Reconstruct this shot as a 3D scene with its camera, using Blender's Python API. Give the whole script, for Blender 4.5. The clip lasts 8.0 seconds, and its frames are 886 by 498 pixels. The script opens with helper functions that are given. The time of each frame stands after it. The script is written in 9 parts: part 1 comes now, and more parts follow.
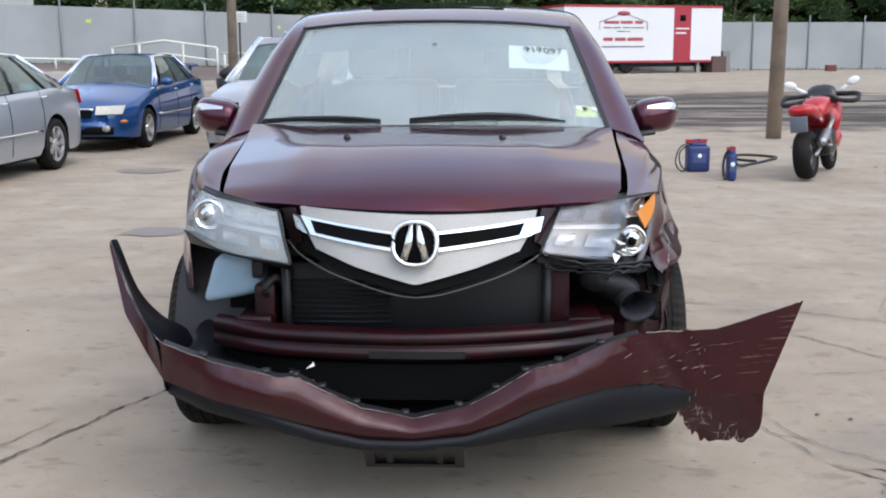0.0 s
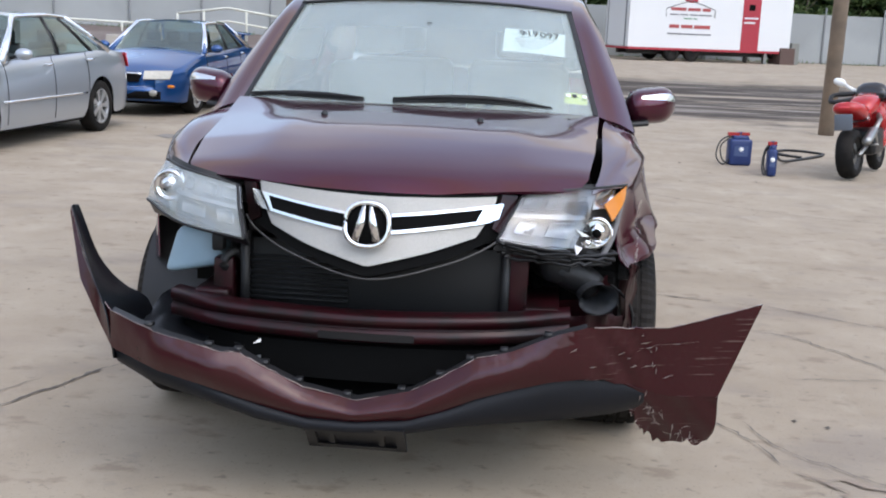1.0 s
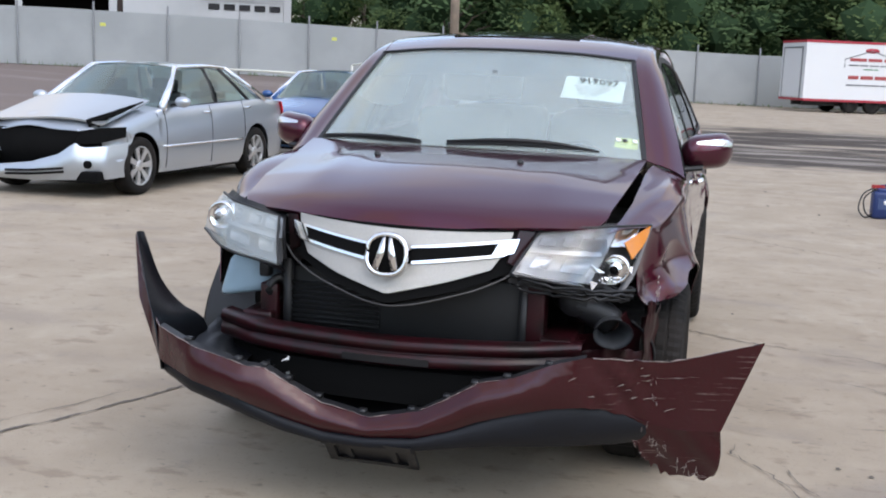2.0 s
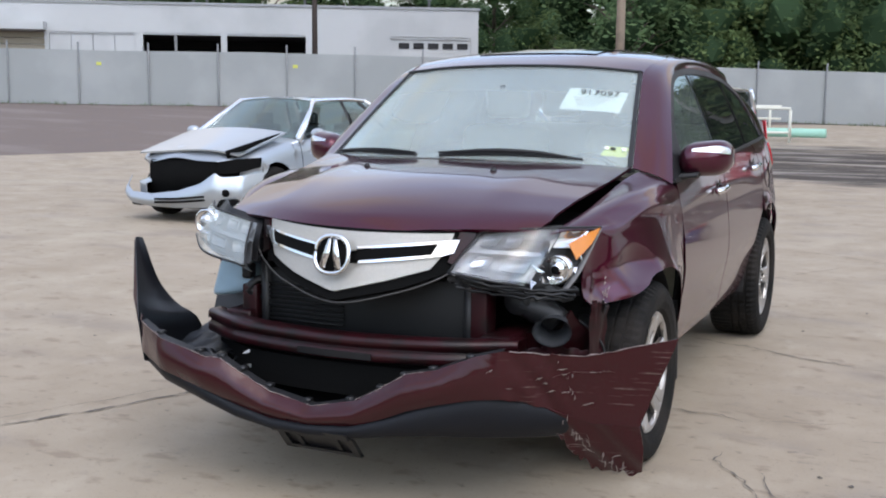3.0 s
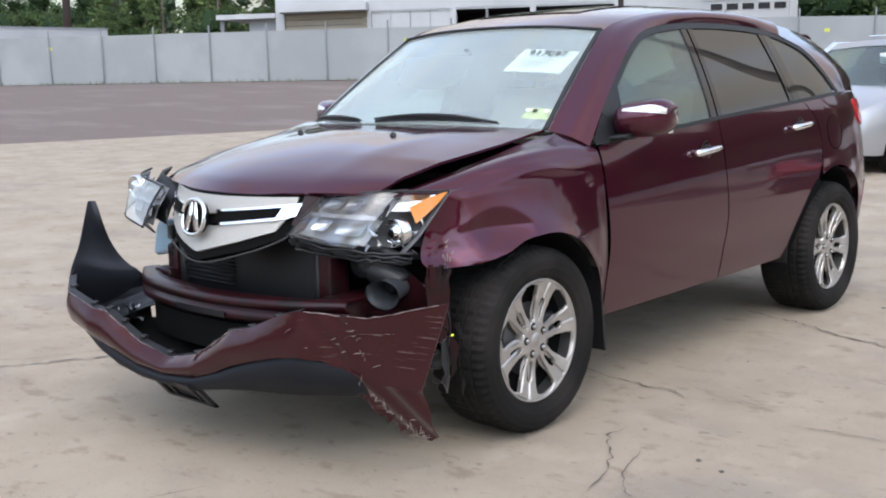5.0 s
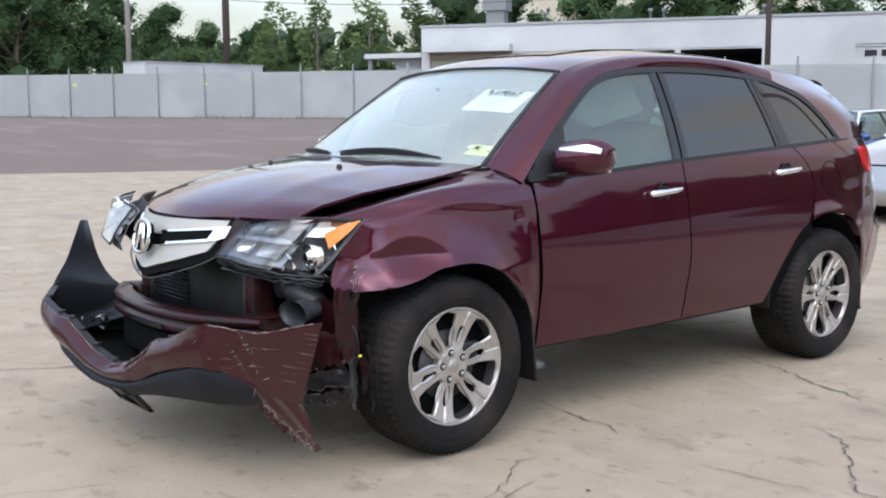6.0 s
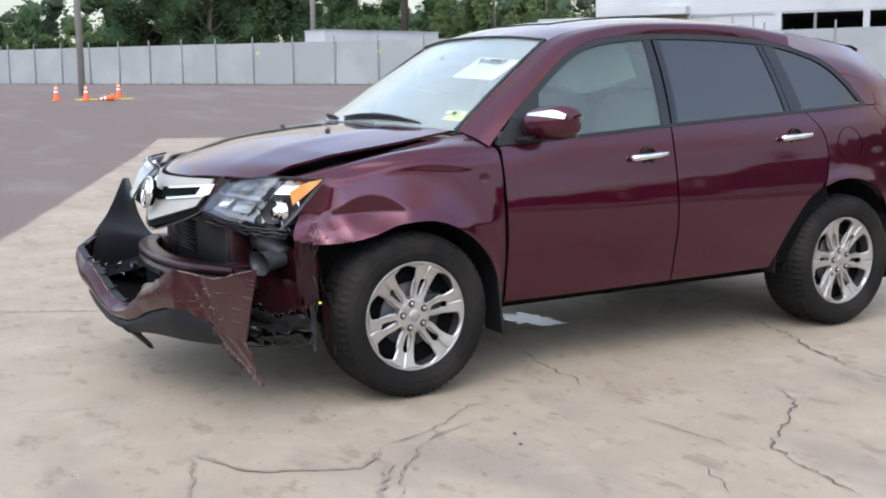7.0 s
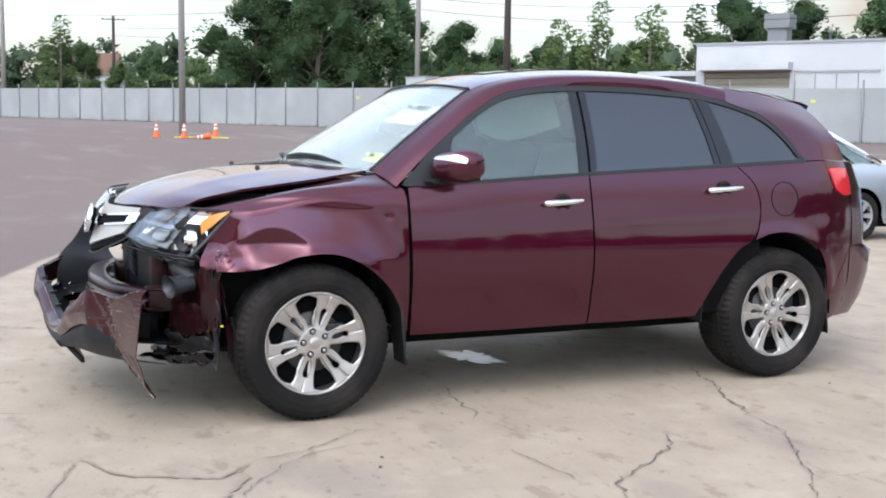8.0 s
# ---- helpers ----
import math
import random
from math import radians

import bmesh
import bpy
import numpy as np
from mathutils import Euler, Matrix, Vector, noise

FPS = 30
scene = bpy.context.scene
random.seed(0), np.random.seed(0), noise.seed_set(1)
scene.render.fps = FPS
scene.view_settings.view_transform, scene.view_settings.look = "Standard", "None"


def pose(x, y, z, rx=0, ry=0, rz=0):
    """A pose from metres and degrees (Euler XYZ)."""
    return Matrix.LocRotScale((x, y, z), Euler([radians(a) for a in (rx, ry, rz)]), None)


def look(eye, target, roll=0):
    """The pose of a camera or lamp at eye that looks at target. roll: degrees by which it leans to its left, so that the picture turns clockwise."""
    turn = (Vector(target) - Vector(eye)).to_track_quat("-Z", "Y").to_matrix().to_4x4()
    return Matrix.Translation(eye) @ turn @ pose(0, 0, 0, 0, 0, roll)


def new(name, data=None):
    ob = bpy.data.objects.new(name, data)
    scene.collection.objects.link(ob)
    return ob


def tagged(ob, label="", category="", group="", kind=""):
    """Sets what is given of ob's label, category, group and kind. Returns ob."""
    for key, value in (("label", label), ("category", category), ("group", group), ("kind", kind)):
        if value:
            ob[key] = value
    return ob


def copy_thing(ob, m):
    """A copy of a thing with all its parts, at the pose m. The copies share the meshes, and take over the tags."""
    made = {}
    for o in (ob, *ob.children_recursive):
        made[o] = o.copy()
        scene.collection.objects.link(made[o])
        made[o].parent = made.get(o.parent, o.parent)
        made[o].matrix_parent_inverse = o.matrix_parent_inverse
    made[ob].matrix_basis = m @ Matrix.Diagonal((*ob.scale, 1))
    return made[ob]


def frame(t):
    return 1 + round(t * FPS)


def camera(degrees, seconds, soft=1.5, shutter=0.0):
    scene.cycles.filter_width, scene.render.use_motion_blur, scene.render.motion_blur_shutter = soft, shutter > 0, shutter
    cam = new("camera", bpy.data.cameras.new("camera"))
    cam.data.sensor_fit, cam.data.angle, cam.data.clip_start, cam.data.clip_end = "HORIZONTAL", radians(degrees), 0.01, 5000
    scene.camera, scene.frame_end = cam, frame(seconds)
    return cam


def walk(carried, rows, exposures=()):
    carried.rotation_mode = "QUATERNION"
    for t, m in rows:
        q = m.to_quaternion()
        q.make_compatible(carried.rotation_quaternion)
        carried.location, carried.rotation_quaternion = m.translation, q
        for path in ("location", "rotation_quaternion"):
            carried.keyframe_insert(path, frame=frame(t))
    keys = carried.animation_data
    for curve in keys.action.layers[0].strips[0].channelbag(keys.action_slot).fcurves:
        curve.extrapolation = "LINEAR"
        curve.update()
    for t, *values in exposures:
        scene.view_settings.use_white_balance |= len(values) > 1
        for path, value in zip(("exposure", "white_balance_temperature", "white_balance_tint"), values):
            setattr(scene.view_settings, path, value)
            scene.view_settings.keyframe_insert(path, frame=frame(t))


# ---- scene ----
cam = camera(44.3, 8.0, soft=2.0)
PATH = [
    (0, (0.201, -4.312, 1.517), (0.136, -2.347, 1.152), -0.2),
    (0.5, (0.306, -4.29, 1.515), (0.209, -2.333, 1.117), -1.8),
    (1, (0.534, -4.249, 1.531), (0.362, -2.298, 1.126), 2.3),
    (1.5, (0.828, -4.304, 1.53), (0.517, -2.359, 1.179), 0.4),
    (1.6, (0.96, -4.367, 1.523), (0.581, -2.427, 1.22), 0.4),
    (1.7, (0.981, -4.415, 1.541), (0.582, -2.481, 1.226), 2.1),
    (2.8, (1.837, -4.295, 1.48), (1.078, -2.466, 1.203), -2.0),
    (3, (2.022, -4.291, 1.469), (1.179, -2.498, 1.195), 0.5),
    (3.5, (2.424, -4.122, 1.447), (1.457, -2.393, 1.173), -0.5),
    (4, (2.786, -3.875, 1.468), (1.684, -2.231, 1.179), -2.4),
    (4.5, (3.174, -3.612, 1.471), (1.973, -2.043, 1.158), 1.1),
    (4.7, (3.312, -3.491, 1.44), (2.059, -1.965, 1.121), 0.2),
    (5.8, (4.195, -2.944, 1.438), (2.677, -1.677, 1.134), -1.6),
    (6, (4.334, -2.826, 1.411), (2.795, -1.574, 1.163), -0.4),
    (6.5, (4.731, -2.527, 1.417), (3.083, -1.418, 1.182), -0.8),
    (7, (5.158, -2.232, 1.41), (3.435, -1.264, 1.104), -0.7),
    (7.5, (5.499, -1.866, 1.414), (3.738, -0.95, 1.164), -0.7),
    (8, (5.834, -1.509, 1.397), (4.014, -0.709, 1.176), 1.0),
]
walk(cam, [(t, look(eye, target, roll)) for t, eye, target, roll in PATH],
     exposures=[(0.0, 0.06, 7000, 12), (3.0, 0.01, 7000, 12), (4.5, 0.13, 7000, 12), (6.0, 0.25, 7000, 12), (7.5, 0.39, 7000, 12), (8.0, 0.49, 7000, 12)])

# ---- daylight: bright broken overcast, soft sun from high behind the camera ----
SUN_ELEV, SUN_ROT = 52.0, 140.0
world = bpy.data.worlds.new("world")
scene.world = world
world.use_nodes = True
wn, wl = world.node_tree.nodes, world.node_tree.links
wn.clear()
w_out = wn.new("ShaderNodeOutputWorld")
w_bg = wn.new("ShaderNodeBackground")
w_sky = wn.new("ShaderNodeTexSky")
w_sky.sky_type, w_sky.sun_disc = "NISHITA", False
w_sky.sun_elevation, w_sky.sun_rotation = radians(SUN_ELEV), radians(SUN_ROT)
w_tc = wn.new("ShaderNodeTexCoord")
w_map = wn.new("ShaderNodeMapping")
w_map.inputs["Scale"].default_value = (1.0, 1.0, 2.4)
w_map.inputs["Location"].default_value = (3.1, 1.7, 0.4)
w_noise = wn.new("ShaderNodeTexNoise")
w_noise.inputs["Scale"].default_value, w_noise.inputs["Detail"].default_value = 1.9, 3.0
w_noise.inputs["Roughness"].default_value = 0.55
w_ramp = wn.new("ShaderNodeValToRGB")
w_ramp.color_ramp.elements[0].position, w_ramp.color_ramp.elements[0].color = 0.46, (0.40, 0.40, 0.40, 1)
w_ramp.color_ramp.elements[1].position, w_ramp.color_ramp.elements[1].color = 0.66, (0.95, 0.95, 0.95, 1)
w_mix = wn.new("ShaderNodeMix")
w_mix.data_type = "RGBA"
w_noise2 = wn.new("ShaderNodeTexNoise")
w_noise2.inputs["Scale"].default_value, w_noise2.inputs["Detail"].default_value = 3.0, 3.0
w_cloud = wn.new("ShaderNodeValToRGB")
w_cloud.color_ramp.elements[0].position, w_cloud.color_ramp.elements[0].color = 0.3, (6.1, 5.6, 5.1, 1)
w_cloud.color_ramp.elements[1].position, w_cloud.color_ramp.elements[1].color = 0.7, (8.5, 7.8, 6.9, 1)
wl.new(w_tc.outputs["Generated"], w_map.inputs["Vector"])
wl.new(w_map.outputs["Vector"], w_noise.inputs["Vector"])
wl.new(w_map.outputs["Vector"], w_noise2.inputs["Vector"])
# clouds close up towards the horizon and open overhead
w_low = wn.new("ShaderNodeMapRange")
w_low.inputs["From Min"].default_value, w_low.inputs["From Max"].default_value = 0.0, 0.7
w_low.inputs["To Min"].default_value, w_low.inputs["To Max"].default_value = 0.06, -0.02
w_add = wn.new("ShaderNodeMath")
w_add.operation = "ADD"
w_sep = wn.new("ShaderNodeSeparateXYZ")
wl.new(w_tc.outputs["Generated"], w_sep.inputs[0])
wl.new(w_sep.outputs[2], w_low.inputs["Value"])
wl.new(w_noise.outputs["Fac"], w_add.inputs[0])
wl.new(w_low.outputs["Result"], w_add.inputs[1])
wl.new(w_add.outputs[0], w_ramp.inputs["Fac"])
wl.new(w_noise2.outputs["Fac"], w_cloud.inputs["Fac"])
wl.new(w_ramp.outputs["Color"], w_mix.inputs["Factor"])
w_blue = wn.new("ShaderNodeVectorMath")
w_blue.operation = "MULTIPLY"
w_blue.inputs[1].default_value = (3.9, 4.3, 4.5)
wl.new(w_sky.outputs["Color"], w_blue.inputs[0])
wl.new(w_blue.outputs["Vector"], w_mix.inputs["A"])
wl.new(w_cloud.outputs["Color"], w_mix.inputs["B"])
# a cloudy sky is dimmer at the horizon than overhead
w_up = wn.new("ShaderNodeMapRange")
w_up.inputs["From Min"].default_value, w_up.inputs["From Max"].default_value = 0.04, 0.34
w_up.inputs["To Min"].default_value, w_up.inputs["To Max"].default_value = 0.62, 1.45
w_scale = wn.new("ShaderNodeVectorMath")
w_scale.operation = "SCALE"
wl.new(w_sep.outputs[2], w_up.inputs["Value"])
wl.new(w_mix.outputs["Result"], w_scale.inputs[0])
# the cloud is brightest in a broad glow round the hidden sun
w_dot = wn.new("ShaderNodeVectorMath")
w_dot.operation = "DOT_PRODUCT"
w_dot.inputs[1].default_value = (0.62, -0.58, 0.53)
wl.new(w_tc.outputs["Generated"], w_dot.inputs[0])
w_glow = wn.new("ShaderNodeMapRange")
w_glow.interpolation_type = "SMOOTHSTEP"
w_glow.inputs["From Min"].default_value, w_glow.inputs["From Max"].default_value = 0.25, 1.0
w_glow.inputs["To Min"].default_value, w_glow.inputs["To Max"].default_value = 1.0, 1.45
wl.new(w_dot.outputs["Value"], w_glow.inputs["Value"])
w_lit = wn.new("ShaderNodeMath")
w_lit.operation = "MULTIPLY"
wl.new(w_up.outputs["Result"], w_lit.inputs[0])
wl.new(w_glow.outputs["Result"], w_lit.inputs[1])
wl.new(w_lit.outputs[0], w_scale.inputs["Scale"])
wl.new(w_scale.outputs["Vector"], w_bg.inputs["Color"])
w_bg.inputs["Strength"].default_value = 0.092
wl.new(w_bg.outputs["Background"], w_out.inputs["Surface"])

sun_data = bpy.data.lights.new("sun", "SUN")
sun_data.energy, sun_data.angle, sun_data.color = 0.3, radians(60), (1.0, 0.925, 0.81)
sun = new("sun", sun_data)
az, el = radians(SUN_ROT), radians(SUN_ELEV)
sun.matrix_world = look((0, 0, 0), (-math.sin(az) * math.cos(el), -math.cos(az) * math.cos(el), -math.sin(el)))


# ---- materials ----
def material(name, color, rough=0.6, metal=0.0, coat=0.0, vary=0.12, scale=6.0, bump=0.0, bscale=60.0, spec=0.5,
             second=None, fac=(0.45, 0.62), sscale=2.0):
    """A surface with variation at two scales; second: another colour that appears in patches."""
    m = bpy.data.materials.new(name)
    m.use_nodes = True
    n, l = m.node_tree.nodes, m.node_tree.links
    b = n["Principled BSDF"]
    tc = n.new("ShaderNodeTexCoord")
    n1 = n.new("ShaderNodeTexNoise")
    n1.inputs["Scale"].default_value, n1.inputs["Detail"].default_value = scale, 6.0
    l.new(tc.outputs["Object"], n1.inputs["Vector"])
    mix = n.new("ShaderNodeMix")
    mix.data_type = "RGBA"
    lo = [max(0.0, c * (1 - vary)) for c in color]
    hi = [min(1.0, c * (1 + vary)) for c in color]
    mix.inputs["A"].default_value, mix.inputs["B"].default_value = (*lo, 1), (*hi, 1)
    l.new(n1.outputs["Fac"], mix.inputs["Factor"])
    last = mix.outputs["Result"]
    if second:
        n2 = n.new("ShaderNodeTexNoise")
        n2.inputs["Scale"].default_value, n2.inputs["Detail"].default_value = sscale, 8.0
        l.new(tc.outputs["Object"], n2.inputs["Vector"])
        r = n.new("ShaderNodeMapRange")
        r.inputs["From Min"].default_value, r.inputs["From Max"].default_value = fac
        l.new(n2.outputs["Fac"], r.inputs["Value"])
        m2 = n.new("ShaderNodeMix")
        m2.data_type = "RGBA"
        m2.inputs["B"].default_value = (*second, 1)
        l.new(last, m2.inputs["A"])
        l.new(r.outputs["Result"], m2.inputs["Factor"])
        last = m2.outputs["Result"]
    l.new(last, b.inputs["Base Color"])
    rr = n.new("ShaderNodeMapRange")
    rr.inputs["To Min"].default_value, rr.inputs["To Max"].default_value = rough * 0.85, min(1.0, rough * 1.15)
    l.new(n1.outputs["Fac"], rr.inputs["Value"])
    l.new(rr.outputs["Result"], b.inputs["Roughness"])
    b.inputs["Metallic"].default_value = metal
    b.inputs["Specular IOR Level"].default_value = spec
    b.inputs["Coat Weight"].default_value, b.inputs["Coat Roughness"].default_value = coat, 0.04
    if bump:
        n3 = n.new("ShaderNodeTexNoise")
        n3.inputs["Scale"].default_value, n3.inputs["Detail"].default_value = bscale, 5.0
        l.new(tc.outputs["Object"], n3.inputs["Vector"])
        bp = n.new("ShaderNodeBump")
        bp.inputs["Strength"].default_value, bp.inputs["Distance"].default_value = bump, 0.01
        l.new(n3.outputs["Fac"], bp.inputs["Height"])
        l.new(bp.outputs["Normal"], b.inputs["Normal"])
    return m


def glass(name, color, rough=0.0, dust=0.0, tint=(0.8, 0.85, 0.85), gloss=0.045):
    """Thin pane: reflects more at a slant, lets tinted light straight through, and may carry a film of dust."""
    m = bpy.data.materials.new(name)
    m.use_nodes = True
    n, l = m.node_tree.nodes, m.node_tree.links
    n.remove(n["Principled BSDF"])
    out = n["Material Output"]
    lw = n.new("ShaderNodeLayerWeight")
    lw.inputs["Blend"].default_value = 0.5
    pw = n.new("ShaderNodeMath")
    pw.operation, pw.inputs[1].default_value = "POWER", 5.0
    l.new(lw.outputs["Facing"], pw.inputs[0])
    rg = n.new("ShaderNodeMapRange")
    rg.inputs["To Min"].default_value, rg.inputs["To Max"].default_value = gloss, 0.85
    l.new(pw.outputs[0], rg.inputs["Value"])
    tr = n.new("ShaderNodeBsdfTransparent")
    tr.inputs["Color"].default_value = (*tint, 1)
    gl = n.new("ShaderNodeBsdfGlossy")
    gl.inputs["Roughness"].default_value = rough
    gl.inputs["Color"].default_value = (*color, 1)
    mx = n.new("ShaderNodeMixShader")
    l.new(rg.outputs["Result"], mx.inputs["Fac"])
    l.new(tr.outputs["BSDF"], mx.inputs[1])
    l.new(gl.outputs["BSDF"], mx.inputs[2])
    last = mx.outputs["Shader"]
    if dust:
        tc, nz = n.new("ShaderNodeTexCoord"), n.new("ShaderNodeTexNoise")
        nz.inputs["Scale"].default_value, nz.inputs["Detail"].default_value = 3.0, 5.0
        l.new(tc.outputs["Object"], nz.inputs["Vector"])
        dr = n.new("ShaderNodeMapRange")
        dr.inputs["To Min"].default_value, dr.inputs["To Max"].default_value = dust * 0.6, dust * 1.4
        l.new(nz.outputs["Fac"], dr.inputs["Value"])
        df = n.new("ShaderNodeBsdfDiffuse")
        df.inputs["Color"].default_value = (0.66, 0.72, 0.70, 1)
        m2 = n.new("ShaderNodeMixShader")
        l.new(dr.outputs["Result"], m2.inputs["Fac"])
        l.new(last, m2.inputs[1])
        l.new(df.outputs["BSDF"], m2.inputs[2])
        last = m2.outputs["Shader"]
    l.new(last, out.inputs["Surface"])
    return m


def car_paint(name, color, metal=0.55, rough=0.34, ior=1.6, gloss=0.04, dents=0.0, scuff=0.0):
    """Coloured base under a clear, mirror-smooth lacquer."""
    m = material(name, color, rough, metal, 0.0, vary=0.10, scale=900.0)
    n, l = m.node_tree.nodes, m.node_tree.links
    b = n["Principled BSDF"]
    b.inputs["Specular IOR Level"].default_value = 0.0
    gl, fr, mx = n.new("ShaderNodeBsdfGlossy"), n.new("ShaderNodeFresnel"), n.new("ShaderNodeMixShader")
    gl.inputs["Roughness"].default_value = gloss
    gl.inputs["Color"].default_value = (0.97, 0.98, 1.0, 1)
    fr.inputs["IOR"].default_value = ior
    l.new(fr.outputs["Fac"], mx.inputs["Fac"])
    l.new(b.outputs["BSDF"], mx.inputs[1])
    l.new(gl.outputs["BSDF"], mx.inputs[2])
    l.new(mx.outputs["Shader"], n["Material Output"].inputs["Surface"])
    if dents:
        tc, nz, bp = n.new("ShaderNodeTexCoord"), n.new("ShaderNodeTexNoise"), n.new("ShaderNodeBump")
        nz.inputs["Scale"].default_value, nz.inputs["Detail"].default_value = 9.0, 3.0
        bp.inputs["Strength"].default_value, bp.inputs["Distance"].default_value = dents, 0.03
        l.new(tc.outputs["Object"], nz.inputs["Vector"])
        l.new(nz.outputs["Fac"], bp.inputs["Height"])
        l.new(bp.outputs["Normal"], gl.inputs["Normal"])
        l.new(bp.outputs["Normal"], b.inputs["Normal"])
    if scuff:
        # slanting streaks of bare plastic on the car's left half, thick in some patches and none in others
        tc, mp, st, pt = n.new("ShaderNodeTexCoord"), n.new("ShaderNodeMapping"), n.new("ShaderNodeTexNoise"), n.new("ShaderNodeTexNoise")
        mp.inputs["Rotation"].default_value = (0.0, 0.55, 0.0)
        mp.inputs["Scale"].default_value = (5.0, 5.0, 110.0)
        st.inputs["Scale"].default_value, st.inputs["Detail"].default_value = 1.0, 5.0
        pt.inputs["Scale"].default_value, pt.inputs["Detail"].default_value = 5.5, 4.0
        l.new(tc.outputs["Object"], mp.inputs["Vector"])
        l.new(mp.outputs["Vector"], st.inputs["Vector"])
        l.new(tc.outputs["Object"], pt.inputs["Vector"])
        sx = n.new("ShaderNodeSeparateXYZ")
        l.new(tc.outputs["Object"], sx.inputs[0])

        def ramp(src, lo, hi, a=0.0, c=1.0):
            k = n.new("ShaderNodeMapRange")
            for nm, val in (("From Min", lo), ("From Max", hi), ("To Min", a), ("To Max", c)):
                k.inputs[nm].default_value = val
            l.new(src, k.inputs["Value"])
            return k.outputs["Result"]

        def times(p, q):
            k = n.new("ShaderNodeMath")
            k.operation = "MULTIPLY"
            l.new(p, k.inputs[0])
            l.new(q, k.inputs[1])
            return k.outputs[0]
        mask = times(times(ramp(st.outputs["Fac"], 0.61, 0.72), ramp(pt.outputs["Fac"], 0.53, 0.66)), ramp(sx.outputs[0], 0.62, 0.80, 0.0, scuff))
        src = b.inputs["Base Color"].links[0].from_socket
        cm = n.new("ShaderNodeMix")
        cm.data_type = "RGBA"
        cm.inputs["B"].default_value = (0.30, 0.22, 0.20, 1)
        l.new(mask, cm.inputs["Factor"])
        l.new(src, cm.inputs["A"])
        l.new(cm.outputs["Result"], b.inputs["Base Color"])
    return m


M_PAINT = car_paint("burgundy_paint", (0.068, 0.0044, 0.0178), 0.80, 0.29, 1.52)
M_GLOSS = car_paint("gloss_black_trim", (0.010, 0.010, 0.011), 0.0, 0.4, 1.48)
M_CUP = car_paint("shaded_burgundy_recess", (0.012, 0.002, 0.003), 0.2, 0.4, 1.4)
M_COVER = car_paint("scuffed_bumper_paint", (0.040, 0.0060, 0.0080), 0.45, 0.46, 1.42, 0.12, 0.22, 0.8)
M_PAINT_DULL = material("dull_burgundy_paint", (0.024, 0.0036, 0.0055), 0.40, 0.2, 0.25, scale=20, second=(0.012, 0.006, 0.006), sscale=9, spec=0.2)
M_SCRAPE = material("scraped_plastic", (0.27, 0.21, 0.195), 0.7, vary=0.3, scale=60)
M_BLACK = material("black_trim_plastic", (0.008, 0.008, 0.009), 0.5, vary=0.2, scale=30, bump=0.1, bscale=400)
M_DARKGREY = material("grey_valance_plastic", (0.0045, 0.0052, 0.0068), 0.34, vary=0.25, scale=14, bump=0.1, bscale=300)
M_LIP = material("black_lip_plastic", (0.006, 0.007, 0.010), 0.5, vary=0.25, scale=14, bump=0.1, bscale=300, spec=0.25)
# near-black for black parts and for shade inside openings and gaps
M_VOID = material("black_parts_and_shade", (0.004, 0.004, 0.004), 0.9, vary=0.3, scale=12, spec=0.1)
M_TYRE = material("black_rubber", (0.0100, 0.0094, 0.0088), 0.8, vary=0.25, scale=14, bump=0.15, bscale=200, second=(0.021, 0.018, 0.016), sscale=4, spec=0.15)
M_RIM = material("machined_alloy", (0.50, 0.47, 0.44), 0.42, 0.80, 0.15, vary=0.14, scale=26, second=(0.40, 0.375, 0.35), sscale=9)
# dark alloy parts, and the shade put into the wheel barrels
M_RIM_DARK = material("grey_alloy_and_shade", (0.075, 0.072, 0.070), 0.5, 0.6, vary=0.2, scale=20)
M_CHROME = material("chrome", (0.8, 0.8, 0.8), 0.08, 1.0, vary=0.03)
M_SATIN = material("satin_silver_grille_mesh", (0.448, 0.432, 0.4), 0.45, 0.4, 0.1, vary=0.35, scale=420, bump=0.4, bscale=420)
M_STEEL = material("bare_steel", (0.35, 0.35, 0.34), 0.4, 0.9, vary=0.2)
M_ALU = material("radiator_fins", (0.007, 0.007, 0.0075), 0.5, 0.3, vary=0.25, scale=40)
M_WS = glass("windshield_glass", (0.95, 1.0, 1.0), dust=0.20, tint=(0.90, 0.95, 0.93), gloss=0.07)
M_SIDE = glass("front_door_glass", (0.95, 1.0, 1.0), dust=0.05, tint=(0.52, 0.62, 0.57), gloss=0.06)
M_TINT = glass("privacy_glass", (0.95, 0.98, 1.0), dust=0.010, tint=(0.060, 0.072, 0.082), gloss=0.095)
M_LENS = glass("clear_lamp_lens", (1, 1, 1), tint=(0.96, 0.97, 0.98))
M_LENS_HAZE = glass("hazed_lamp_lens", (1, 1, 1), rough=0.10, dust=0.13, tint=(0.95, 0.96, 0.97))
M_LAMP = material("lamp_reflector", (0.75, 0.76, 0.78), 0.16, 0.9, vary=0.05)
M_LAMPW = material("frosted_lamp_bowl", (0.25, 0.26, 0.265), 0.24, 0.55, vary=0.15, scale=20)
M_AMBER = material("amber_lens", (0.595, 0.187, 0.0068), 0.3, 0.0, 0.2, vary=0.08, scale=30)
M_RED = material("red_lens", (0.55, 0.02, 0.03), 0.15, 0.0, 0.8, vary=0.1, scale=30)
M_TANK = material("pale_blue_washer_tank", (0.30, 0.42, 0.50), 0.4, vary=0.15, scale=10)
M_BEIGE = material("beige_leather", (0.4, 0.36, 0.304), 0.55, vary=0.08, scale=14, bump=0.1, bscale=150)
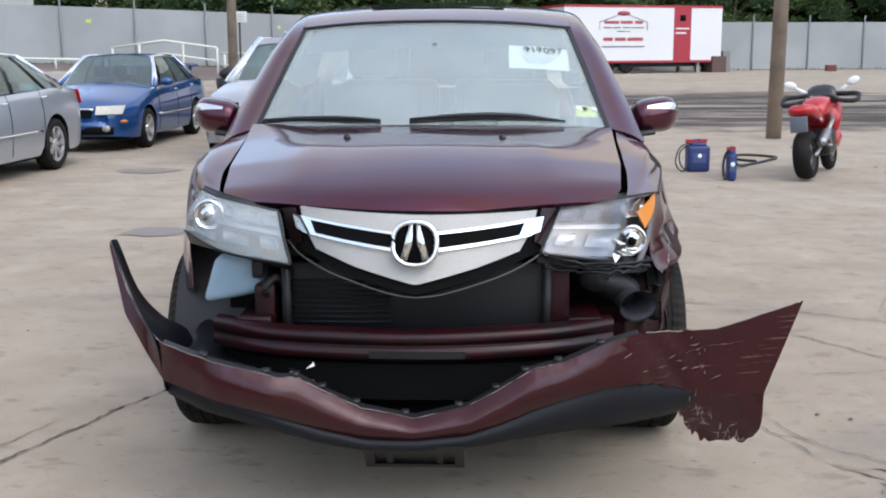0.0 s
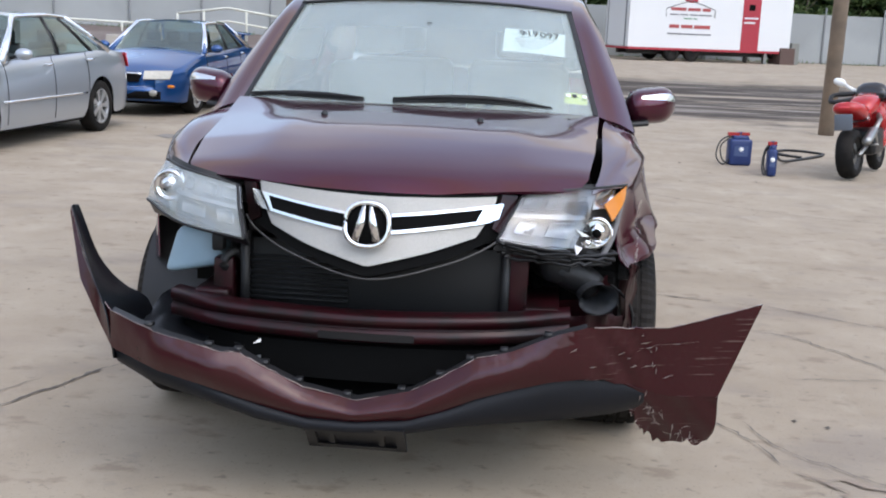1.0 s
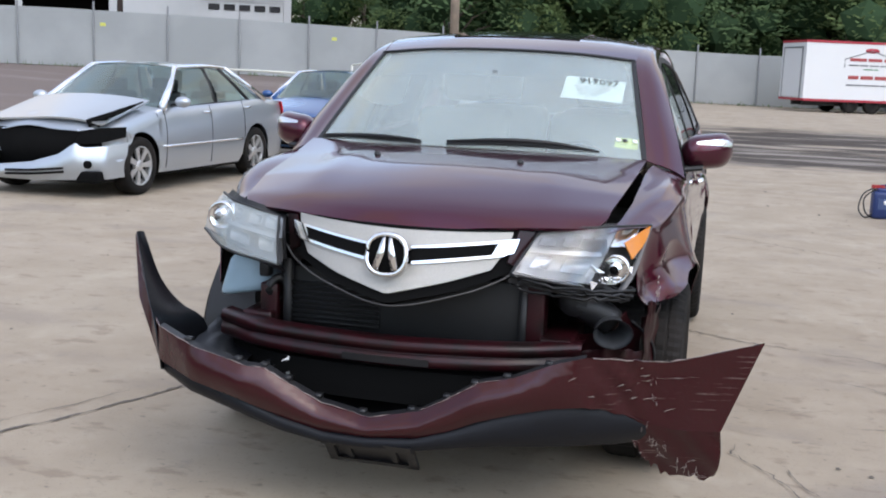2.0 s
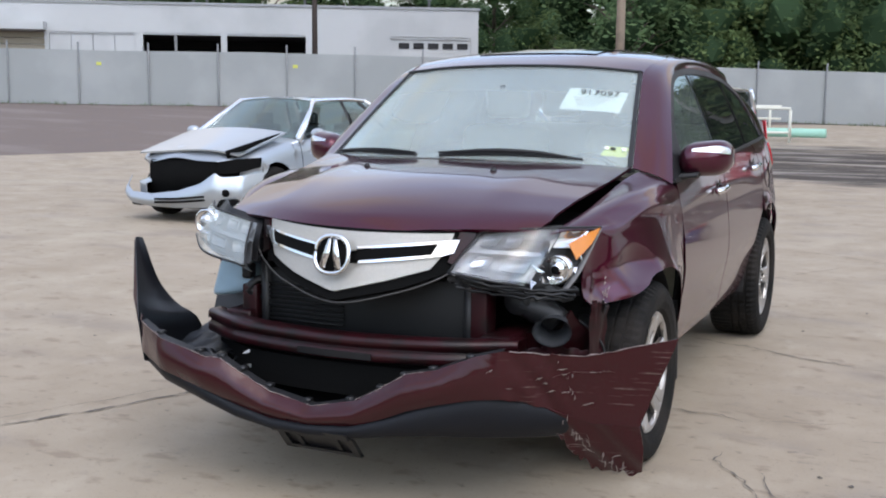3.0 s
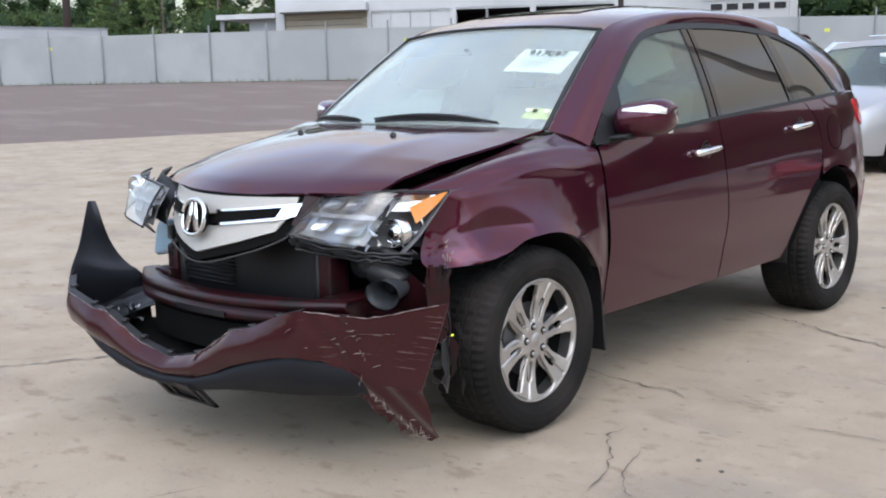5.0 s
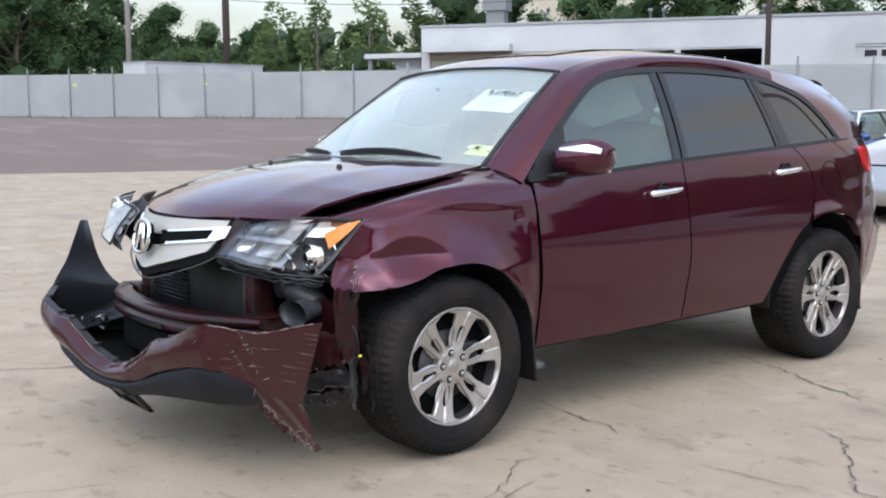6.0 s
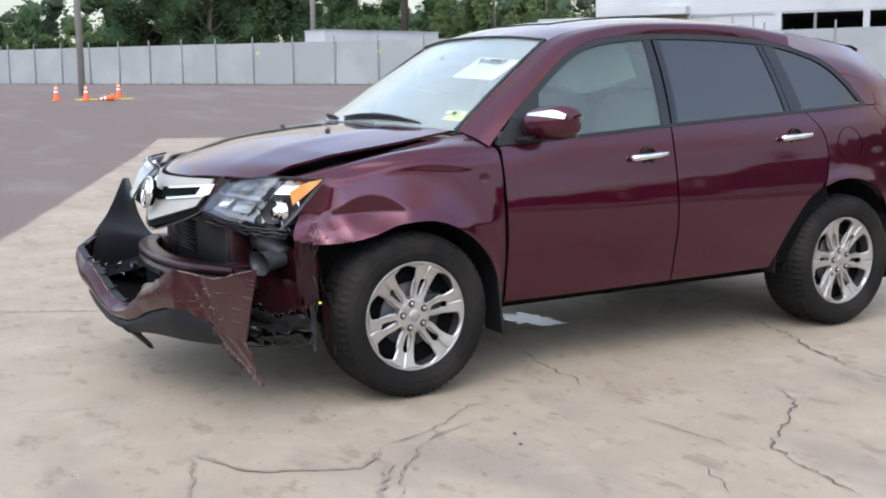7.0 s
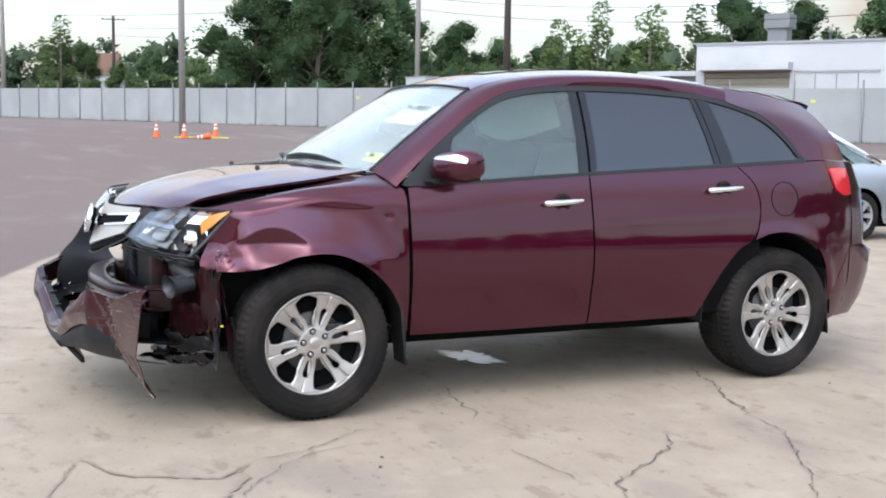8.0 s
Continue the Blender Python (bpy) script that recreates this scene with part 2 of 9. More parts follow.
M_LINER = material("grey_headliner", (0.44, 0.424, 0.4), 0.9, vary=0.06)
M_AIRBAG = material("white_airbag_cloth", (0.465, 0.4712, 0.4588), 0.9, vary=0.06, scale=30, bump=0.2, bscale=40)
M_PAPER = material("white_paper", (0.82, 0.83, 0.82), 0.7, vary=0.03)
M_INK = material("black_ink", (0.03, 0.03, 0.035), 0.7, vary=0.1)
M_YELLOW = material("yellow_inspection_sticker", (0.75, 0.78, 0.08), 0.5, vary=0.08)


# ---- mesh helpers ----
def part(name, data, mat, parent=None, label="", smooth=True):
    """Links a bmesh or a (verts, faces) pair as one mesh object under a thing."""
    me = bpy.data.meshes.new(name)
    if isinstance(data, bmesh.types.BMesh):
        data.normal_update()
        data.to_mesh(me)
        data.free()
    else:
        me.from_pydata([tuple(map(float, v)) for v in data[0]], [], data[1])
        me.update()
    mats = mat if isinstance(mat, (list, tuple)) else [mat]
    for m in mats:
        me.materials.append(m)
    me.polygons.foreach_set("use_smooth", [smooth] * len(me.polygons))
    ob = new(name, me)
    ob.parent = parent
    if label:
        ob["label"] = label
    return ob


def thing(name, label, category, at=None, group="", kind=""):
    ob = new(name)
    ob.empty_display_size = 0.1
    if at is not None:
        ob.matrix_world = at
    return tagged(ob, label, category, group, kind)


def curve(pts, n=24, linear=False):
    """Points at even steps along a smooth curve through pts."""
    p = np.array(pts, float)
    if len(p) > 2 and not linear:
        ext = np.vstack([2 * p[0] - p[1], p, 2 * p[-1] - p[-2]])
        out = []
        for i in range(1, len(ext) - 2):
            a, b, c, d = ext[i - 1], ext[i], ext[i + 1], ext[i + 2]
            for s in np.linspace(0, 1, 10, endpoint=False):
                out.append(0.5 * (2 * b + (c - a) * s + (2 * a - 5 * b + 4 * c - d) * s**2 + (3 * b - a - 3 * c + d) * s**3))
        p = np.array(out + [ext[-2]])
    run = np.r_[0, np.cumsum(np.linalg.norm(np.diff(p, axis=0), axis=1))]
    at = np.linspace(0, run[-1], n)
    return np.stack([np.interp(at, run, p[:, k]) for k in range(p.shape[1])], 1)


def spline(xs, ys):
    """A smooth function through (xs, ys)."""
    dense = curve(np.stack([xs, ys], 1), 220)
    return lambda v: np.interp(v, dense[:, 0], dense[:, 1])


def coons(bottom, top, left, right, n=20, m=12, linear=False):
    """A patch between four edges; bottom and top run the same way, left and right from bottom to top."""
    b, t = curve(bottom, n, linear), curve(top, n, linear)
    l, r = curve(left, m, linear), curve(right, m, linear)
    u, v = np.linspace(0, 1, n)[None, :, None], np.linspace(0, 1, m)[:, None, None]
    c00, c10, c01, c11 = (b[0] + l[0]) / 2, (b[-1] + r[0]) / 2, (t[0] + l[-1]) / 2, (t[-1] + r[-1]) / 2
    return ((1 - v) * b[None] + v * t[None] + (1 - u) * l[:, None] + u * r[:, None]
            - ((1 - u) * (1 - v) * c00 + u * (1 - v) * c10 + (1 - u) * v * c01 + u * v * c11))


def grid_normals(P):
    du, dv = np.gradient(P, axis=1), np.gradient(P, axis=0)
    nrm = np.cross(du, dv)
    return nrm / np.maximum(np.linalg.norm(nrm, axis=2, keepdims=True), 1e-9)


def shell(P, thick=0.004, centre=(0, 1.4, 0.7), closed=False):
    """Verts and faces of a sheet of metal or glass: outer skin, inner skin and rim. It turns its outside away from centre."""
    m, n = P.shape[:2]
    N = grid_normals(P)
    if ((P - np.array(centre)) * N).sum(2).mean() < 0:
        N = -N
        flip = True
    else:
        flip = False
    Q = P - N * thick
    V = np.vstack([P.reshape(-1, 3), Q.reshape(-1, 3)])
    F, off = [], m * n
    for i in range(m - 1):
        for j in range(n - 1):
            a, b, c, d = i * n + j, i * n + j + 1, (i + 1) * n + j + 1, (i + 1) * n + j
            F.append((a, d, c, b) if flip else (a, b, c, d))
            F.append((off + a, off + b, off + c, off + d) if flip else (off + a, off + d, off + c, off + b))
    rim = [j for j in range(n)] + [i * n + n - 1 for i in range(1, m)] + [(m - 1) * n + j for j in range(n - 2, -1, -1)] + [i * n for i in range(m - 2, 0, -1)]
    base = len(V)
    V = np.vstack([V, V[rim], V[[off + r for r in rim]]])
    k = len(rim)
    for i in range(k):
        j = (i + 1) % k
        q = (base + i, base + k + i, base + k + j, base + j)
        F.append(q[::-1] if flip else q)
    return V, F


def mirrored(data):
    V, F = data
    W = np.array(V, float).copy()
    W[:, 0] *= -1
    return W, [f[::-1] for f in F]


def tube(pts, r, n=8, cap=True):
    """Round bar along a polyline; r a number or one for each point."""
    P = np.array(pts, float)
    R = np.full(len(P), r) if np.isscalar(r) else np.array(r, float)
    V, F = [], []
    up = np.array((0.0, 0.0, 1.0))
    for i, p in enumerate(P):
        d = P[min(i + 1, len(P) - 1)] - P[max(i - 1, 0)]
        d /= max(np.linalg.norm(d), 1e-9)
        a = np.cross(d, up)
        if np.linalg.norm(a) < 0.05:
            a = np.cross(d, (1.0, 0, 0))
        a /= np.linalg.norm(a)
        b = np.cross(a, d)
        for k in range(n):
            w = 2 * math.pi * k / n
            V.append(p + R[i] * (math.cos(w) * a + math.sin(w) * b))
    for i in range(len(P) - 1):
        for k in range(n):
            q = (k + 1) % n
            F.append((i * n + k, i * n + q, (i + 1) * n + q, (i + 1) * n + k))
    if cap:
        F += [tuple(range(n))[::-1], tuple((len(P) - 1) * n + k for k in range(n))]
    return V, F


def join(*pieces):
    V, F = [], []
    for v, f in pieces:
        o = len(V)
        V += [tuple(map(float, p)) for p in v]
        F += [tuple(o + k for k in q) for q in f]
    return V, F


def block(x0, x1, y0, y1, z0, z1, bevel=0.0, seg=2):
    """A box with rounded edges."""
    bm = bmesh.new()
    bmesh.ops.create_cube(bm, size=1)
    bmesh.ops.transform(bm, matrix=Matrix.LocRotScale(((x0 + x1) / 2, (y0 + y1) / 2, (z0 + z1) / 2), None, (abs(x1 - x0), abs(y1 - y0), abs(z1 - z0))), verts=bm.verts)
    if bevel:
        bmesh.ops.bevel(bm, geom=bm.edges[:], offset=bevel, segments=seg, affect="EDGES", profile=0.5)
    return bm


def box(x0, x1, y0, y1, z0, z1):
    V = [(x, y, z) for x in (x0, x1) for y in (y0, y1) for z in (z0, z1)]
    return V, [(0, 1, 3, 2), (4, 6, 7, 5), (0, 4, 5, 1), (2, 3, 7, 6), (0, 2, 6, 4), (1, 5, 7, 3)]


def moved(data, m):
    return [m @ Vector(v) for v in data[0]], data[1]


def lathe(profile, n=32, axis="x"):
    """A turned ring or disc: profile of (radius, along) turned about x, y or z."""
    V, F, k = [], [], len(profile)
    for i in range(n):
        w = 2 * math.pi * i / n
        for r, h in profile:
            c, s = r * math.cos(w), r * math.sin(w)
            V.append((h, c, s) if axis == "x" else (c, h, s) if axis == "y" else (c, s, h))
    for i in range(n):
        j = (i + 1) % n
        for a in range(k - 1):
            F.append((i * k + a, i * k + a + 1, j * k + a + 1, j * k + a))
    return V, F


def prism(outline, depth, axis="y"):
    """A flat outline of (u, v) given depth, its front at 0 and its back at depth along y (or x, z)."""
    n = len(outline)
    put = {"y": lambda u, v, d: (u, d, v), "x": lambda u, v, d: (d, u, v), "z": lambda u, v, d: (u, v, d)}[axis]
    V = [put(u, v, 0) for u, v in outline] + [put(u, v, depth) for u, v in outline]
    F = [tuple(range(n)), tuple(range(2 * n - 1, n - 1, -1))] + [(i, i + n, (i + 1) % n + n, (i + 1) % n) for i in range(n)]
    return V, F


def fix(data):
    """A bmesh of (verts, faces) with its faces turned outwards."""
    bm = bmesh.new()
    vs = [bm.verts.new(v) for v in data[0]]
    for f in data[1]:
        try:
            bm.faces.new([vs[i] for i in f])
        except ValueError:
            pass
    bmesh.ops.recalc_face_normals(bm, faces=bm.faces[:])
    return bm


def step(a):
    a = min(1.0, max(0.0, a))
    return a * a * (3 - 2 * a)


# ---- ground ----
def ground_z(x, y):
    """Height of the lot: level round the cars, rising gently towards the far fence."""
    r = math.hypot(x, y)
    return step((r - 16) / 32) * (0.3 + 0.75 * step((6 - x) / 34)) + 0.010 * max(0.0, min(90.0, -x - 32))


def ground_material():
    m = bpy.data.materials.new("concrete_and_asphalt")
    m.use_nodes = True
    n, l = m.node_tree.nodes, m.node_tree.links
    b = n["Principled BSDF"]
    geo = n.new("ShaderNodeNewGeometry")
    pos = geo.outputs["Position"]

    def tex(scale, detail=6.0, rough=0.6, stretch=None):
        t = n.new("ShaderNodeTexNoise")
        t.inputs["Scale"].default_value, t.inputs["Detail"].default_value, t.inputs["Roughness"].default_value = scale, detail, rough
        if stretch:
            mp = n.new("ShaderNodeMapping")
            mp.inputs["Scale"].default_value = stretch
            l.new(pos, mp.inputs["Vector"])
            l.new(mp.outputs["Vector"], t.inputs["Vector"])
        else:
            l.new(pos, t.inputs["Vector"])
        return t.outputs["Fac"]

    def rng(v, a, b_, lo=0.0, hi=1.0):
        r = n.new("ShaderNodeMapRange")
        r.inputs["From Min"].default_value, r.inputs["From Max"].default_value = a, b_
        r.inputs["To Min"].default_value, r.inputs["To Max"].default_value = lo, hi
        l.new(v, r.inputs["Value"])
        return r.outputs["Result"]

    def mixc(f, a, c):
        k = n.new("ShaderNodeMix")
        k.data_type = "RGBA"
        for sock, val in (("A", a), ("B", c)):
            if isinstance(val, tuple):
                k.inputs[sock].default_value = (*val, 1)
            else:
                l.new(val, k.inputs[sock])
        l.new(f, k.inputs["Factor"])
        return k.outputs["Result"]

    def calc(op, a, c=None):
        k = n.new("ShaderNodeMath")
        k.operation = op
        for i, val in enumerate((a, c)):
            if val is None:
                continue
            if isinstance(val, (int, float)):
                k.inputs[i].default_value = val
            else:
                l.new(val, k.inputs[i])
        return k.outputs[0]

    sep = n.new("ShaderNodeSeparateXYZ")
    l.new(pos, sep.inputs[0])
    X, Y = sep.outputs[0], sep.outputs[1]
    big, mid, fine, wob = tex(0.35), tex(1.7), tex(22.0, 8.0, 0.7), tex(0.6, 3.0)
    conc = mixc(rng(mid, 0.35, 0.68), (0.370, 0.306, 0.232), (0.307, 0.250, 0.187))
    conc = mixc(rng(big, 0.50, 0.72, 0, 0.55), conc, (0.400, 0.342, 0.264))
    conc = mixc(rng(fine, 0.62, 0.78, 0, 0.5), conc, (0.180, 0.158, 0.142))
    conc = mixc(rng(tex(3.2, 5.0, 0.65, (1, 1, 1)), 0.62, 0.72, 0, 0.45), conc, (0.188, 0.168, 0.152))
    conc = mixc(rng(tex(1.1, 4.0, 0.55, (0.7, 1.5, 1)), 0.54, 0.66, 0, 0.55), conc, (0.248, 0.210, 0.178))
    conc = mixc(rng(tex(0.55, 3.0, 0.5), 0.55, 0.70, 0, 0.5), conc, (0.368, 0.304, 0.234))
    conc = mixc(rng(tex(95.0, 2.0, 0.5), 0.66, 0.72, 0, 0.55), conc, (0.136, 0.116, 0.100))
    conc = mixc(rng(tex(9.0, 6.0, 0.7, (0.6, 1.4, 1)), 0.60, 0.70, 0, 0.35), conc, (0.208, 0.178, 0.152))
    # brown dirt in small smears, and pale scoured patches
    conc = mixc(rng(tex(5.0, 5.0, 0.62, (0.75, 1.3, 1)), 0.575, 0.66, 0, 0.62), conc, (0.220, 0.170, 0.128))
    conc = mixc(rng(tex(2.3, 4.0, 0.6, (1.2, 0.8, 1)), 0.58, 0.70, 0, 0.5), conc, (0.424, 0.362, 0.282))
    conc = mixc(rng(tex(14.0, 4.0, 0.6, (0.8, 1.2, 1)), 0.63, 0.70, 0, 0.55), conc, (0.152, 0.124, 0.100))
    asph = mixc(rng(mid, 0.3, 0.7), (0.134, 0.102, 0.088), (0.176, 0.136, 0.116))
    asph = mixc(rng(tex(0.22, 5.0, 0.6, (1, 2.5, 1)), 0.52, 0.66, 0, 0.8), asph, (0.202, 0.168, 0.148))
    asph = mixc(rng(fine, 0.5, 0.75, 0, 0.6), asph, (0.080, 0.068, 0.064))
    # asphalt west and south-west of the pad: beyond x = -18, and below the slanting edge
    xw = calc("ADD", X, calc("MULTIPLY", calc("SUBTRACT", tex(1.5, 5.0), 0.5), 0.35))
    west = rng(calc("ADD", xw, calc("MULTIPLY", Y, -0.42)), -23.4, -23.6)
    edge = calc("ADD", calc("ADD", calc("MULTIPLY", xw, 0.358), Y), 2.85)
    south = calc("MULTIPLY", rng(edge, 0.0, -0.08), rng(X, 0.0, -0.6))
    zone = calc("MAXIMUM", west, south)
    # muddy worn strip across the north of the lot
    yw = calc("ADD", Y, calc("MULTIPLY", calc("SUBTRACT", wob, 0.5), 7.0))
    mud = calc("MULTIPLY", calc("MULTIPLY", rng(yw, 15.5, 17.0), rng(yw, 31.0, 27.5)), rng(X, -9.0, -5.0))
    mudc = mixc(rng(tex(0.5, 6.0, 0.65, (0.35, 2.2, 1)), 0.50, 0.60), (0.056, 0.043, 0.034), (0.240, 0.210, 0.180))
    col = mixc(calc("MULTIPLY", mud, rng(tex(0.33, 5.0, 0.6, (0.4, 1.6, 1)), 0.36, 0.46)), conc, mudc)
    col = mixc(zone, col, asph)
    # weedy dirt along the far edges
    far = rng(calc("ADD", calc("MULTIPLY", X, 0.0), Y), 60.0, 66.0)
    col = mixc(far, col, (0.040, 0.056, 0.024))
    l.new(col, b.inputs["Base Color"])
    b.inputs["Specular IOR Level"].default_value = 0.3
    l.new(rng(mid, 0.3, 0.7, 0.72, 0.92), b.inputs["Roughness"])
    bp = n.new("ShaderNodeBump")
    bp.inputs["Strength"].default_value, bp.inputs["Distance"].default_value = 0.35, 0.006
    l.new(tex(45.0, 6.0, 0.7), bp.inputs["Height"])
    l.new(bp.outputs["Normal"], b.inputs["Normal"])
    return m


def build_ground():
    ax = np.r_[-900, -500, -300, -200, np.arange(-150, -60, 6), np.arange(-60, -12, 2), np.arange(-12, 12, 0.5), np.arange(12, 60, 2), np.arange(60, 150, 6), 200, 300, 500, 900]
    ay = np.r_[-900, -300, -120, -60, np.arange(-40, -12, 4), np.arange(-12, 14, 0.5), np.arange(14, 80, 2), np.arange(80, 160, 8), 240, 400, 900]
    V, F = [], []
    for y in ay:
        for x in ax:
            z = ground_z(x, y)
            if abs(x) < 12 and -12 < y < 14:
                z += 0.004 * noise.noise(Vector((x * 0.9, y * 0.9, 0.0))) - 0.002
            V.append((x, y, z))
    w = len(ax)
    for i in range(len(ay) - 1):
        for j in range(w - 1):
            F.append((i * w + j, i * w + j + 1, (i + 1) * w + j + 1, (i + 1) * w + j))
    g = part("ground", (V, F), ground_material())
    return tagged(g, "stained cracked concrete lot meeting reddish worn asphalt", "ground", kind="structure")


ground = build_ground()
M_CRACK = material("dark_crack", (0.1087, 0.093, 0.081), 0.95, vary=0.4, scale=20)
M_STAIN = material("rusty_stain", (0.264, 0.208, 0.164), 0.9, vary=0.2, scale=9)
M_OIL = material("oily_stain", (0.204, 0.18, 0.16), 0.8, vary=0.2, scale=6)


def crack(pts, width, seed, mat=M_CRACK, wander=0.02, name="crack"):
    """A ragged dark line in the slab."""
    p = densify_line(pts, 0.028)
    rng = np.random.default_rng(seed)
    nn = np.array([noise.noise(Vector((a[0] * 5, a[1] * 5, seed))) + 0.7 * noise.noise(Vector((a[0] * 19, a[1] * 19, seed))) for a in p]) + rng.uniform(-0.25, 0.25, len(p))
    t = np.gradient(p, axis=0)
    t /= np.maximum(np.linalg.norm(t, axis=1, keepdims=True), 1e-6)
    q = np.stack([-t[:, 1], t[:, 0]], 1)
    p = p + q * (nn * wander * 0.8)[:, None]
    w = 0.52 * width * rng.uniform(0.15, 1.5, len(p)) * np.minimum(1, np.minimum(np.arange(len(p)), np.arange(len(p))[::-1]) / 4 + 0.1)
    V = [(*(a + b * k * s / 2), ground_z(*a) + 0.0045) for a, b, k in zip(p, q, w) for s in (1, -1)]
    F = [(2 * i, 2 * i + 2, 2 * i + 3, 2 * i + 1) for i in range(len(p) - 1)]
    return part(name, (V, F), mat, ground)


def densify_line(pts, gap):
    p = np.array(pts, float)
    out = [p[0]]
    for a, b in zip(p, p[1:]):
        k = max(1, int(np.linalg.norm(b - a) / gap))
        out += [a + (b - a) * (i + 1) / k for i in range(k)]
    return np.array(out)


crack([(-2.6, -2.3), (-1.58, -0.52), (-1.33, 0.08), (-1.2, 0.37), (-0.6, 1.9), (0.0, 3.3)], 0.028, 1, wander=0.03)
crack([(-4.5, -3.2), (-2.6, -1.3), (-1.86, -0.78), (-1.5, -0.02)], 0.010, 2, wander=0.03)
crack([(2.19, 5.8), (2.91, 5.37), (3.75, 5.16), (6.5, 4.5)], 0.022, 3, wander=0.03)
crack([(0.15, 7.08), (1.13, 6.64), (2.19, 5.8)], 0.022, 4, wander=0.03)
crack([(-4.0, 4.6), (0.3, 4.08), (0.57, 4.75), (1.21, 6.01)], 0.012, 5, wander=0.02)
crack([(0.57, 2.43), (0.99, 2.28), (1.12, 2.21), (1.31, 2.15), (1.65, 2.03)], 0.022, 6, wander=0.05)
crack([(1.65, 2.03), (1.9, 2.0), (2.25, 1.78), (2.48, 1.63), (3.0, 1.2)], 0.014, 7, wander=0.04)
crack([(0.50, 0.85), (0.72, 0.79), (0.97, 0.77), (1.10, 0.76), (1.24, 0.71)], 0.018, 8, wander=0.04)
crack([(1.24, 0.71), (1.44, 0.80), (1.7, 0.9)], 0.006, 9, wander=0.03)
crack([(1.70, 0.64), (1.82, 0.65), (2.02, 0.69), (2.2, 0.7)], 0.012, 10, wander=0.03)
crack([(1.22, 0.23), (1.20, 0.10), (1.28, 0.0), (1.36, -0.10), (1.41, -0.22), (1.48, -0.42)], 0.014, 11, wander=0.03)
crack([(1.73, 1.45), (1.95, 1.33), (2.08, 1.09), (2.17, 0.95), (2.26, 0.82), (2.42, 0.76), (2.6, 0.76), (2.79, 0.72)], 0.016, 12, wander=0.05)
crack([(2.27, 0.49), (2.42, 0.42), (2.56, 0.33)], 0.012, 13, wander=0.03)
crack([(1.39, 0.07), (1.47, -0.2), (1.55, -0.30), (1.71, -0.46), (2.1, -0.7)], 0.009, 14, wander=0.03)
crack([(2.48, 1.63), (2.6, 2.1), (2.9, 2.5)], 0.008, 15, wander=0.04)
crack([(0.20, -1.75), (0.34, -1.4), (0.42, -1.2)], 0.006, 16, wander=0.03)
# broken stained joint by the front wheel
crack([(1.18, -1.12), (1.42, -1.02), (1.51, -0.94), (1.65, -0.62), (1.60, -0.55), (1.50, -0.47)], 0.030, 41, M_STAIN, 0.03, "stained_joint")
crack([(1.50, -0.47), (1.75, -0.58), (2.1, -0.72)], 0.05, 42, M_STAIN, 0.05, "stained_joint")
crack([(1.18, -1.12), (1.45, -1.20), (1.9, -1.34)], 0.03, 43, M_STAIN, 0.04, "stained_joint")


def blotch(name, x, y, rx, ry, mat, seed, turn=0.0, lift=0.004, label="", ragged_by=0.16):
    """A flat patch with a ragged outline."""
    V, n = [(x, y, ground_z(x, y) + lift)], 72
    for i in range(n):
        a = 2 * math.pi * i / n
        k = 1 + 0.35 * noise.noise(Vector((math.cos(a) * 1.6, math.sin(a) * 1.6, seed))) + ragged_by * noise.noise(Vector((math.cos(a) * 6, math.sin(a) * 6, seed)))
        u, v = rx * k * math.cos(a), ry * k * math.sin(a)
        c, s = math.cos(turn), math.sin(turn)
        px, py = x + u * c - v * s, y + u * s + v * c
        V.append((px, py, ground_z(px, py) + lift))
    return part(name, (V, [(0, i + 1, (i + 1) % n + 1) for i in range(n)]), mat, ground, label)


blotch("oil_stain", -3.95, 9.2, 0.42, 0.26, M_OIL, 3)
blotch("oil_stain", -2.5, 4.6, 0.30, 0.22, M_OIL, 5)

# puddle with a pale blue base colour
blotch("fluid_puddle", -0.10, 1.30, 0.24, 0.11, material("pale_blue_puddle", (0.30, 0.40, 0.50), 0.20, spec=0.3, vary=0.25, scale=12), 8, 0.35, 0.006, "pale bluish puddle under the car", 0.75)


def scatter_debris():
    rnd = random.Random(31)
    V, F = [], []
    for k in range(170):
        x, y = (rnd.uniform(-8, 8), rnd.uniform(-4, 9)) if k < 110 else (rnd.uniform(-20, 12), rnd.uniform(-3, 22))
        if math.hypot(x, y) < 0.4:
            continue
        r = rnd.uniform(0.004, 0.012) * (1 if k < 110 else 1.8)
        o = len(V)
        for i in range(6):
            a = i * math.pi / 3 + rnd.uniform(-0.3, 0.3)
            V.append((x + r * rnd.uniform(0.6, 1.6) * math.cos(a), y + r * rnd.uniform(0.5, 1.1) * math.sin(a), ground_z(x, y) + 0.002))
        V.append((x, y, ground_z(x, y) + r * 0.8))
        F += [(o + i, o + (i + 1) % 6, o + 6) for i in range(6)]
    tagged(part("debris", (V, F), material("dark_grit", (0.10, 0.085, 0.075), 0.9, vary=0.5, scale=3)), "scattered dark grit and chips on the concrete", "debris", kind="stuff")


scatter_debris()


# ---- the damaged SUV: front axle at y = 0, nose towards -y, its left side at +x ----
suv = thing("suv", "damaged dark burgundy SUV with its front bumper hanging torn", "car")

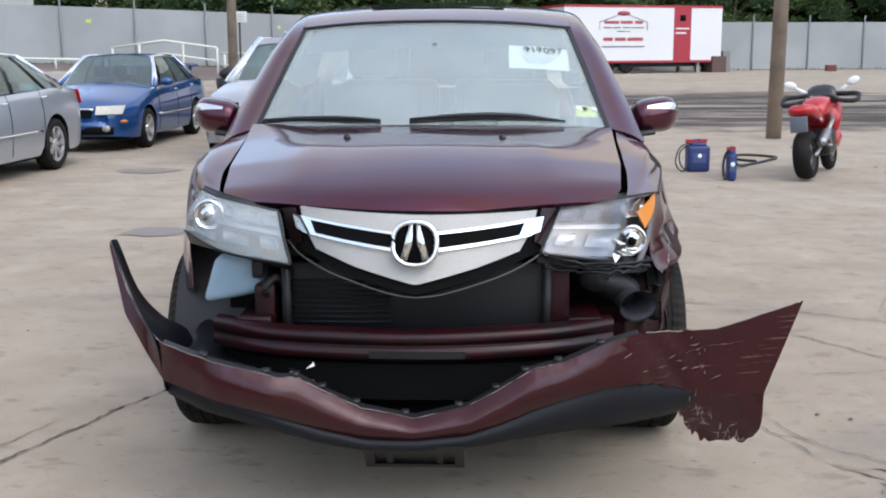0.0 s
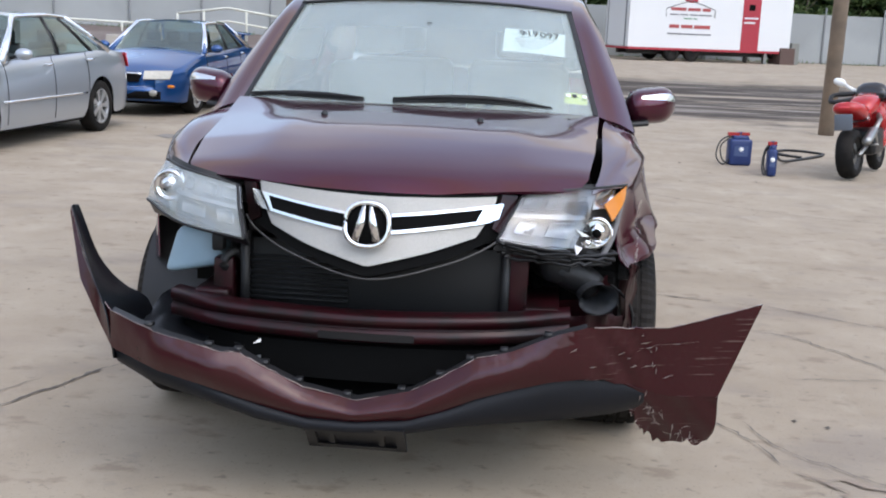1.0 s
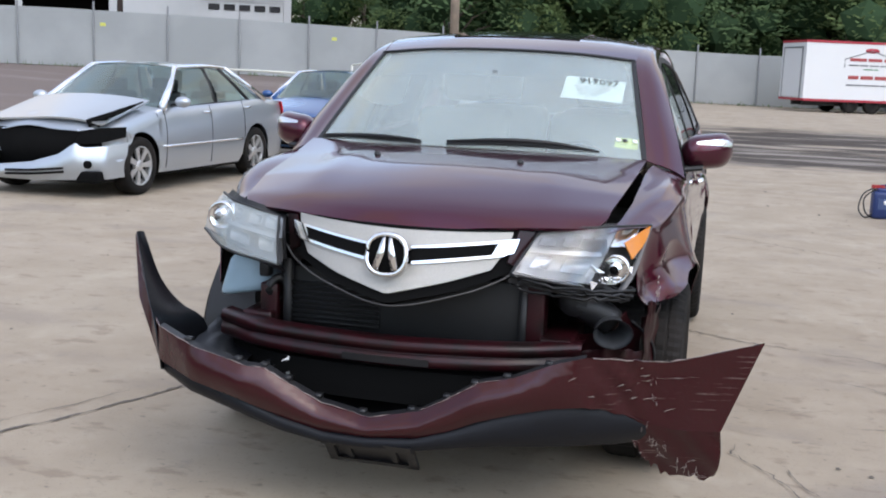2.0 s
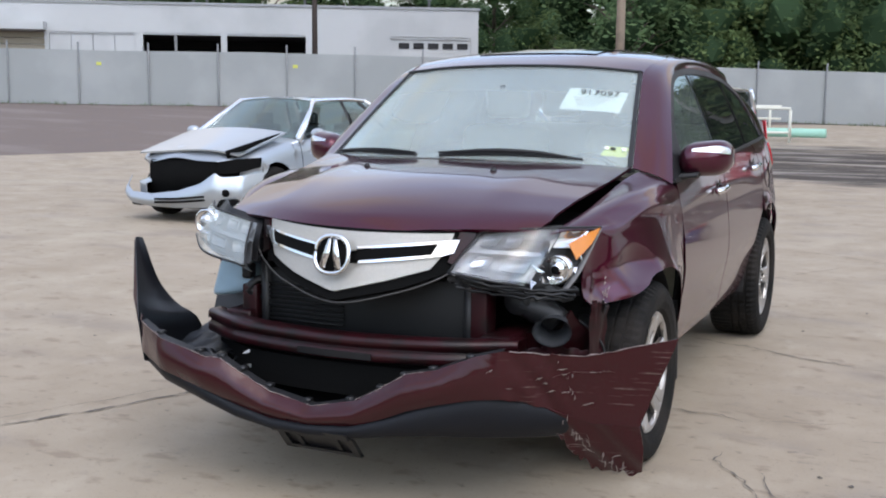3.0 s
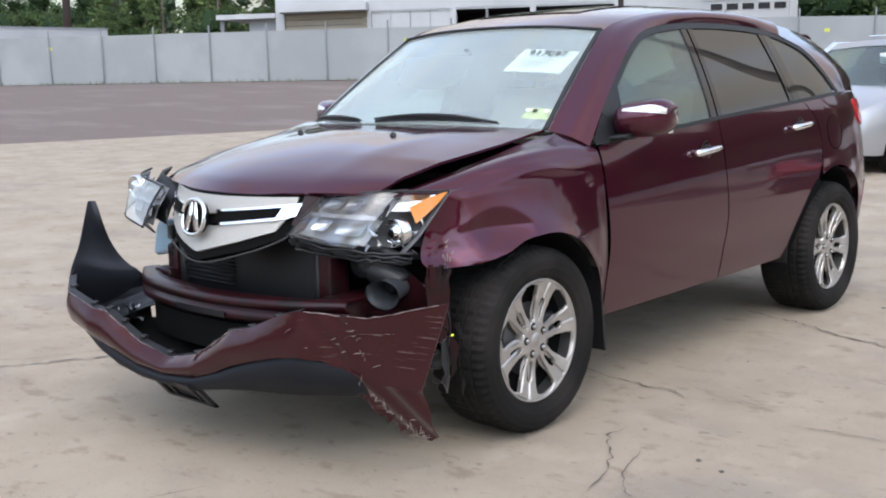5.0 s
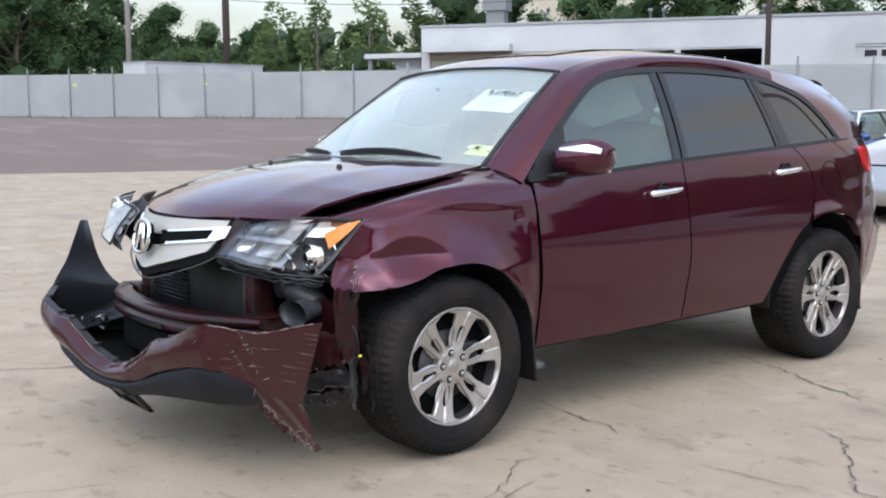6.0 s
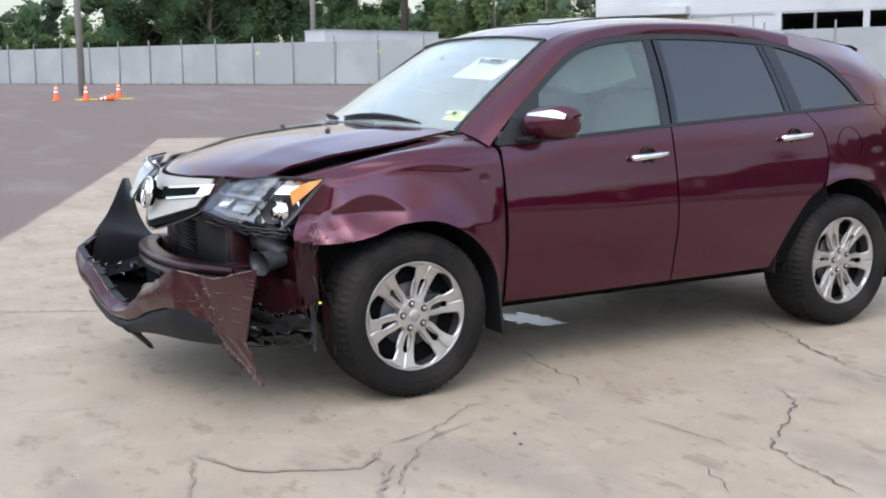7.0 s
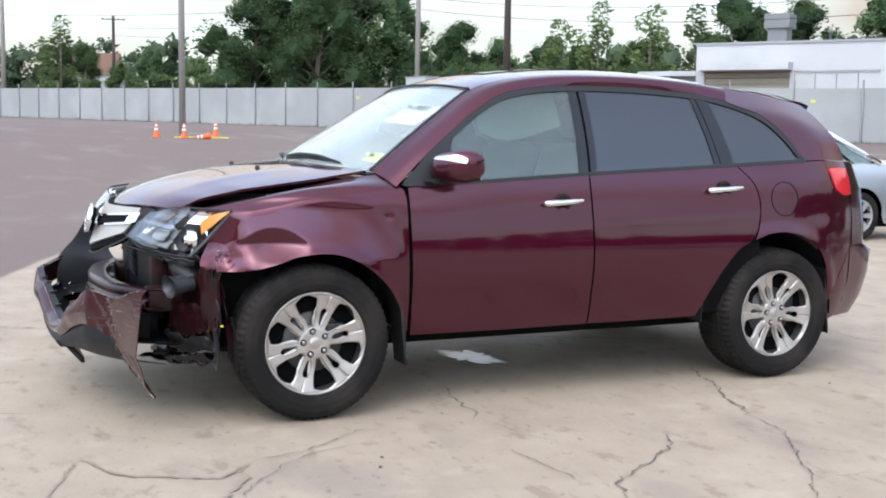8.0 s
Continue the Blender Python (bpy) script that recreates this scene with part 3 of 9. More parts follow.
PLAN = spline([-0.7, -0.5, -0.35, -0.15, 0.05, 0.3, 0.9, 1.6, 2.3, 2.75, 3.05, 3.25, 3.38, 3.48, 3.6],
              [0.72, 0.83, 0.885, 0.935, 0.962, 0.970, 0.968, 0.966, 0.968, 0.978, 0.968, 0.943, 0.905, 0.855, 0.77])
SECT = spline([0.20, 0.32, 0.45, 0.60, 0.72, 0.80, 0.84, 0.95, 1.05, 1.12, 1.20, 1.30, 1.42, 1.54, 1.64, 1.72],
              [-0.135, -0.080, -0.032, -0.008, 0.0, -0.003, -0.006, -0.019, -0.034, -0.048, -0.068, -0.105, -0.156, -0.212, -0.265, -0.315])


def side_x(y, z):
    """Half width of the body at y and height z."""
    y, z = np.asarray(y, float), np.asarray(z, float)
    lean = np.clip((z - 1.15) / 0.5, 0, 1) * np.clip((y - 2.3) / 0.9, 0, 1) * 0.05
    nose = np.clip((z - 1.0) / 0.3, 0, 1) * np.clip((0.9 - y) / 0.6, 0, 1) * 0.03
    return PLAN(y) + SECT(z) - lean - nose


def on_side(pts, off=0.0):
    """Side-view points (y, z) laid onto the body's flank."""
    p = np.array(pts, float)
    return np.stack([side_x(p[:, 0], p[:, 1]) + off, p[:, 0], p[:, 1]], 1)


def side_patch(bottom, top, left, right, n=24, m=16, off=0.0, bend=None, linear=False):
    """A panel between four side-view edges."""
    g = coons(bottom, top, left, right, n, m, linear)
    P = np.stack([side_x(g[..., 0], g[..., 1]) + off, g[..., 0], g[..., 1]], 2)
    if bend is not None:
        P[..., 0] += bend(P[..., 1], P[..., 2])
    return P


def both(name, P, mat, thick=0.004, label="", right=True):
    data = shell(P, thick)
    part(name, data, mat, suv, label)
    if right:
        part(name, mirrored(data), mat, suv)


BELT = [(0.40, 1.110), (0.77, 1.130), (1.50, 1.172), (2.30, 1.212), (2.95, 1.246)]
DLO = [(0.40, 1.110), (0.55, 1.245), (0.71, 1.370), (0.90, 1.505), (1.07, 1.585), (1.28, 1.622), (1.55, 1.638), (1.90, 1.636), (2.25, 1.615), (2.48, 1.578), (2.70, 1.505), (2.84, 1.395), (2.95, 1.246)]
belt_z = spline([p[0] for p in BELT], [p[1] for p in BELT])

# front door, rear door and quarter panel
def door_crease(y, z):
    return 0.0015 * np.exp(-((z - (0.845 + 0.045 * y)) / 0.03) ** 2) - 0.012 * np.exp(-((z - 0.50) / 0.12) ** 2)


front_bottom, front_top = [(0.485, 0.375), (1.0, 0.372), (1.497, 0.375)], [(0.462, 1.105), (0.77, 1.124), (1.481, 1.165)]
both("front_door", side_patch(front_bottom, front_top, [(0.485, 0.375), (0.472, 0.75), (0.462, 1.105)], [(1.497, 0.375), (1.493, 0.8), (1.481, 1.165)], 26, 26, 0, door_crease), M_PAINT)
R_ARCH = [(2.20, 0.378), (2.262, 0.50), (2.335, 0.63), (2.43, 0.745), (2.53, 0.805), (2.64, 0.836), (2.76, 0.842), (2.89, 0.812), (2.99, 0.75), (3.07, 0.65), (3.12, 0.53), (3.14, 0.43)]
REAR_CUT = [(2.53, 0.805), (2.572, 0.90), (2.58, 1.02), (2.545, 1.12), (2.445, 1.212)]
both("rear_door", side_patch([(1.507, 0.375), (1.8, 0.375), (2.20, 0.378)], [(1.491, 1.166), (1.9, 1.187), (2.445, 1.212)], [(1.507, 0.375), (1.503, 0.8), (1.491, 1.166)],
     R_ARCH[:4] + REAR_CUT, 26, 30, 0, door_crease), M_PAINT)
RC, RR = (2.71, 0.36), 0.50


def arch(c, r, a0, a1, n=9):
    return [(c[0] - r * math.cos(radians(a)), c[1] + r * math.sin(radians(a))) for a in np.linspace(a0, a1, n)]


def quarter_bend(y, z):
    d = np.hypot(y - RC[0], z - RC[1])
    flare = 0.014 * np.exp(-((d - 0.48) / 0.05) ** 2)
    dent = -0.007 * np.exp(-((y - 3.00) / 0.12) ** 2 - ((z - 0.95) / 0.06) ** 2) + 0.004 * np.exp(-((y - 3.10) / 0.07) ** 2 - ((z - 0.82) / 0.09) ** 2) - 0.004 * np.exp(-((y - 3.22) / 0.05) ** 2 - ((z - 0.90) / 0.05) ** 2)
    return flare + dent * (y > 2.6)


q_low = [(p[0] + 0.008 * (i == 0), p[1]) for i, p in enumerate(R_ARCH[4:])]
both("quarter_panel", side_patch(q_low, [(2.455, 1.212), (2.70, 1.228), (2.95, 1.240), (3.15, 1.245), (3.36, 1.240)],
     [(y + 0.008, z) for y, z in REAR_CUT], [q_low[-1], (3.24, 0.56), (3.34, 0.72), (3.375, 0.9), (3.37, 1.1), (3.36, 1.240)], 34, 26, 0, quarter_bend), M_PAINT)
r_low = q_low
# rear bumper with its corner
both("rear_bumper_corner", side_patch([(3.145, 0.31), (3.24, 0.30), (3.34, 0.32)], [r_low[-1], (3.24, 0.56), (3.34, 0.72)], [(3.145, 0.31), (3.145, 0.37), r_low[-1]], [(3.34, 0.32), (3.36, 0.5), (3.34, 0.72)], 10, 10, 0.004), M_PAINT)


def rear_face(zs, ys):
    """The car's tail across its width, from the left corner to the right one."""
    rows = []
    for z, (yc, ye) in zip(zs, ys):
        xe = float(side_x(ye, z))
        rows.append(curve([(xe, ye, z), (xe * 0.86, ye + (yc - ye) * 0.62, z), (xe * 0.5, ye + (yc - ye) * 0.93, z), (0, yc, z), (-xe * 0.5, ye + (yc - ye) * 0.93, z), (-xe * 0.86, ye + (yc - ye) * 0.62, z), (-xe, ye, z)], 30))
    return np.array(rows)


part("rear_bumper", shell(rear_face([0.31, 0.42, 0.56, 0.70, 0.74], [(3.72, 3.345), (3.79, 3.365), (3.83, 3.385), (3.83, 3.37), (3.74, 3.365)])), M_PAINT, suv)
part("tailgate", shell(rear_face([0.745, 0.9, 1.08, 1.235], [(3.72, 3.385), (3.73, 3.39), (3.70, 3.385), (3.63, 3.365)])), M_PAINT, suv)

# glasshouse: roof rails, pillars and panes
ROOF_EDGE = [(0.755, 0.33, 1.178), (0.715, 0.52, 1.325), (0.672, 0.72, 1.470), (0.632, 0.915, 1.600), (0.642, 1.10, 1.655), (0.655, 1.35, 1.688), (0.660, 1.70, 1.700), (0.655, 2.10, 1.692), (0.635, 2.50, 1.660), (0.615, 2.85, 1.618), (0.590, 3.18, 1.575)]
rail_low = [tuple(p) for p in on_side([p for p in DLO if p[0] <= 2.48 and not (p[0] == 0.40 and p[1] > 1.12)])]
rail_top = [p for p in ROOF_EDGE if p[1] <= 2.51]
P = coons(rail_low, rail_top, [rail_low[0], (0.80, 0.36, 1.150), rail_top[0]], [rail_low[-1], (0.69, 2.49, 1.625), rail_top[-1]], 44, 8)
N = grid_normals(P)
sgn = np.sign(((P - np.array((0, 1.4, 1.2))) * N).sum(2).mean())
v = np.linspace(0, 1, 8)[:, None, None]
both("roof_rail", P + sgn * N * 0.018 * np.sin(math.pi * v), M_PAINT)
d_left = [tuple(p) for p in on_side([(2.95, 1.246), (2.84, 1.395), (2.70, 1.505), (2.48, 1.578)])]
d_low = [tuple(p) for p in on_side([(2.95, 1.246), (3.15, 1.250), (3.36, 1.245)])]
d_top = [rail_top[-1], (0.615, 2.85, 1.618), (0.590, 3.18, 1.575)]
d_left2 = d_left + [rail_top[-1]]
P = coons(d_low, d_top, d_left2, [d_low[-1], (0.79, 3.32, 1.36), (0.68, 3.25, 1.49), d_top[-1]], 16, 16)
both("rear_pillar", P, M_PAINT)
# window surround in black, panes behind it
dark_off = -0.010


def pane(name, bottom, top, left, right, mat, label):
    P = side_patch(bottom, top, left, right, 14, 12, dark_off)
    for flip in (False, True):
        d = shell(P, 0.005)
        o = part(name, mirrored(d) if flip else d, mat, suv, label)
        o.visible_shadow = False


pane("front_window", [(0.66, 1.130), (1.0, 1.147), (1.432, 1.172)], [(0.735, 1.365), (0.93, 1.505), (1.08, 1.572), (1.25, 1.602), (1.458, 1.616)],
     [(0.66, 1.130), (0.69, 1.25), (0.735, 1.365)], [(1.432, 1.172), (1.450, 1.4), (1.458, 1.616)], M_SIDE, "clear front door glass")
pane("rear_window", [(1.532, 1.179), (1.9, 1.197), (2.315, 1.215)], [(1.552, 1.618), (1.75, 1.619), (2.0, 1.612), (2.235, 1.590)],
     [(1.532, 1.179), (1.547, 1.4), (1.552, 1.618)], [(2.315, 1.215), (2.283, 1.42), (2.235, 1.590)], M_TINT, "dark tinted rear door glass")
pane("quarter_window", [(2.43, 1.222), (2.65, 1.234), (2.90, 1.247)], [(2.325, 1.580), (2.45, 1.560), (2.60, 1.515), (2.66, 1.49)],
     [(2.43, 1.222), (2.385, 1.40), (2.325, 1.580)], [(2.90, 1.247), (2.80, 1.385), (2.66, 1.49)], M_TINT, "dark tinted rear quarter glass")


def side_strip(name, pts, width, mat, off, n=40, thick=0.006):
    """A moulding that follows side-view points, width upwards or inwards."""
    p = curve(pts, n)
    t = np.gradient(p, axis=0)
    t /= np.linalg.norm(t, axis=1, keepdims=True)
    q = p + np.stack([-t[:, 1], t[:, 0]], 1) * width
    rows = [p + (q - p) * s for s in (0, 0.5, 1)]
    P = np.array([np.stack([side_x(r[:, 0], r[:, 1]) + off, r[:, 0], r[:, 1]], 1) for r in rows])
    both(name, P, mat, thick)


side_strip("belt_moulding", [(0.44, 1.112), (0.77, 1.122), (1.50, 1.164), (2.30, 1.204), (2.95, 1.238)], 0.018, M_BLACK, 0.004)
side_strip("window_seal", DLO[1:], -0.030, M_BLACK, -0.002, 60)
for (b0, b1), (t0, t1) in (((1.432, 1.530), (1.456, 1.550)), ((2.315, 2.432), (2.236, 2.330))):
    both("pillar_core", side_patch([(b0, 1.16), (b1, 1.16)], [(t0, 1.61), (t1, 1.61)], [(b0, 1.16), (t0, 1.61)], [(b1, 1.16), (t1, 1.61)], 5, 8, -0.014), M_VOID)
PILLARS = [((1.430, 1.486), (1.452, 1.500)), ((1.500, 1.538), (1.516, 1.556)), ((2.310, 2.345), (2.230, 2.262)), ((2.350, 2.440), (2.268, 2.345))]
for (b0, b1), (t0, t1) in PILLARS:
    zb, zt = float(belt_z((b0 + b1) / 2)) - 0.004, 1.626 if t0 < 2 else 1.600
    mid = lambda a, b: [(a, zb), ((a + b) / 2 + 0.006, (zb + zt) / 2), (b, zt)]
    both("pillar_cover", side_patch([(b0, zb), (b1, zb)], [(t0, zt), (t1, zt)], mid(b0, t0), mid(b1, t1), 5, 10, -0.004), M_GLOSS, label="gloss black pillar cover")
both("mirror_sail", side_patch([(0.43, 1.118), (0.67, 1.126)], [(0.555, 1.240), (0.735, 1.365)], [(0.43, 1.118), (0.555, 1.240)], [(0.67, 1.126), (0.735, 1.365)], 8, 8, -0.004), M_BLACK)

# roof, windshield, rear glass, spoiler
rz = spline([0.85, 1.0, 1.2, 1.6, 2.1, 2.6, 3.0, 3.27], [1.632, 1.675, 1.712, 1.745, 1.745, 1.700, 1.652, 1.610])
rows = []
for p in curve([(0.632, 0.915, 1.600), *ROOF_EDGE[4:]], 30):
    yc = p[1] - 0.055 if p[1] < 1.0 else p[1] + 0.09 * max(0, (p[1] - 2.7) / 0.48)
    xs = np.linspace(-1, 1, 25)
    yy = yc + (p[1] - yc) * xs**2
    zz = float(rz(yc)) + (p[2] - float(rz(yc))) * np.abs(xs) ** 2.6
    rows.append(np.stack([p[0] * xs, yy, zz], 1))
ROOF = np.array(rows)
part("roof", shell(ROOF), M_PAINT, suv)
part("sunroof", shell(ROOF[3:12, 6:19] + np.array((0, 0, 0.005)), 0.004, (0, 1.4, 0.7)), M_GLOSS, suv, "dark glass sunroof panel")
WS_LOW = [(-0.755, 0.33, 1.178), (-0.5, 0.19, 1.198), (0, 0.12, 1.208), (0.5, 0.19, 1.198), (0.755, 0.33, 1.178)]
WS_TOP = [(-0.628, 0.912, 1.598), (-0.35, 0.868, 1.622), (0, 0.853, 1.630), (0.35, 0.868, 1.622), (0.628, 0.912, 1.598)]
ws_side = [(0.755, 0.33, 1.178), (0.712, 0.52, 1.323), (0.668, 0.72, 1.468), (0.628, 0.912, 1.598)]
P = coons(WS_LOW, WS_TOP, [(-x, y, z) for x, y, z in ws_side], ws_side, 28, 16)
WS_GRID = P
ws = part("windshield", shell(P, 0.005), M_WS, suv, "tall clear windshield with a shade band")
ws.visible_shadow = False
# shade band, black border
band = P[11:, 1:-1] * 1.0
part("shade_band", shell(band - grid_normals(band) * 0.012 * np.sign((grid_normals(band) * np.array((0, -1, 1))).sum(2).mean()), 0.002), glass("shade_band_film", (0.9, 0.95, 1), tint=(0.10, 0.12, 0.13)), suv)
for s in (0, 1):
    e = np.array([P[:, -1], P[:, -1] * [0.972, 1, 1] + [0, -0.006, 0]]) if s else np.array([P[:, 0], P[:, 0] * [0.972, 1, 1] + [0, -0.006, 0]])
    part("windshield_trim", shell(e + np.array((0, -0.006, 0.006)), 0.006), M_BLACK, suv)
part("header_seal", tube(curve(np.array(WS_TOP) + [0, -0.003, 0.006], 30), 0.007, 6), M_BLACK, suv)
P = coons([(-0.70, 3.37, 1.25), (0, 3.62, 1.25), (0.70, 3.37, 1.25)], [(-0.56, 3.17, 1.57), (0, 3.25, 1.60), (0.56, 3.17, 1.57)], [(-0.70, 3.37, 1.25), (-0.56, 3.17, 1.57)], [(0.70, 3.37, 1.25), (0.56, 3.17, 1.57)], 20, 8)
part("rear_screen", shell(P, 0.005), M_TINT, suv)
sp = np.array([curve([(-0.585, 3.10, 1.590 + a), (0, 3.20, 1.668 + a), (0.585, 3.10, 1.590 + a)], 20) + [0, d, 0] for a, d in ((0.004, 0.0), (0.0, 0.10), (-0.022, 0.17), (-0.045, 0.155), (-0.05, 0.05))])
part("spoiler", shell(sp, 0.004), M_PAINT, suv)

# ---- SUV nose: fenders, hood, lamps, grille, torn bumper ----
TOP_IN = [(0.705, -0.590, 0.985), (0.735, -0.42, 1.022), (0.750, -0.26, 1.055), (0.760, -0.05, 1.097), (0.768, 0.18, 1.142), (0.785, 0.36, 1.165)]
FRONT_IN = [(0.840, -0.492, 0.728), (0.846, -0.452, 0.84), (0.832, -0.395, 0.960), (0.800, -0.44, 0.992), (0.745, -0.53, 0.995), (0.705, -0.590, 0.985)]
REAR_IN = [(0.9425, 0.462, 0.395), (0.959, 0.458, 0.60), (0.961, 0.452, 0.85), (0.936, 0.446, 1.05), (0.895, 0.42, 1.115), (0.785, 0.36, 1.165)]


SHOULDER = spline([-0.5, -0.38, -0.2, -0.05, 0.1, 0.3, 0.45], [0.800, 0.842, 0.884, 0.912, 0.928, 0.936, 0.937])
SPREAD = spline([-0.5, -0.36, -0.22, -0.05, 0.15, 0.33, 0.45], [0.60, 0.82, 1.0, 1.05, 0.85, 0.52, 0.42])


def fender(damaged):
    low = [(-0.492, 0.728), (-0.36, 0.722), (-0.22, 0.752), (-0.08, 0.795), (0.08, 0.797), (0.22, 0.738), (0.34, 0.635), (0.41, 0.52), (0.462, 0.395)]
    if not damaged:
        low = [(-0.49, 0.66)] + arch((0, 0.37), 0.435, 38, 172, 10)
    bottom = [(float(side_x(y, z)), y, z) for y, z in low]
    front = [bottom[0]] + FRONT_IN[1:]
    if damaged:
        bottom[0] = (0.862, -0.522, 0.720)
        front = [bottom[0], (0.822, -0.530, 0.762), (0.806, -0.490, 0.845), (0.820, -0.440, 0.920), (0.836, -0.392, 0.985), (0.800, -0.435, 0.992), (0.745, -0.53, 0.993), (0.705, -0.590, 0.985)]
    rear = [bottom[-1]] + REAR_IN[1:]
    g = coons(bottom, TOP_IN, front, rear, 88, 60)
    y, z = g[..., 1], g[..., 2]
    d = np.hypot(y, z - 0.37)
    if damaged:
        # from the shoulder line down the skin leans out to the arch, most of all over the wheel
        yc = np.clip(y, -0.5, 0.45)
        below = 1.055 + 0.055 * y - z
        h = np.clip(below, 0, 0.30)
        lean = SHOULDER(yc) + SPREAD(yc) * h * (0.15 + 0.15 * h / 0.30) + np.where(z < 0.78, SECT(z) - SECT(0.78), 0)
        k = np.clip(below / 0.07, 0, 1) * np.clip((y + 0.44) / 0.14, 0, 1) * np.clip((0.455 - y) / 0.09, 0, 1)
        g[..., 0] += (lean - g[..., 0]) * k * k * (3 - 2 * k)
        g[..., 0] += 0.006 * np.exp(-((d - 0.43) / 0.03) ** 2) * (z < 1.0)
    else:
        g[..., 0] += 0.010 * np.exp(-((z - 1.03) / 0.07) ** 2) * np.clip((y + 0.45) / 0.2, 0, 1) * np.clip((0.44 - y) / 0.1, 0, 1)
        g[..., 0] += 0.016 * np.exp(-((d - 0.44) / 0.05) ** 2) * (z < 1.0)
    g[..., 0] += 0.0035 * np.exp(-((z - (1.068 + 0.055 * y)) / 0.010) ** 2) * np.clip((y + 0.38) / 0.2, 0, 1)
    if damaged:
        def bell(yc, zc, sy, sz):
            return np.exp(-((y - yc) / sy) ** 2 - ((z - zc) / sz) ** 2)
        g[..., 0] += -0.006 * bell(0.355, 0.965, 0.020, 0.008) - 0.004 * bell(0.42, 0.86, 0.03, 0.10)
        # an eye-shaped dent ahead of the arch: its upper half turned down, its lower lip turned up
        brow, sole = 0.920 - 2.9 * (y + 0.205) ** 2, 0.846
        deep = np.clip(brow - sole, 0, 1)
        g[..., 0] -= 0.50 * np.where(z > sole, np.clip(np.minimum(brow - z, deep), 0, 1), deep * np.clip(1 - (sole - z) / 0.085, 0, 1))
        for i in range(g.shape[0]):
            for j in range(g.shape[1]):
                w = math.exp(-((g[i, j, 1] + 0.42) / 0.12) ** 2 - ((g[i, j, 2] - 0.77) / 0.08) ** 2)
                g[i, j, 0] += 0.005 * w * noise.noise(Vector((g[i, j, 1] * 30, g[i, j, 2] * 30, 3.0)))
    return shell(g, 0.003)


torn_fender = part("fender", fender(True), M_PAINT, suv, "buckled and scraped left fender")
rub = random.Random(9)
for k in range(16):
    c = np.array((0.884, -0.455 + rub.gauss(0, 0.020), 0.765 + rub.gauss(0, 0.020)))
    c[0] = 0.872 + 0.25 * (c[1] + 0.47)
    L, a = rub.uniform(0.008, 0.030), rub.gauss(0.9, 0.5)
    part("scratch", tube([c + np.array((0.006 + 0.003 * t, math.cos(a) * L * t, math.sin(a) * L * t + rub.gauss(0, 0.002))) for t in (-0.5, -0.1, 0.2, 0.5)], [0.0004, 0.0024, 0.0020, 0.0004], 4), M_SCRAPE, torn_fender)
part("fender", mirrored(fender(False)), M_PAINT, suv)

# hood, a little lifted along its left edge
hood_c = spline([-0.815, -0.80, -0.76, -0.68, -0.55, -0.35, -0.13, 0.05, 0.16], [0.975, 0.998, 1.022, 1.052, 1.088, 1.133, 1.168, 1.190, 1.203])
rows = []
for s in np.linspace(0, 1, 34):
    yc = -0.815 + 0.985 * s**0.9
    xe = float(np.interp(s, [0, 0.06, 0.3, 0.7, 1], [0.66, 0.695, 0.722, 0.742, 0.757]))
    ye = -0.615 + (0.30 + 0.615) * s**0.9
    xs = np.linspace(-1, 1, 41)
    ax = np.abs(xs)
    y = yc + (ye - yc) * ax**1.7
    z = np.array([float(hood_c(min(0.16, -0.815 + (v - yc) * 0.25 + (yc + 0.815)))) for v in y])
    edge = np.interp(s, [0, 0.08, 0.3, 0.7, 1], [0.975, 1.008, 1.062, 1.122, 1.176])
    z = z + (edge + 0.022 - z) * ax**1.8
    z += 0.006 * np.exp(-((ax - (0.62 - 0.06 * s)) / 0.10) ** 2) * math.sin(math.pi * min(1, s * 1.1)) 
    z -= 0.003 * np.exp(-(ax / 0.42) ** 2) * math.sin(math.pi * min(1, s * 1.1))
    z += (0.018 * (1 - s) ** 0.6 * min(1.0, s * 9) - 0.016 * s) * np.clip(xs - 0.55, 0, 1) / 0.45
    z += 0.028 * math.sin(math.pi * min(1.0, s) ** 0.62) * (1 - ax**2)
    rows.append(np.stack([xs * xe, y, z], 1))
HOOD = np.array(rows)
part("hood", shell(HOOD, 0.012, (0, 0, 0)), M_PAINT, suv, "burgundy hood sprung up along one edge")


def hood_z(x, y):
    d = np.hypot(HOOD[..., 0] - x, HOOD[..., 1] - y)
    i = np.unravel_index(d.argmin(), d.shape)
    return float(HOOD[i][2])


for sx in (-0.305, 0.292):
    z = hood_z(sx, -0.125)
    part("washer_nozzle", moved(lathe([(0.0, 0.016), (0.008, 0.014), (0.013, 0.006), (0.014, 0.0)], 12, "z"), pose(sx, -0.128, z)), M_BLACK, suv)
# cowl and wipers
part("cowl", shell(coons([(-0.75, 0.30, 1.165), (0, 0.10, 1.185), (0.75, 0.30, 1.165)], [(-0.755, 0.36, 1.168), (0, 0.16, 1.195), (0.755, 0.36, 1.168)], [(-0.75, 0.30, 1.165), (-0.755, 0.36, 1.168)], [(0.75, 0.30, 1.165), (0.755, 0.36, 1.168)], 24, 4), 0.01), M_BLACK, suv)


def wiper(pts):
    p = curve(pts, 16)
    blade = join(tube(p, 0.011, 6), tube(p + [0, -0.012, 0.014], [0.004 + 0.006 * math.sin(math.pi * i / 15) for i in range(16)], 6))
    part("wiper", blade, M_BLACK, suv)


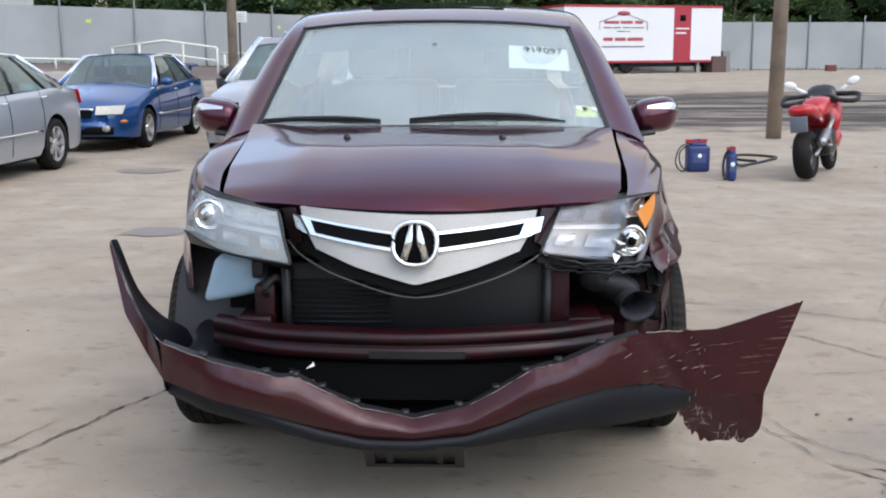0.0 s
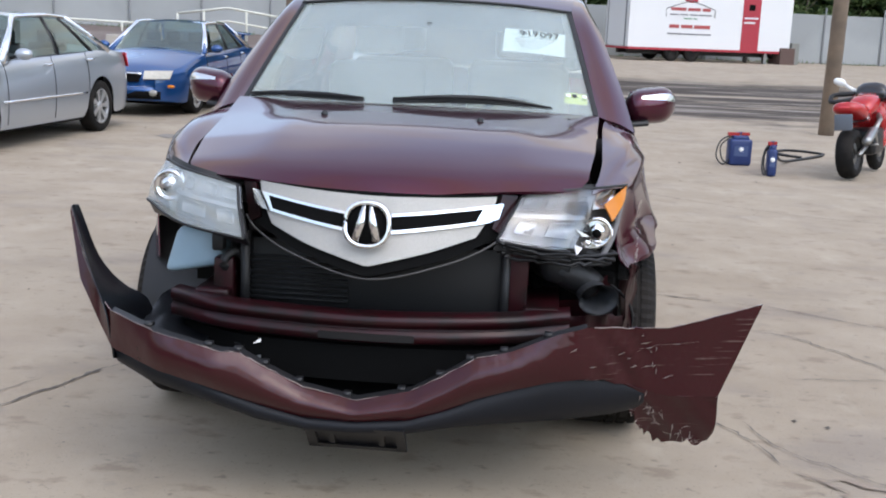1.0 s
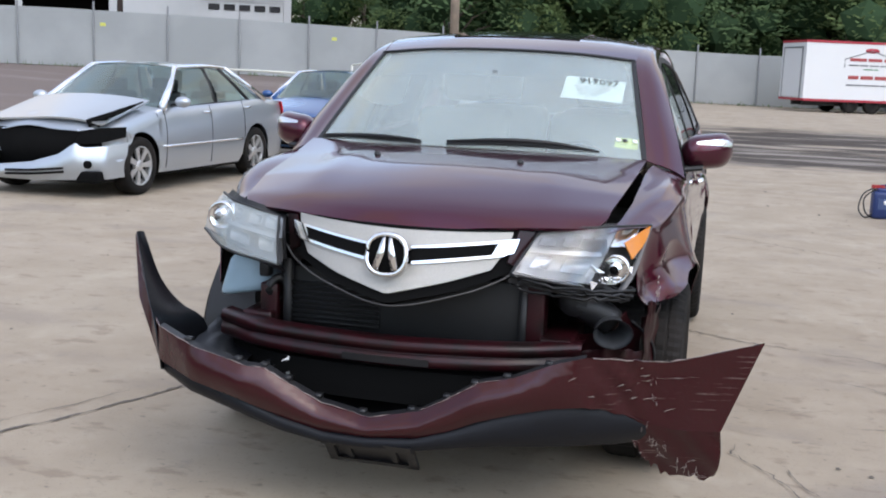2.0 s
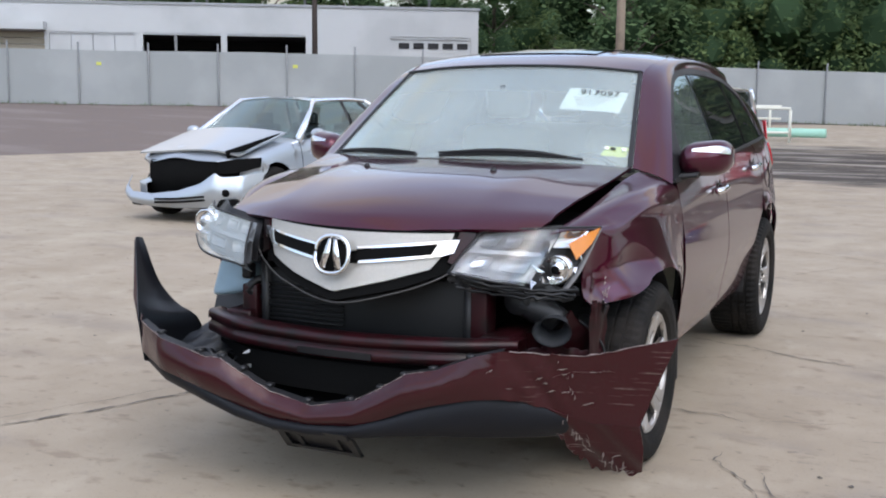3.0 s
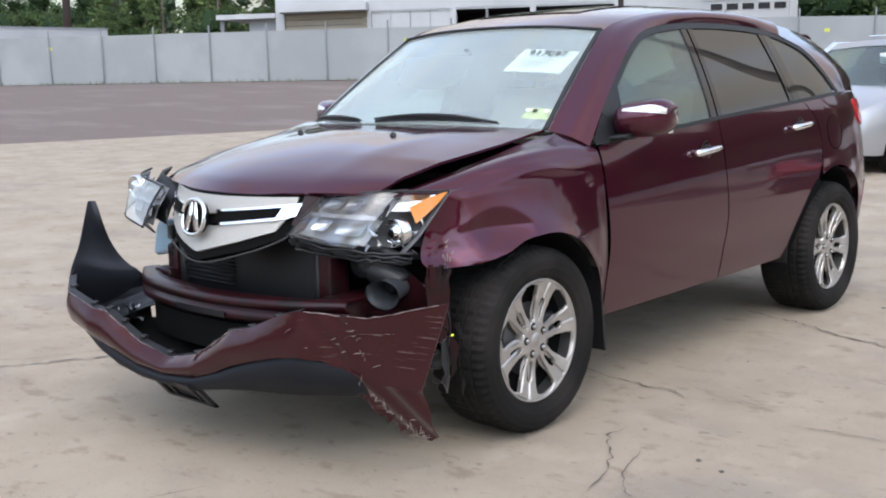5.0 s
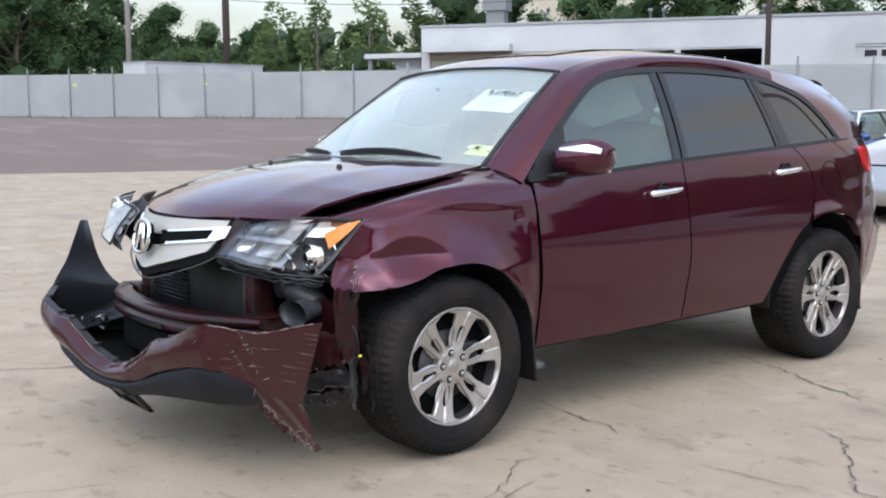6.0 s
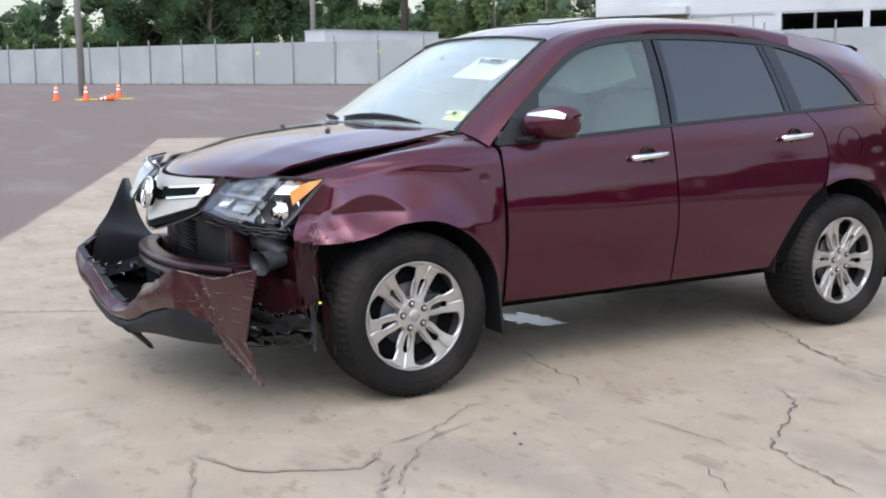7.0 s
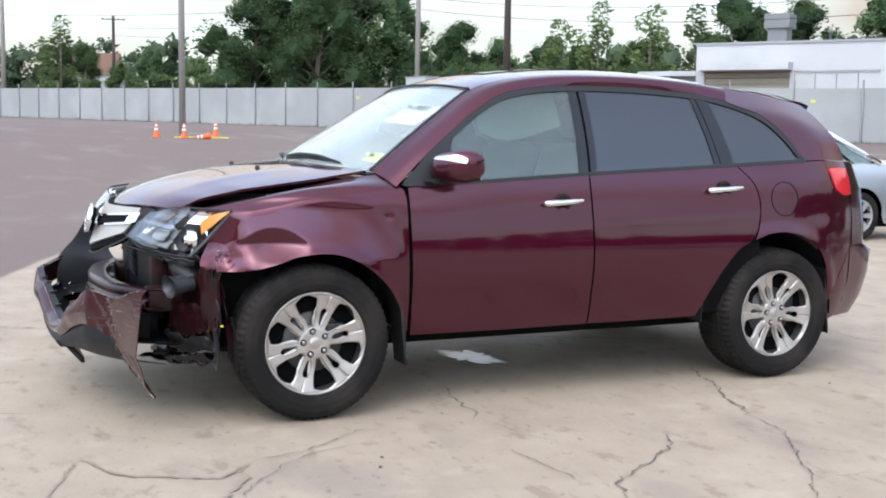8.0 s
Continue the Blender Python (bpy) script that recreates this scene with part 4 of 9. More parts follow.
wiper([(-0.72, 0.345, 1.200), (-0.55, 0.25, 1.212), (-0.36, 0.18, 1.218), (-0.20, 0.15, 1.212)])
wiper([(-0.08, 0.135, 1.216), (0.15, 0.15, 1.231), (0.36, 0.19, 1.227), (0.56, 0.245, 1.199)])

# inner structure behind the nose; its near-black colour stands for the shade there
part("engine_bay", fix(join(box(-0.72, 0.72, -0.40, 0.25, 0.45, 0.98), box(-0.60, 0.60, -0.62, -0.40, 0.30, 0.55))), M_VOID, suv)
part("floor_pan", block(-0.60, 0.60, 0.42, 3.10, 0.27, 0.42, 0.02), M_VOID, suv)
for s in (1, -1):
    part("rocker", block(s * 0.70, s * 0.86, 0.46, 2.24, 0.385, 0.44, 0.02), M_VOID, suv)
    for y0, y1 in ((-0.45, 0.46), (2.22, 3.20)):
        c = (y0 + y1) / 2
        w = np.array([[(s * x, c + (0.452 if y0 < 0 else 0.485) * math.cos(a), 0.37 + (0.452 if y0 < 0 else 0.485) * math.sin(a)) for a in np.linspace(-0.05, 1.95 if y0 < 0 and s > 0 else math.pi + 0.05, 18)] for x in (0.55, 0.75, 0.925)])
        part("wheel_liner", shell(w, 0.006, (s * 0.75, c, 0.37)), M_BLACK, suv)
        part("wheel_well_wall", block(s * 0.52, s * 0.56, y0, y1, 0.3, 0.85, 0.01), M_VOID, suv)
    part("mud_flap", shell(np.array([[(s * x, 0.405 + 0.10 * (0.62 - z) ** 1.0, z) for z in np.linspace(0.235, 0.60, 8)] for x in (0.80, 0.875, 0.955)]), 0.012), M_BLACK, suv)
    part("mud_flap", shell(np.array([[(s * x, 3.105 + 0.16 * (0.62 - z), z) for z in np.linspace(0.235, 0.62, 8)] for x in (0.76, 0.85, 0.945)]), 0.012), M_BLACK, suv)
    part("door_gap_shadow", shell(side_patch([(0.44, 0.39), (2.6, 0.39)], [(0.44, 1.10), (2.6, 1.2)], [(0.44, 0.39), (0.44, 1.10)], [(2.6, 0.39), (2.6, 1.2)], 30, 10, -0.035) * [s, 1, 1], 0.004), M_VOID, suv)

# radiator pack, supports and crash beam
part("radiator", block(-0.44, 0.44, -0.68, -0.62, 0.44, 0.80, 0.01), M_ALU, suv)
for k in range(9):
    part("radiator_fin", fix(box(-0.44, -0.10, -0.694, -0.68, 0.585 + 0.018 * k, 0.593 + 0.018 * k)), M_ALU, suv)
part("condenser_frame", fix(join(box(-0.47, -0.44, -0.70, -0.60, 0.42, 0.86), box(0.42, 0.45, -0.70, -0.60, 0.42, 0.86), box(-0.47, 0.45, -0.70, -0.60, 0.82, 0.86))), M_BLACK, suv)
for sx, top in ((0.475, 0.84), (-0.53, 0.72)):
    part("core_support", block(sx - 0.035, sx + 0.035, -0.70, -0.60, 0.45, top, 0.008), M_PAINT_DULL, suv)
part("upper_support", block(-0.70, 0.70, -0.62, -0.52, 0.90, 0.96, 0.012), M_BLACK, suv)


def sweep_x(name, rows, mat, label="", n=30, thick=0.004):
    part(name, shell(np.array([curve(r, n) for r in rows]), thick, (0, -0.5, 0.55)), mat, suv, label)


beam_plan = [(-0.70, -0.735), (-0.45, -0.87), (0, -0.925), (0.42, -0.87), (0.655, -0.745)]
sweep_x("crash_beam", [[(x, y + d, z + 0.006 * (x > 0)) for x, y in beam_plan] for d, z in ((0.08, 0.608), (0.0, 0.612), (-0.012, 0.600), (-0.012, 0.578), (0.006, 0.572), (0.006, 0.562), (-0.012, 0.556), (-0.012, 0.528), (0.0, 0.518), (0.08, 0.520))], M_PAINT_DULL, "burgundy crash beam")
part("beam_mark", shell(np.array([curve([(-0.15, -0.937, z), (0.0, -0.941, z), (0.16, -0.936, z)], 12) for z in (0.530, 0.554)]), 0.003, (0, 0, 0.5)), M_DARKGREY, suv)
# black sheets added where the bumper's inside lies in shade
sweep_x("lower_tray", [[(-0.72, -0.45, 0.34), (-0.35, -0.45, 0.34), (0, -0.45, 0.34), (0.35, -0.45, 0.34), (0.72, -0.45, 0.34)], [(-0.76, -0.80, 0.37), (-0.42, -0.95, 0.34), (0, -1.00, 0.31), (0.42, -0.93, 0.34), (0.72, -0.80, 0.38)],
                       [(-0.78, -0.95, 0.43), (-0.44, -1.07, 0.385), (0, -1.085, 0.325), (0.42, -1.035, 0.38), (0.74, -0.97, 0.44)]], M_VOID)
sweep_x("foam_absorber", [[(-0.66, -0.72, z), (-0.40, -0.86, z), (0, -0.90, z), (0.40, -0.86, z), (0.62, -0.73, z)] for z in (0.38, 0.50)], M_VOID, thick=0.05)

# grille: silver mesh, chrome wings, round emblem
def grille_y(x):
    return -0.925 + 0.80 * np.asarray(x) ** 2 * 1.05


def grille_piece(name, outline_top, outline_low, mat, off=0.0, thick=0.012, n=36, label="", m=8):
    """Between a top and a lower line of (x, z), wrapped round the nose."""
    t, b = curve(outline_top, n, linear=True), curve(outline_low, n, linear=True)
    rows = []
    for s in np.linspace(0, 1, m):
        q = b + (t - b) * s
        rows.append(np.stack([q[:, 0], grille_y(q[:, 0]) + off + 0.42 * (q[:, 1] - 0.80) * (1 - np.abs(q[:, 0]) * 0.6), q[:, 1]], 1))
    return part(name, shell(np.array(rows), thick, (0, 0, 0.85)), mat, suv, label)


grille_piece("grille_surround", [(-0.455, 1.000), (0.0, 0.995), (0.455, 0.990)], [(-0.455, 0.93), (-0.40, 0.86), (-0.24, 0.795), (0, 0.738), (0.24, 0.79), (0.40, 0.85), (0.455, 0.92)], M_VOID, 0.016, 0.03)
grille_piece("grille_upper", [(-0.395, 0.998), (0, 0.985), (0.395, 0.985)], [(-0.385, 0.958), (0, 0.915), (0.385, 0.945)], M_SATIN, 0.002, label="silver mesh upper grille", m=6)
grille_piece("grille_lower", [(-0.365, 0.915), (-0.1, 0.878), (0, 0.868), (0.1, 0.876), (0.365, 0.905)], [(-0.335, 0.868), (-0.20, 0.822), (0, 0.772), (0.20, 0.82), (0.335, 0.86)], M_SATIN, 0.002, label="silver mesh lower grille", m=8)
for s in (1, -1):
    dz = -0.008 * (s > 0)
    grille_piece("nose_panel", [(s * 0.412, 0.990), (s * 0.462, 0.985)], [(s * 0.385, 0.885), (s * 0.425, 0.862)], M_PAINT_DULL, 0.004, 0.01, 6, m=6)
    grille_piece("chrome_wing", [(s * 0.418, 0.972 + dz), (s * 0.070, 0.934)], [(s * 0.360, 0.958 + dz), (s * 0.070, 0.926)], M_CHROME, -0.010, 0.012, 16, m=3)
    grille_piece("chrome_wing", [(s * 0.400, 0.926 + dz), (s * 0.070, 0.884)], [(s * 0.372, 0.914 + dz), (s * 0.070, 0.874)], M_CHROME, -0.010, 0.012, 16, m=3)
    grille_piece("wing_tip", [(s * 0.418, 0.972 + dz), (s * 0.355, 0.960 + dz)], [(s * 0.405, 0.925 + dz), (s * 0.330, 0.908 + dz)], M_CHROME, -0.011, 0.012, 8, m=4)
    grille_piece("grille_slot", [(s * 0.362, 0.959 + dz), (s * 0.070, 0.928)], [(s * 0.335, 0.916 + dz), (s * 0.070, 0.882)], M_VOID, -0.004, 0.01, 14, m=3)
part("grille_lip", tube(curve([(x, float(grille_y(x)) - 0.005, z - 0.012) for x, z in ((-0.43, 0.90), (-0.38, 0.855), (-0.24, 0.797), (0, 0.742), (0.24, 0.79), (0.38, 0.845), (0.43, 0.89))], 40), 0.0035, 6), M_RIM_DARK, suv)
em = pose(0, -0.918, 0.903, -12, 0, 0)
oval = lambda r, x: [(r * 1.0 * math.copysign(abs(math.cos(a)) ** 0.85, math.cos(a)), r * 0.98 * math.copysign(abs(math.sin(a)) ** 0.85, math.sin(a))) for a in np.linspace(0, 2 * math.pi, 36, endpoint=False)]
part("emblem_back", moved(prism(oval(0.064, 0), 0.02), em @ pose(0, -0.012, 0)), M_VOID, suv)
ring = []
for k, (u, w) in enumerate(oval(0.070, 0) + oval(0.070, 0)[:1]):
    ring.append((u, -0.018, w))
part("emblem_ring", moved(tube(ring, 0.0085, 8, False), em), M_CHROME, suv, "round chrome emblem ring")
for s in (1, -1):
    part("emblem_bar", moved(prism([(s * 0.006, 0.058), (s * 0.017, 0.056), (s * 0.046, -0.050), (s * 0.024, -0.054), (s * 0.008, 0.0)], 0.014), em @ pose(0, -0.026, 0)), M_CHROME, suv)

# headlamps
M_SMOKE = material("smoky_lamp_reflector", (0.20, 0.205, 0.21), 0.28, 0.55, vary=0.35, scale=16)
M_BEZEL = material("grey_lamp_bezel", (0.085, 0.085, 0.09), 0.4, 0.2, vary=0.15, scale=20)


def lamp(name, corners, s, broken):
    """corners: inner low, inner top, outer top tip, outer low; lens bulged outwards, bowls behind it."""
    il, it, ot, ol = [np.array(c) for c in corners]
    mid_t = (it * 0.5 + ot * 0.5) + np.array((0.03 * s, -0.055, 0.012))
    mid_b = (il * 0.5 + ol * 0.5) + np.array((0.03 * s, -0.055, -0.004))
    P = coons([il, mid_b, ol], [it, mid_t, ot], [il, (il + it) / 2 + (0, -0.012, 0), it], [ol, (ol + ot) / 2 + (0.012 * s, -0.012, 0), ot], 24, 14)
    h = part(name, shell(P + np.array((0.02 * s, 0.12, 0)) * 1.0, 0.01, (0, 0, 0.9)), M_BLACK, suv, "headlamp housing with one shattered lens" if broken else "headlamp knocked askew with a hazed lens")
    u = lambda a, b: P[min(13, int(b * 13)), min(23, int(a * 23))]

    def cell(a0, a1, b0, b1, mat, nm, depth=0.05):
        i0, i1, j0, j1 = int(b0 * 13), int(b1 * 13), int(a0 * 23), int(a1 * 23)
        g = P[i0:i1 + 1, j0:j1 + 1] + np.array((0, depth, 0))
        c = g.mean((0, 1))
        g = c + (g - c) * 0.97
        uu = np.linspace(-1, 1, g.shape[1])[None, :, None]
        vv = np.linspace(-1, 1, g.shape[0])[:, None, None]
        g = g + np.array((0, 0.03, 0)) * (1 - uu**2) * (1 - vv**2)
        part(nm, shell(g, 0.004, (0, 0, 0.9)), mat, h)
    cell(0.03, 0.62, 0.50, 0.97, M_SMOKE if broken else M_LAMPW, "high_beam_bowl")
    cell(0.03, 0.62, 0.05, 0.47, M_SMOKE if broken else M_RIM_DARK, "low_beam_bowl")
    cell(0.60, 0.99, 0.03, 0.72, M_BLACK if broken else M_LAMPW, "side_bowl", 0.06)
    for k in range(3):
        cell(0.07 + 0.19 * k, 0.19 + 0.17 * k, 0.62, 0.88, M_LAMPW if k == 0 or not broken else M_SMOKE, "reflector_facet", 0.040)
    cell(0.09, 0.26, 0.16, 0.42, M_LAMP if broken else M_LAMPW, "reflector_facet", 0.042)
    cell(0.32, 0.56, 0.20, 0.40, M_LAMPW, "reflector_facet", 0.044)
    cell(0.02, 0.64, 0.47, 0.56, M_SMOKE if broken else M_LAMPW, "divider", 0.026)
    if broken:
        tip, inn, low = np.array((0.838, -0.392, 0.998)), np.array((0.757, -0.515, 0.945)), np.array((0.788, -0.515, 0.888))
        am = coons([low, low * 0.45 + tip * 0.55 + (0.010, -0.008, -0.004), tip], [inn, inn * 0.5 + tip * 0.5 + (0.006, -0.012, 0.006), tip], [low, inn], [tip - (0.002, 0, 0.004), tip], 12, 6)
        part("turn_signal", shell(am, 0.006, (0, 0, 0.9)), M_AMBER, h, "amber turn signal lens")
        cell(0.62, 0.90, 0.66, 0.97, M_LAMP, "chrome_bezel", 0.045)
    else:
        cell(0.62, 0.985, 0.60, 0.98, M_LAMPW, "turn_signal", 0.012)
    pc = np.array((0.732, -0.585, 0.856)) if broken else u(0.70, 0.55)
    proj = lathe([(0.0, -0.026), (0.020, -0.022), (0.032, -0.010), (0.035, 0.0), (0.040, 0.004), (0.044, -0.012), (0.052, -0.012), (0.052, 0.03)], 24, "y")
    part("projector_ring", moved(proj, Matrix.Translation(Vector(pc + np.array((0.0, 0.02, 0.0))))), M_CHROME, h)
    part("projector_eye" if broken else "clouded_eye", moved(lathe([(0.0, -0.028), (0.012, -0.025), (0.021, -0.014), (0.023, 0.0)], 18, "y"), Matrix.Translation(Vector(pc + np.array((0.0, 0.018, 0.0))))), M_VOID if broken else M_LAMPW, h)
    for edge in (P[-1], P[:, 0], P[0, :14] if broken else P[0]):
        part("lens_frame", tube(edge + np.array((0, 0.004, 0)), 0.005, 6), M_BLACK, h)
    if broken:
        rim = curve([(0.842, -0.384, 0.994), (0.824, -0.446, 0.920), (0.802, -0.515, 0.838), (0.770, -0.570, 0.778)], 14)
        part("outer_bezel", shell(np.array([rim, rim + np.array((-0.014, -0.006, 0.004)), rim + np.array((-0.022, 0.004, 0.006))]), 0.004, (0, 0, 0.9)), M_BEZEL, h)
        g = P[:, :15]
        rnd = random.Random(4)
        for k in range(13):
            a, b = rnd.uniform(0.58, 0.95), rnd.uniform(0.02, 0.55)
            c = Vector(u(a, b) + np.array((0, 0.03, 0)))
            q = [c + Vector((rnd.uniform(-1, 1), rnd.uniform(-0.6, 0.6), rnd.uniform(-1, 1))) * rnd.uniform(0.012, 0.03) for _ in range(4)]
            part("lens_shard", fix((q, [(0, 1, 2), (0, 2, 3), (0, 3, 1), (1, 3, 2)])), M_LAMP, h, smooth=False)
    else:
        g = P
    o = part("lens", shell(g, 0.004, (0, 0, 0.9)), M_LENS if broken else M_LENS_HAZE, h)
    o.visible_shadow = False
    return h


lamp("headlamp", [(0.402, -0.804, 0.850), (0.478, -0.680, 0.990), (0.838, -0.390, 0.998), (0.770, -0.560, 0.790)], 1, True)
lamp("headlamp", [(-0.402, -0.916, 0.833), (-0.462, -0.775, 0.985), (-0.745, -0.640, 1.040), (-0.798, -0.690, 0.905)], -1, False)
part("lamp_underside", shell(coons([(0.40, -0.78, 0.815), (0.6, -0.68, 0.785), (0.80, -0.52, 0.755)], [(0.402, -0.806, 0.848), (0.6, -0.70, 0.818), (0.80, -0.53, 0.788)], [(0.40, -0.78, 0.815), (0.402, -0.806, 0.848)], [(0.80, -0.52, 0.755), (0.80, -0.53, 0.788)], 20, 5) + np.random.default_rng(3).normal(0, 0.005, (5, 20, 3)), 0.006), M_BLACK, suv, "torn black lamp bracket")
for k in range(4):
    rnd = random.Random(k)
    a = curve([(0.42, -0.78, 0.835 - 0.012 * k), (0.55, -0.76 + 0.02 * k, 0.815 - 0.014 * k), (0.68, -0.66, 0.79 - 0.012 * k), (0.80, -0.55, 0.775 - 0.01 * k)], 14)
    part("torn_bracket", tube(a + np.random.default_rng(k).normal(0, 0.006, a.shape), 0.006, 5), M_BLACK, suv)
part("lamp_underside", shell(coons([(-0.40, -0.86, 0.80), (-0.6, -0.78, 0.835), (-0.80, -0.62, 0.85)], [(-0.402, -0.90, 0.833), (-0.6, -0.82, 0.872), (-0.80, -0.68, 0.905)], [(-0.40, -0.86, 0.80), (-0.402, -0.90, 0.833)], [(-0.80, -0.62, 0.85), (-0.80, -0.68, 0.905)], 16, 5), 0.006), M_DARKGREY, suv)

# washer tank, air duct, torn inner panels
tk = block(-0.735, -0.545, -0.66, -0.52, 0.675, 0.815, 0.03, 3)
for vtx in tk.verts:
    vtx.co.x += 0.03 * (vtx.co.z - 0.74) / 0.07 * (vtx.co.x < -0.64)
    vtx.co.z -= 0.03 * (vtx.co.x < -0.68) * (vtx.co.z < 0.72)
part("washer_tank", tk, M_TANK, suv, "pale blue washer tank")
part("tank_clip", block(-0.575, -0.535, -0.69, -0.64, 0.74, 0.80, 0.008), M_BLACK, suv)
part("hose", tube(curve([(-0.50, -0.66, 0.66), (-0.53, -0.70, 0.70), (-0.50, -0.68, 0.74), (-0.47, -0.66, 0.72)], 14), 0.016, 8), M_BLACK, suv)
duct = lathe([(0.040, 0.06), (0.043, -0.02), (0.050, -0.05), (0.055, -0.055), (0.050, -0.05), (0.038, 0.0), (0.03, 0.06)], 24, "y")
part("air_duct", moved(duct, pose(0.736, -0.612, 0.648, 6, 0, 16) @ Matrix.Diagonal((1.30, 1, 1.02, 1))), material("grey_duct_plastic", (0.034, 0.036, 0.040), 0.45, vary=0.3, scale=12), suv, "oval air intake duct")
part("intake_hose", tube(curve([(0.56, -0.50, 0.74), (0.63, -0.58, 0.72), (0.70, -0.55, 0.68), (0.73, -0.54, 0.655)], 14), [0.06] * 5 + [0.055] * 9, 12), M_BLACK, suv)
part("horn", moved(lathe([(0.0, -0.03), (0.05, -0.03), (0.055, -0.01), (0.05, 0.02), (0.0, 0.03)], 18, "y"), pose(0.60, -0.60, 0.735)), M_BLACK, suv)


def torn(name, rows, mat, seed, amp=0.012, n=18, label="", thick=0.004):
    g = np.array([curve(r, n) for r in rows])
    rng = np.random.default_rng(seed)
    for i in range(g.shape[0]):
        for j in range(n):
            g[i, j] += [amp * noise.noise(Vector(g[i, j] * 14 + seed * 3.7 + k * 11.3)) for k in range(3)]
    part(name, shell(g, thick, (0, 0.5, 0.5)), mat, suv, label)


torn("torn_inner_fender", [[(0.79, -0.53, 0.70), (0.83, -0.47, 0.60), (0.82, -0.46, 0.47), (0.76, -0.47, 0.33)], [(0.70, -0.55, 0.60), (0.73, -0.50, 0.52), (0.72, -0.50, 0.42), (0.68, -0.5, 0.33)], [(0.60, -0.58, 0.60), (0.62, -0.55, 0.5), (0.62, -0.55, 0.42), (0.6, -0.53, 0.34)]], M_PAINT_DULL, 5, 0.03)
torn("hanging_scrap", [[(0.83, -0.46, 0.66), (0.845, -0.43, 0.55), (0.84, -0.42, 0.42), (0.845, -0.40, 0.29)], [(0.86, -0.44, 0.66), (0.87, -0.42, 0.54), (0.86, -0.40, 0.44), (0.865, -0.39, 0.33)]], M_PAINT_DULL, 8, 0.02)
torn("hanging_scrap", [[(0.87, -0.40, 0.50), (0.88, -0.38, 0.42), (0.875, -0.38, 0.30), (0.87, -0.37, 0.22)], [(0.885, -0.395, 0.50), (0.89, -0.375, 0.42), (0.89, -0.37, 0.32), (0.885, -0.37, 0.26)]], M_BLACK, 9, 0.02)
part("frame_horn", block(0.50, 0.62, -0.74, -0.40, 0.50, 0.62, 0.012), M_PAINT_DULL, suv)
part("frame_horn", block(-0.62, -0.50, -0.74, -0.40, 0.50, 0.62, 0.012), M_PAINT_DULL, suv)
part("torn_splash_shield", shell(coons([(0.45, -0.75, 0.27), (0.65, -0.62, 0.26), (0.80, -0.50, 0.28)], [(0.45, -0.62, 0.30), (0.62, -0.50, 0.30), (0.75, -0.42, 0.31)], [(0.45, -0.75, 0.27), (0.45, -0.62, 0.30)], [(0.80, -0.50, 0.28), (0.75, -0.42, 0.31)], 14, 6) + np.random.default_rng(8).normal(0, 0.006, (6, 14, 3)), 0.004), M_DARKGREY, suv)


def ragged(name, top, low, mat, seed, n=22, m=7, amp=0.016, edge=True):
    """A torn sheet between two lines, with frayed ends and pale broken edges."""
    t, l = curve(top, n), curve(low, n)
    g = np.array([l + (t - l) * s for s in np.linspace(0, 1, m)])
    rng = np.random.default_rng(seed)
    for i in range(m):
        for j in range(n):
            g[i, j] += [amp * noise.noise(Vector(g[i, j] * 22 + seed * 2.9 + k * 9.1)) for k in range(3)]
    g[0] += rng.normal(0, 0.010, (n, 3)) * [0.4, 0.4, 1.0]
    g[-1] += rng.normal(0, 0.005, (n, 3))
    o = part(name, shell(g, 0.003, (0, 0.4, 0.5)), mat, suv)
    if edge:
        part("broken_edge", tube(g[0] + [0.003, -0.003, 0], [0.0003 + 0.0010 * abs(noise.noise(Vector((j * 0.7, seed, 0)))) for j in range(n)], 4), M_SCRAPE, o)


ragged("torn_fender_liner", [(0.850, -0.545, 0.735), (0.875, -0.50, 0.735), (0.895, -0.455, 0.72)], [(0.848, -0.515, 0.47), (0.862, -0.48, 0.44), (0.880, -0.445, 0.47)], M_PAINT_DULL, 3)
ragged("torn_fender_liner", [(0.60, -0.635, 0.56), (0.72, -0.60, 0.57), (0.85, -0.52, 0.56)], [(0.60, -0.63, 0.44), (0.72, -0.585, 0.41), (0.855, -0.50, 0.43)], M_PAINT_DULL, 5)
ragged("torn_splash_panel", [(0.62, -0.66, 0.43), (0.74, -0.60, 0.40), (0.86, -0.49, 0.42)], [(0.62, -0.64, 0.34), (0.75, -0.57, 0.335), (0.865, -0.46, 0.35)], M_BLACK, 7)
ragged("torn_splash_panel", [(0.70, -0.70, 0.315), (0.78, -0.62, 0.325), (0.85, -0.52, 0.335)], [(0.70, -0.66, 0.285), (0.78, -0.58, 0.29), (0.85, -0.48, 0.30)], M_DARKGREY, 9, m=4)
ragged("hanging_strip", [(0.862, -0.485, 0.52), (0.872, -0.475, 0.52), (0.884, -0.465, 0.51)], [(0.866, -0.470, 0.28), (0.874, -0.462, 0.255), (0.884, -0.455, 0.30)], M_BLACK, 13, n=8)
part("yellow_clip", block(0.876, 0.889, -0.449, -0.436, 0.464, 0.473, 0.002), M_YELLOW, suv)
part("loose_wire", tube(curve([(0.80, -0.50, 0.66), (0.86, -0.47, 0.60), (0.885, -0.455, 0.54), (0.88, -0.45, 0.47), (0.87, -0.46, 0.40), (0.878, -0.455, 0.30)], 24), 0.005, 5), M_BLACK, suv)
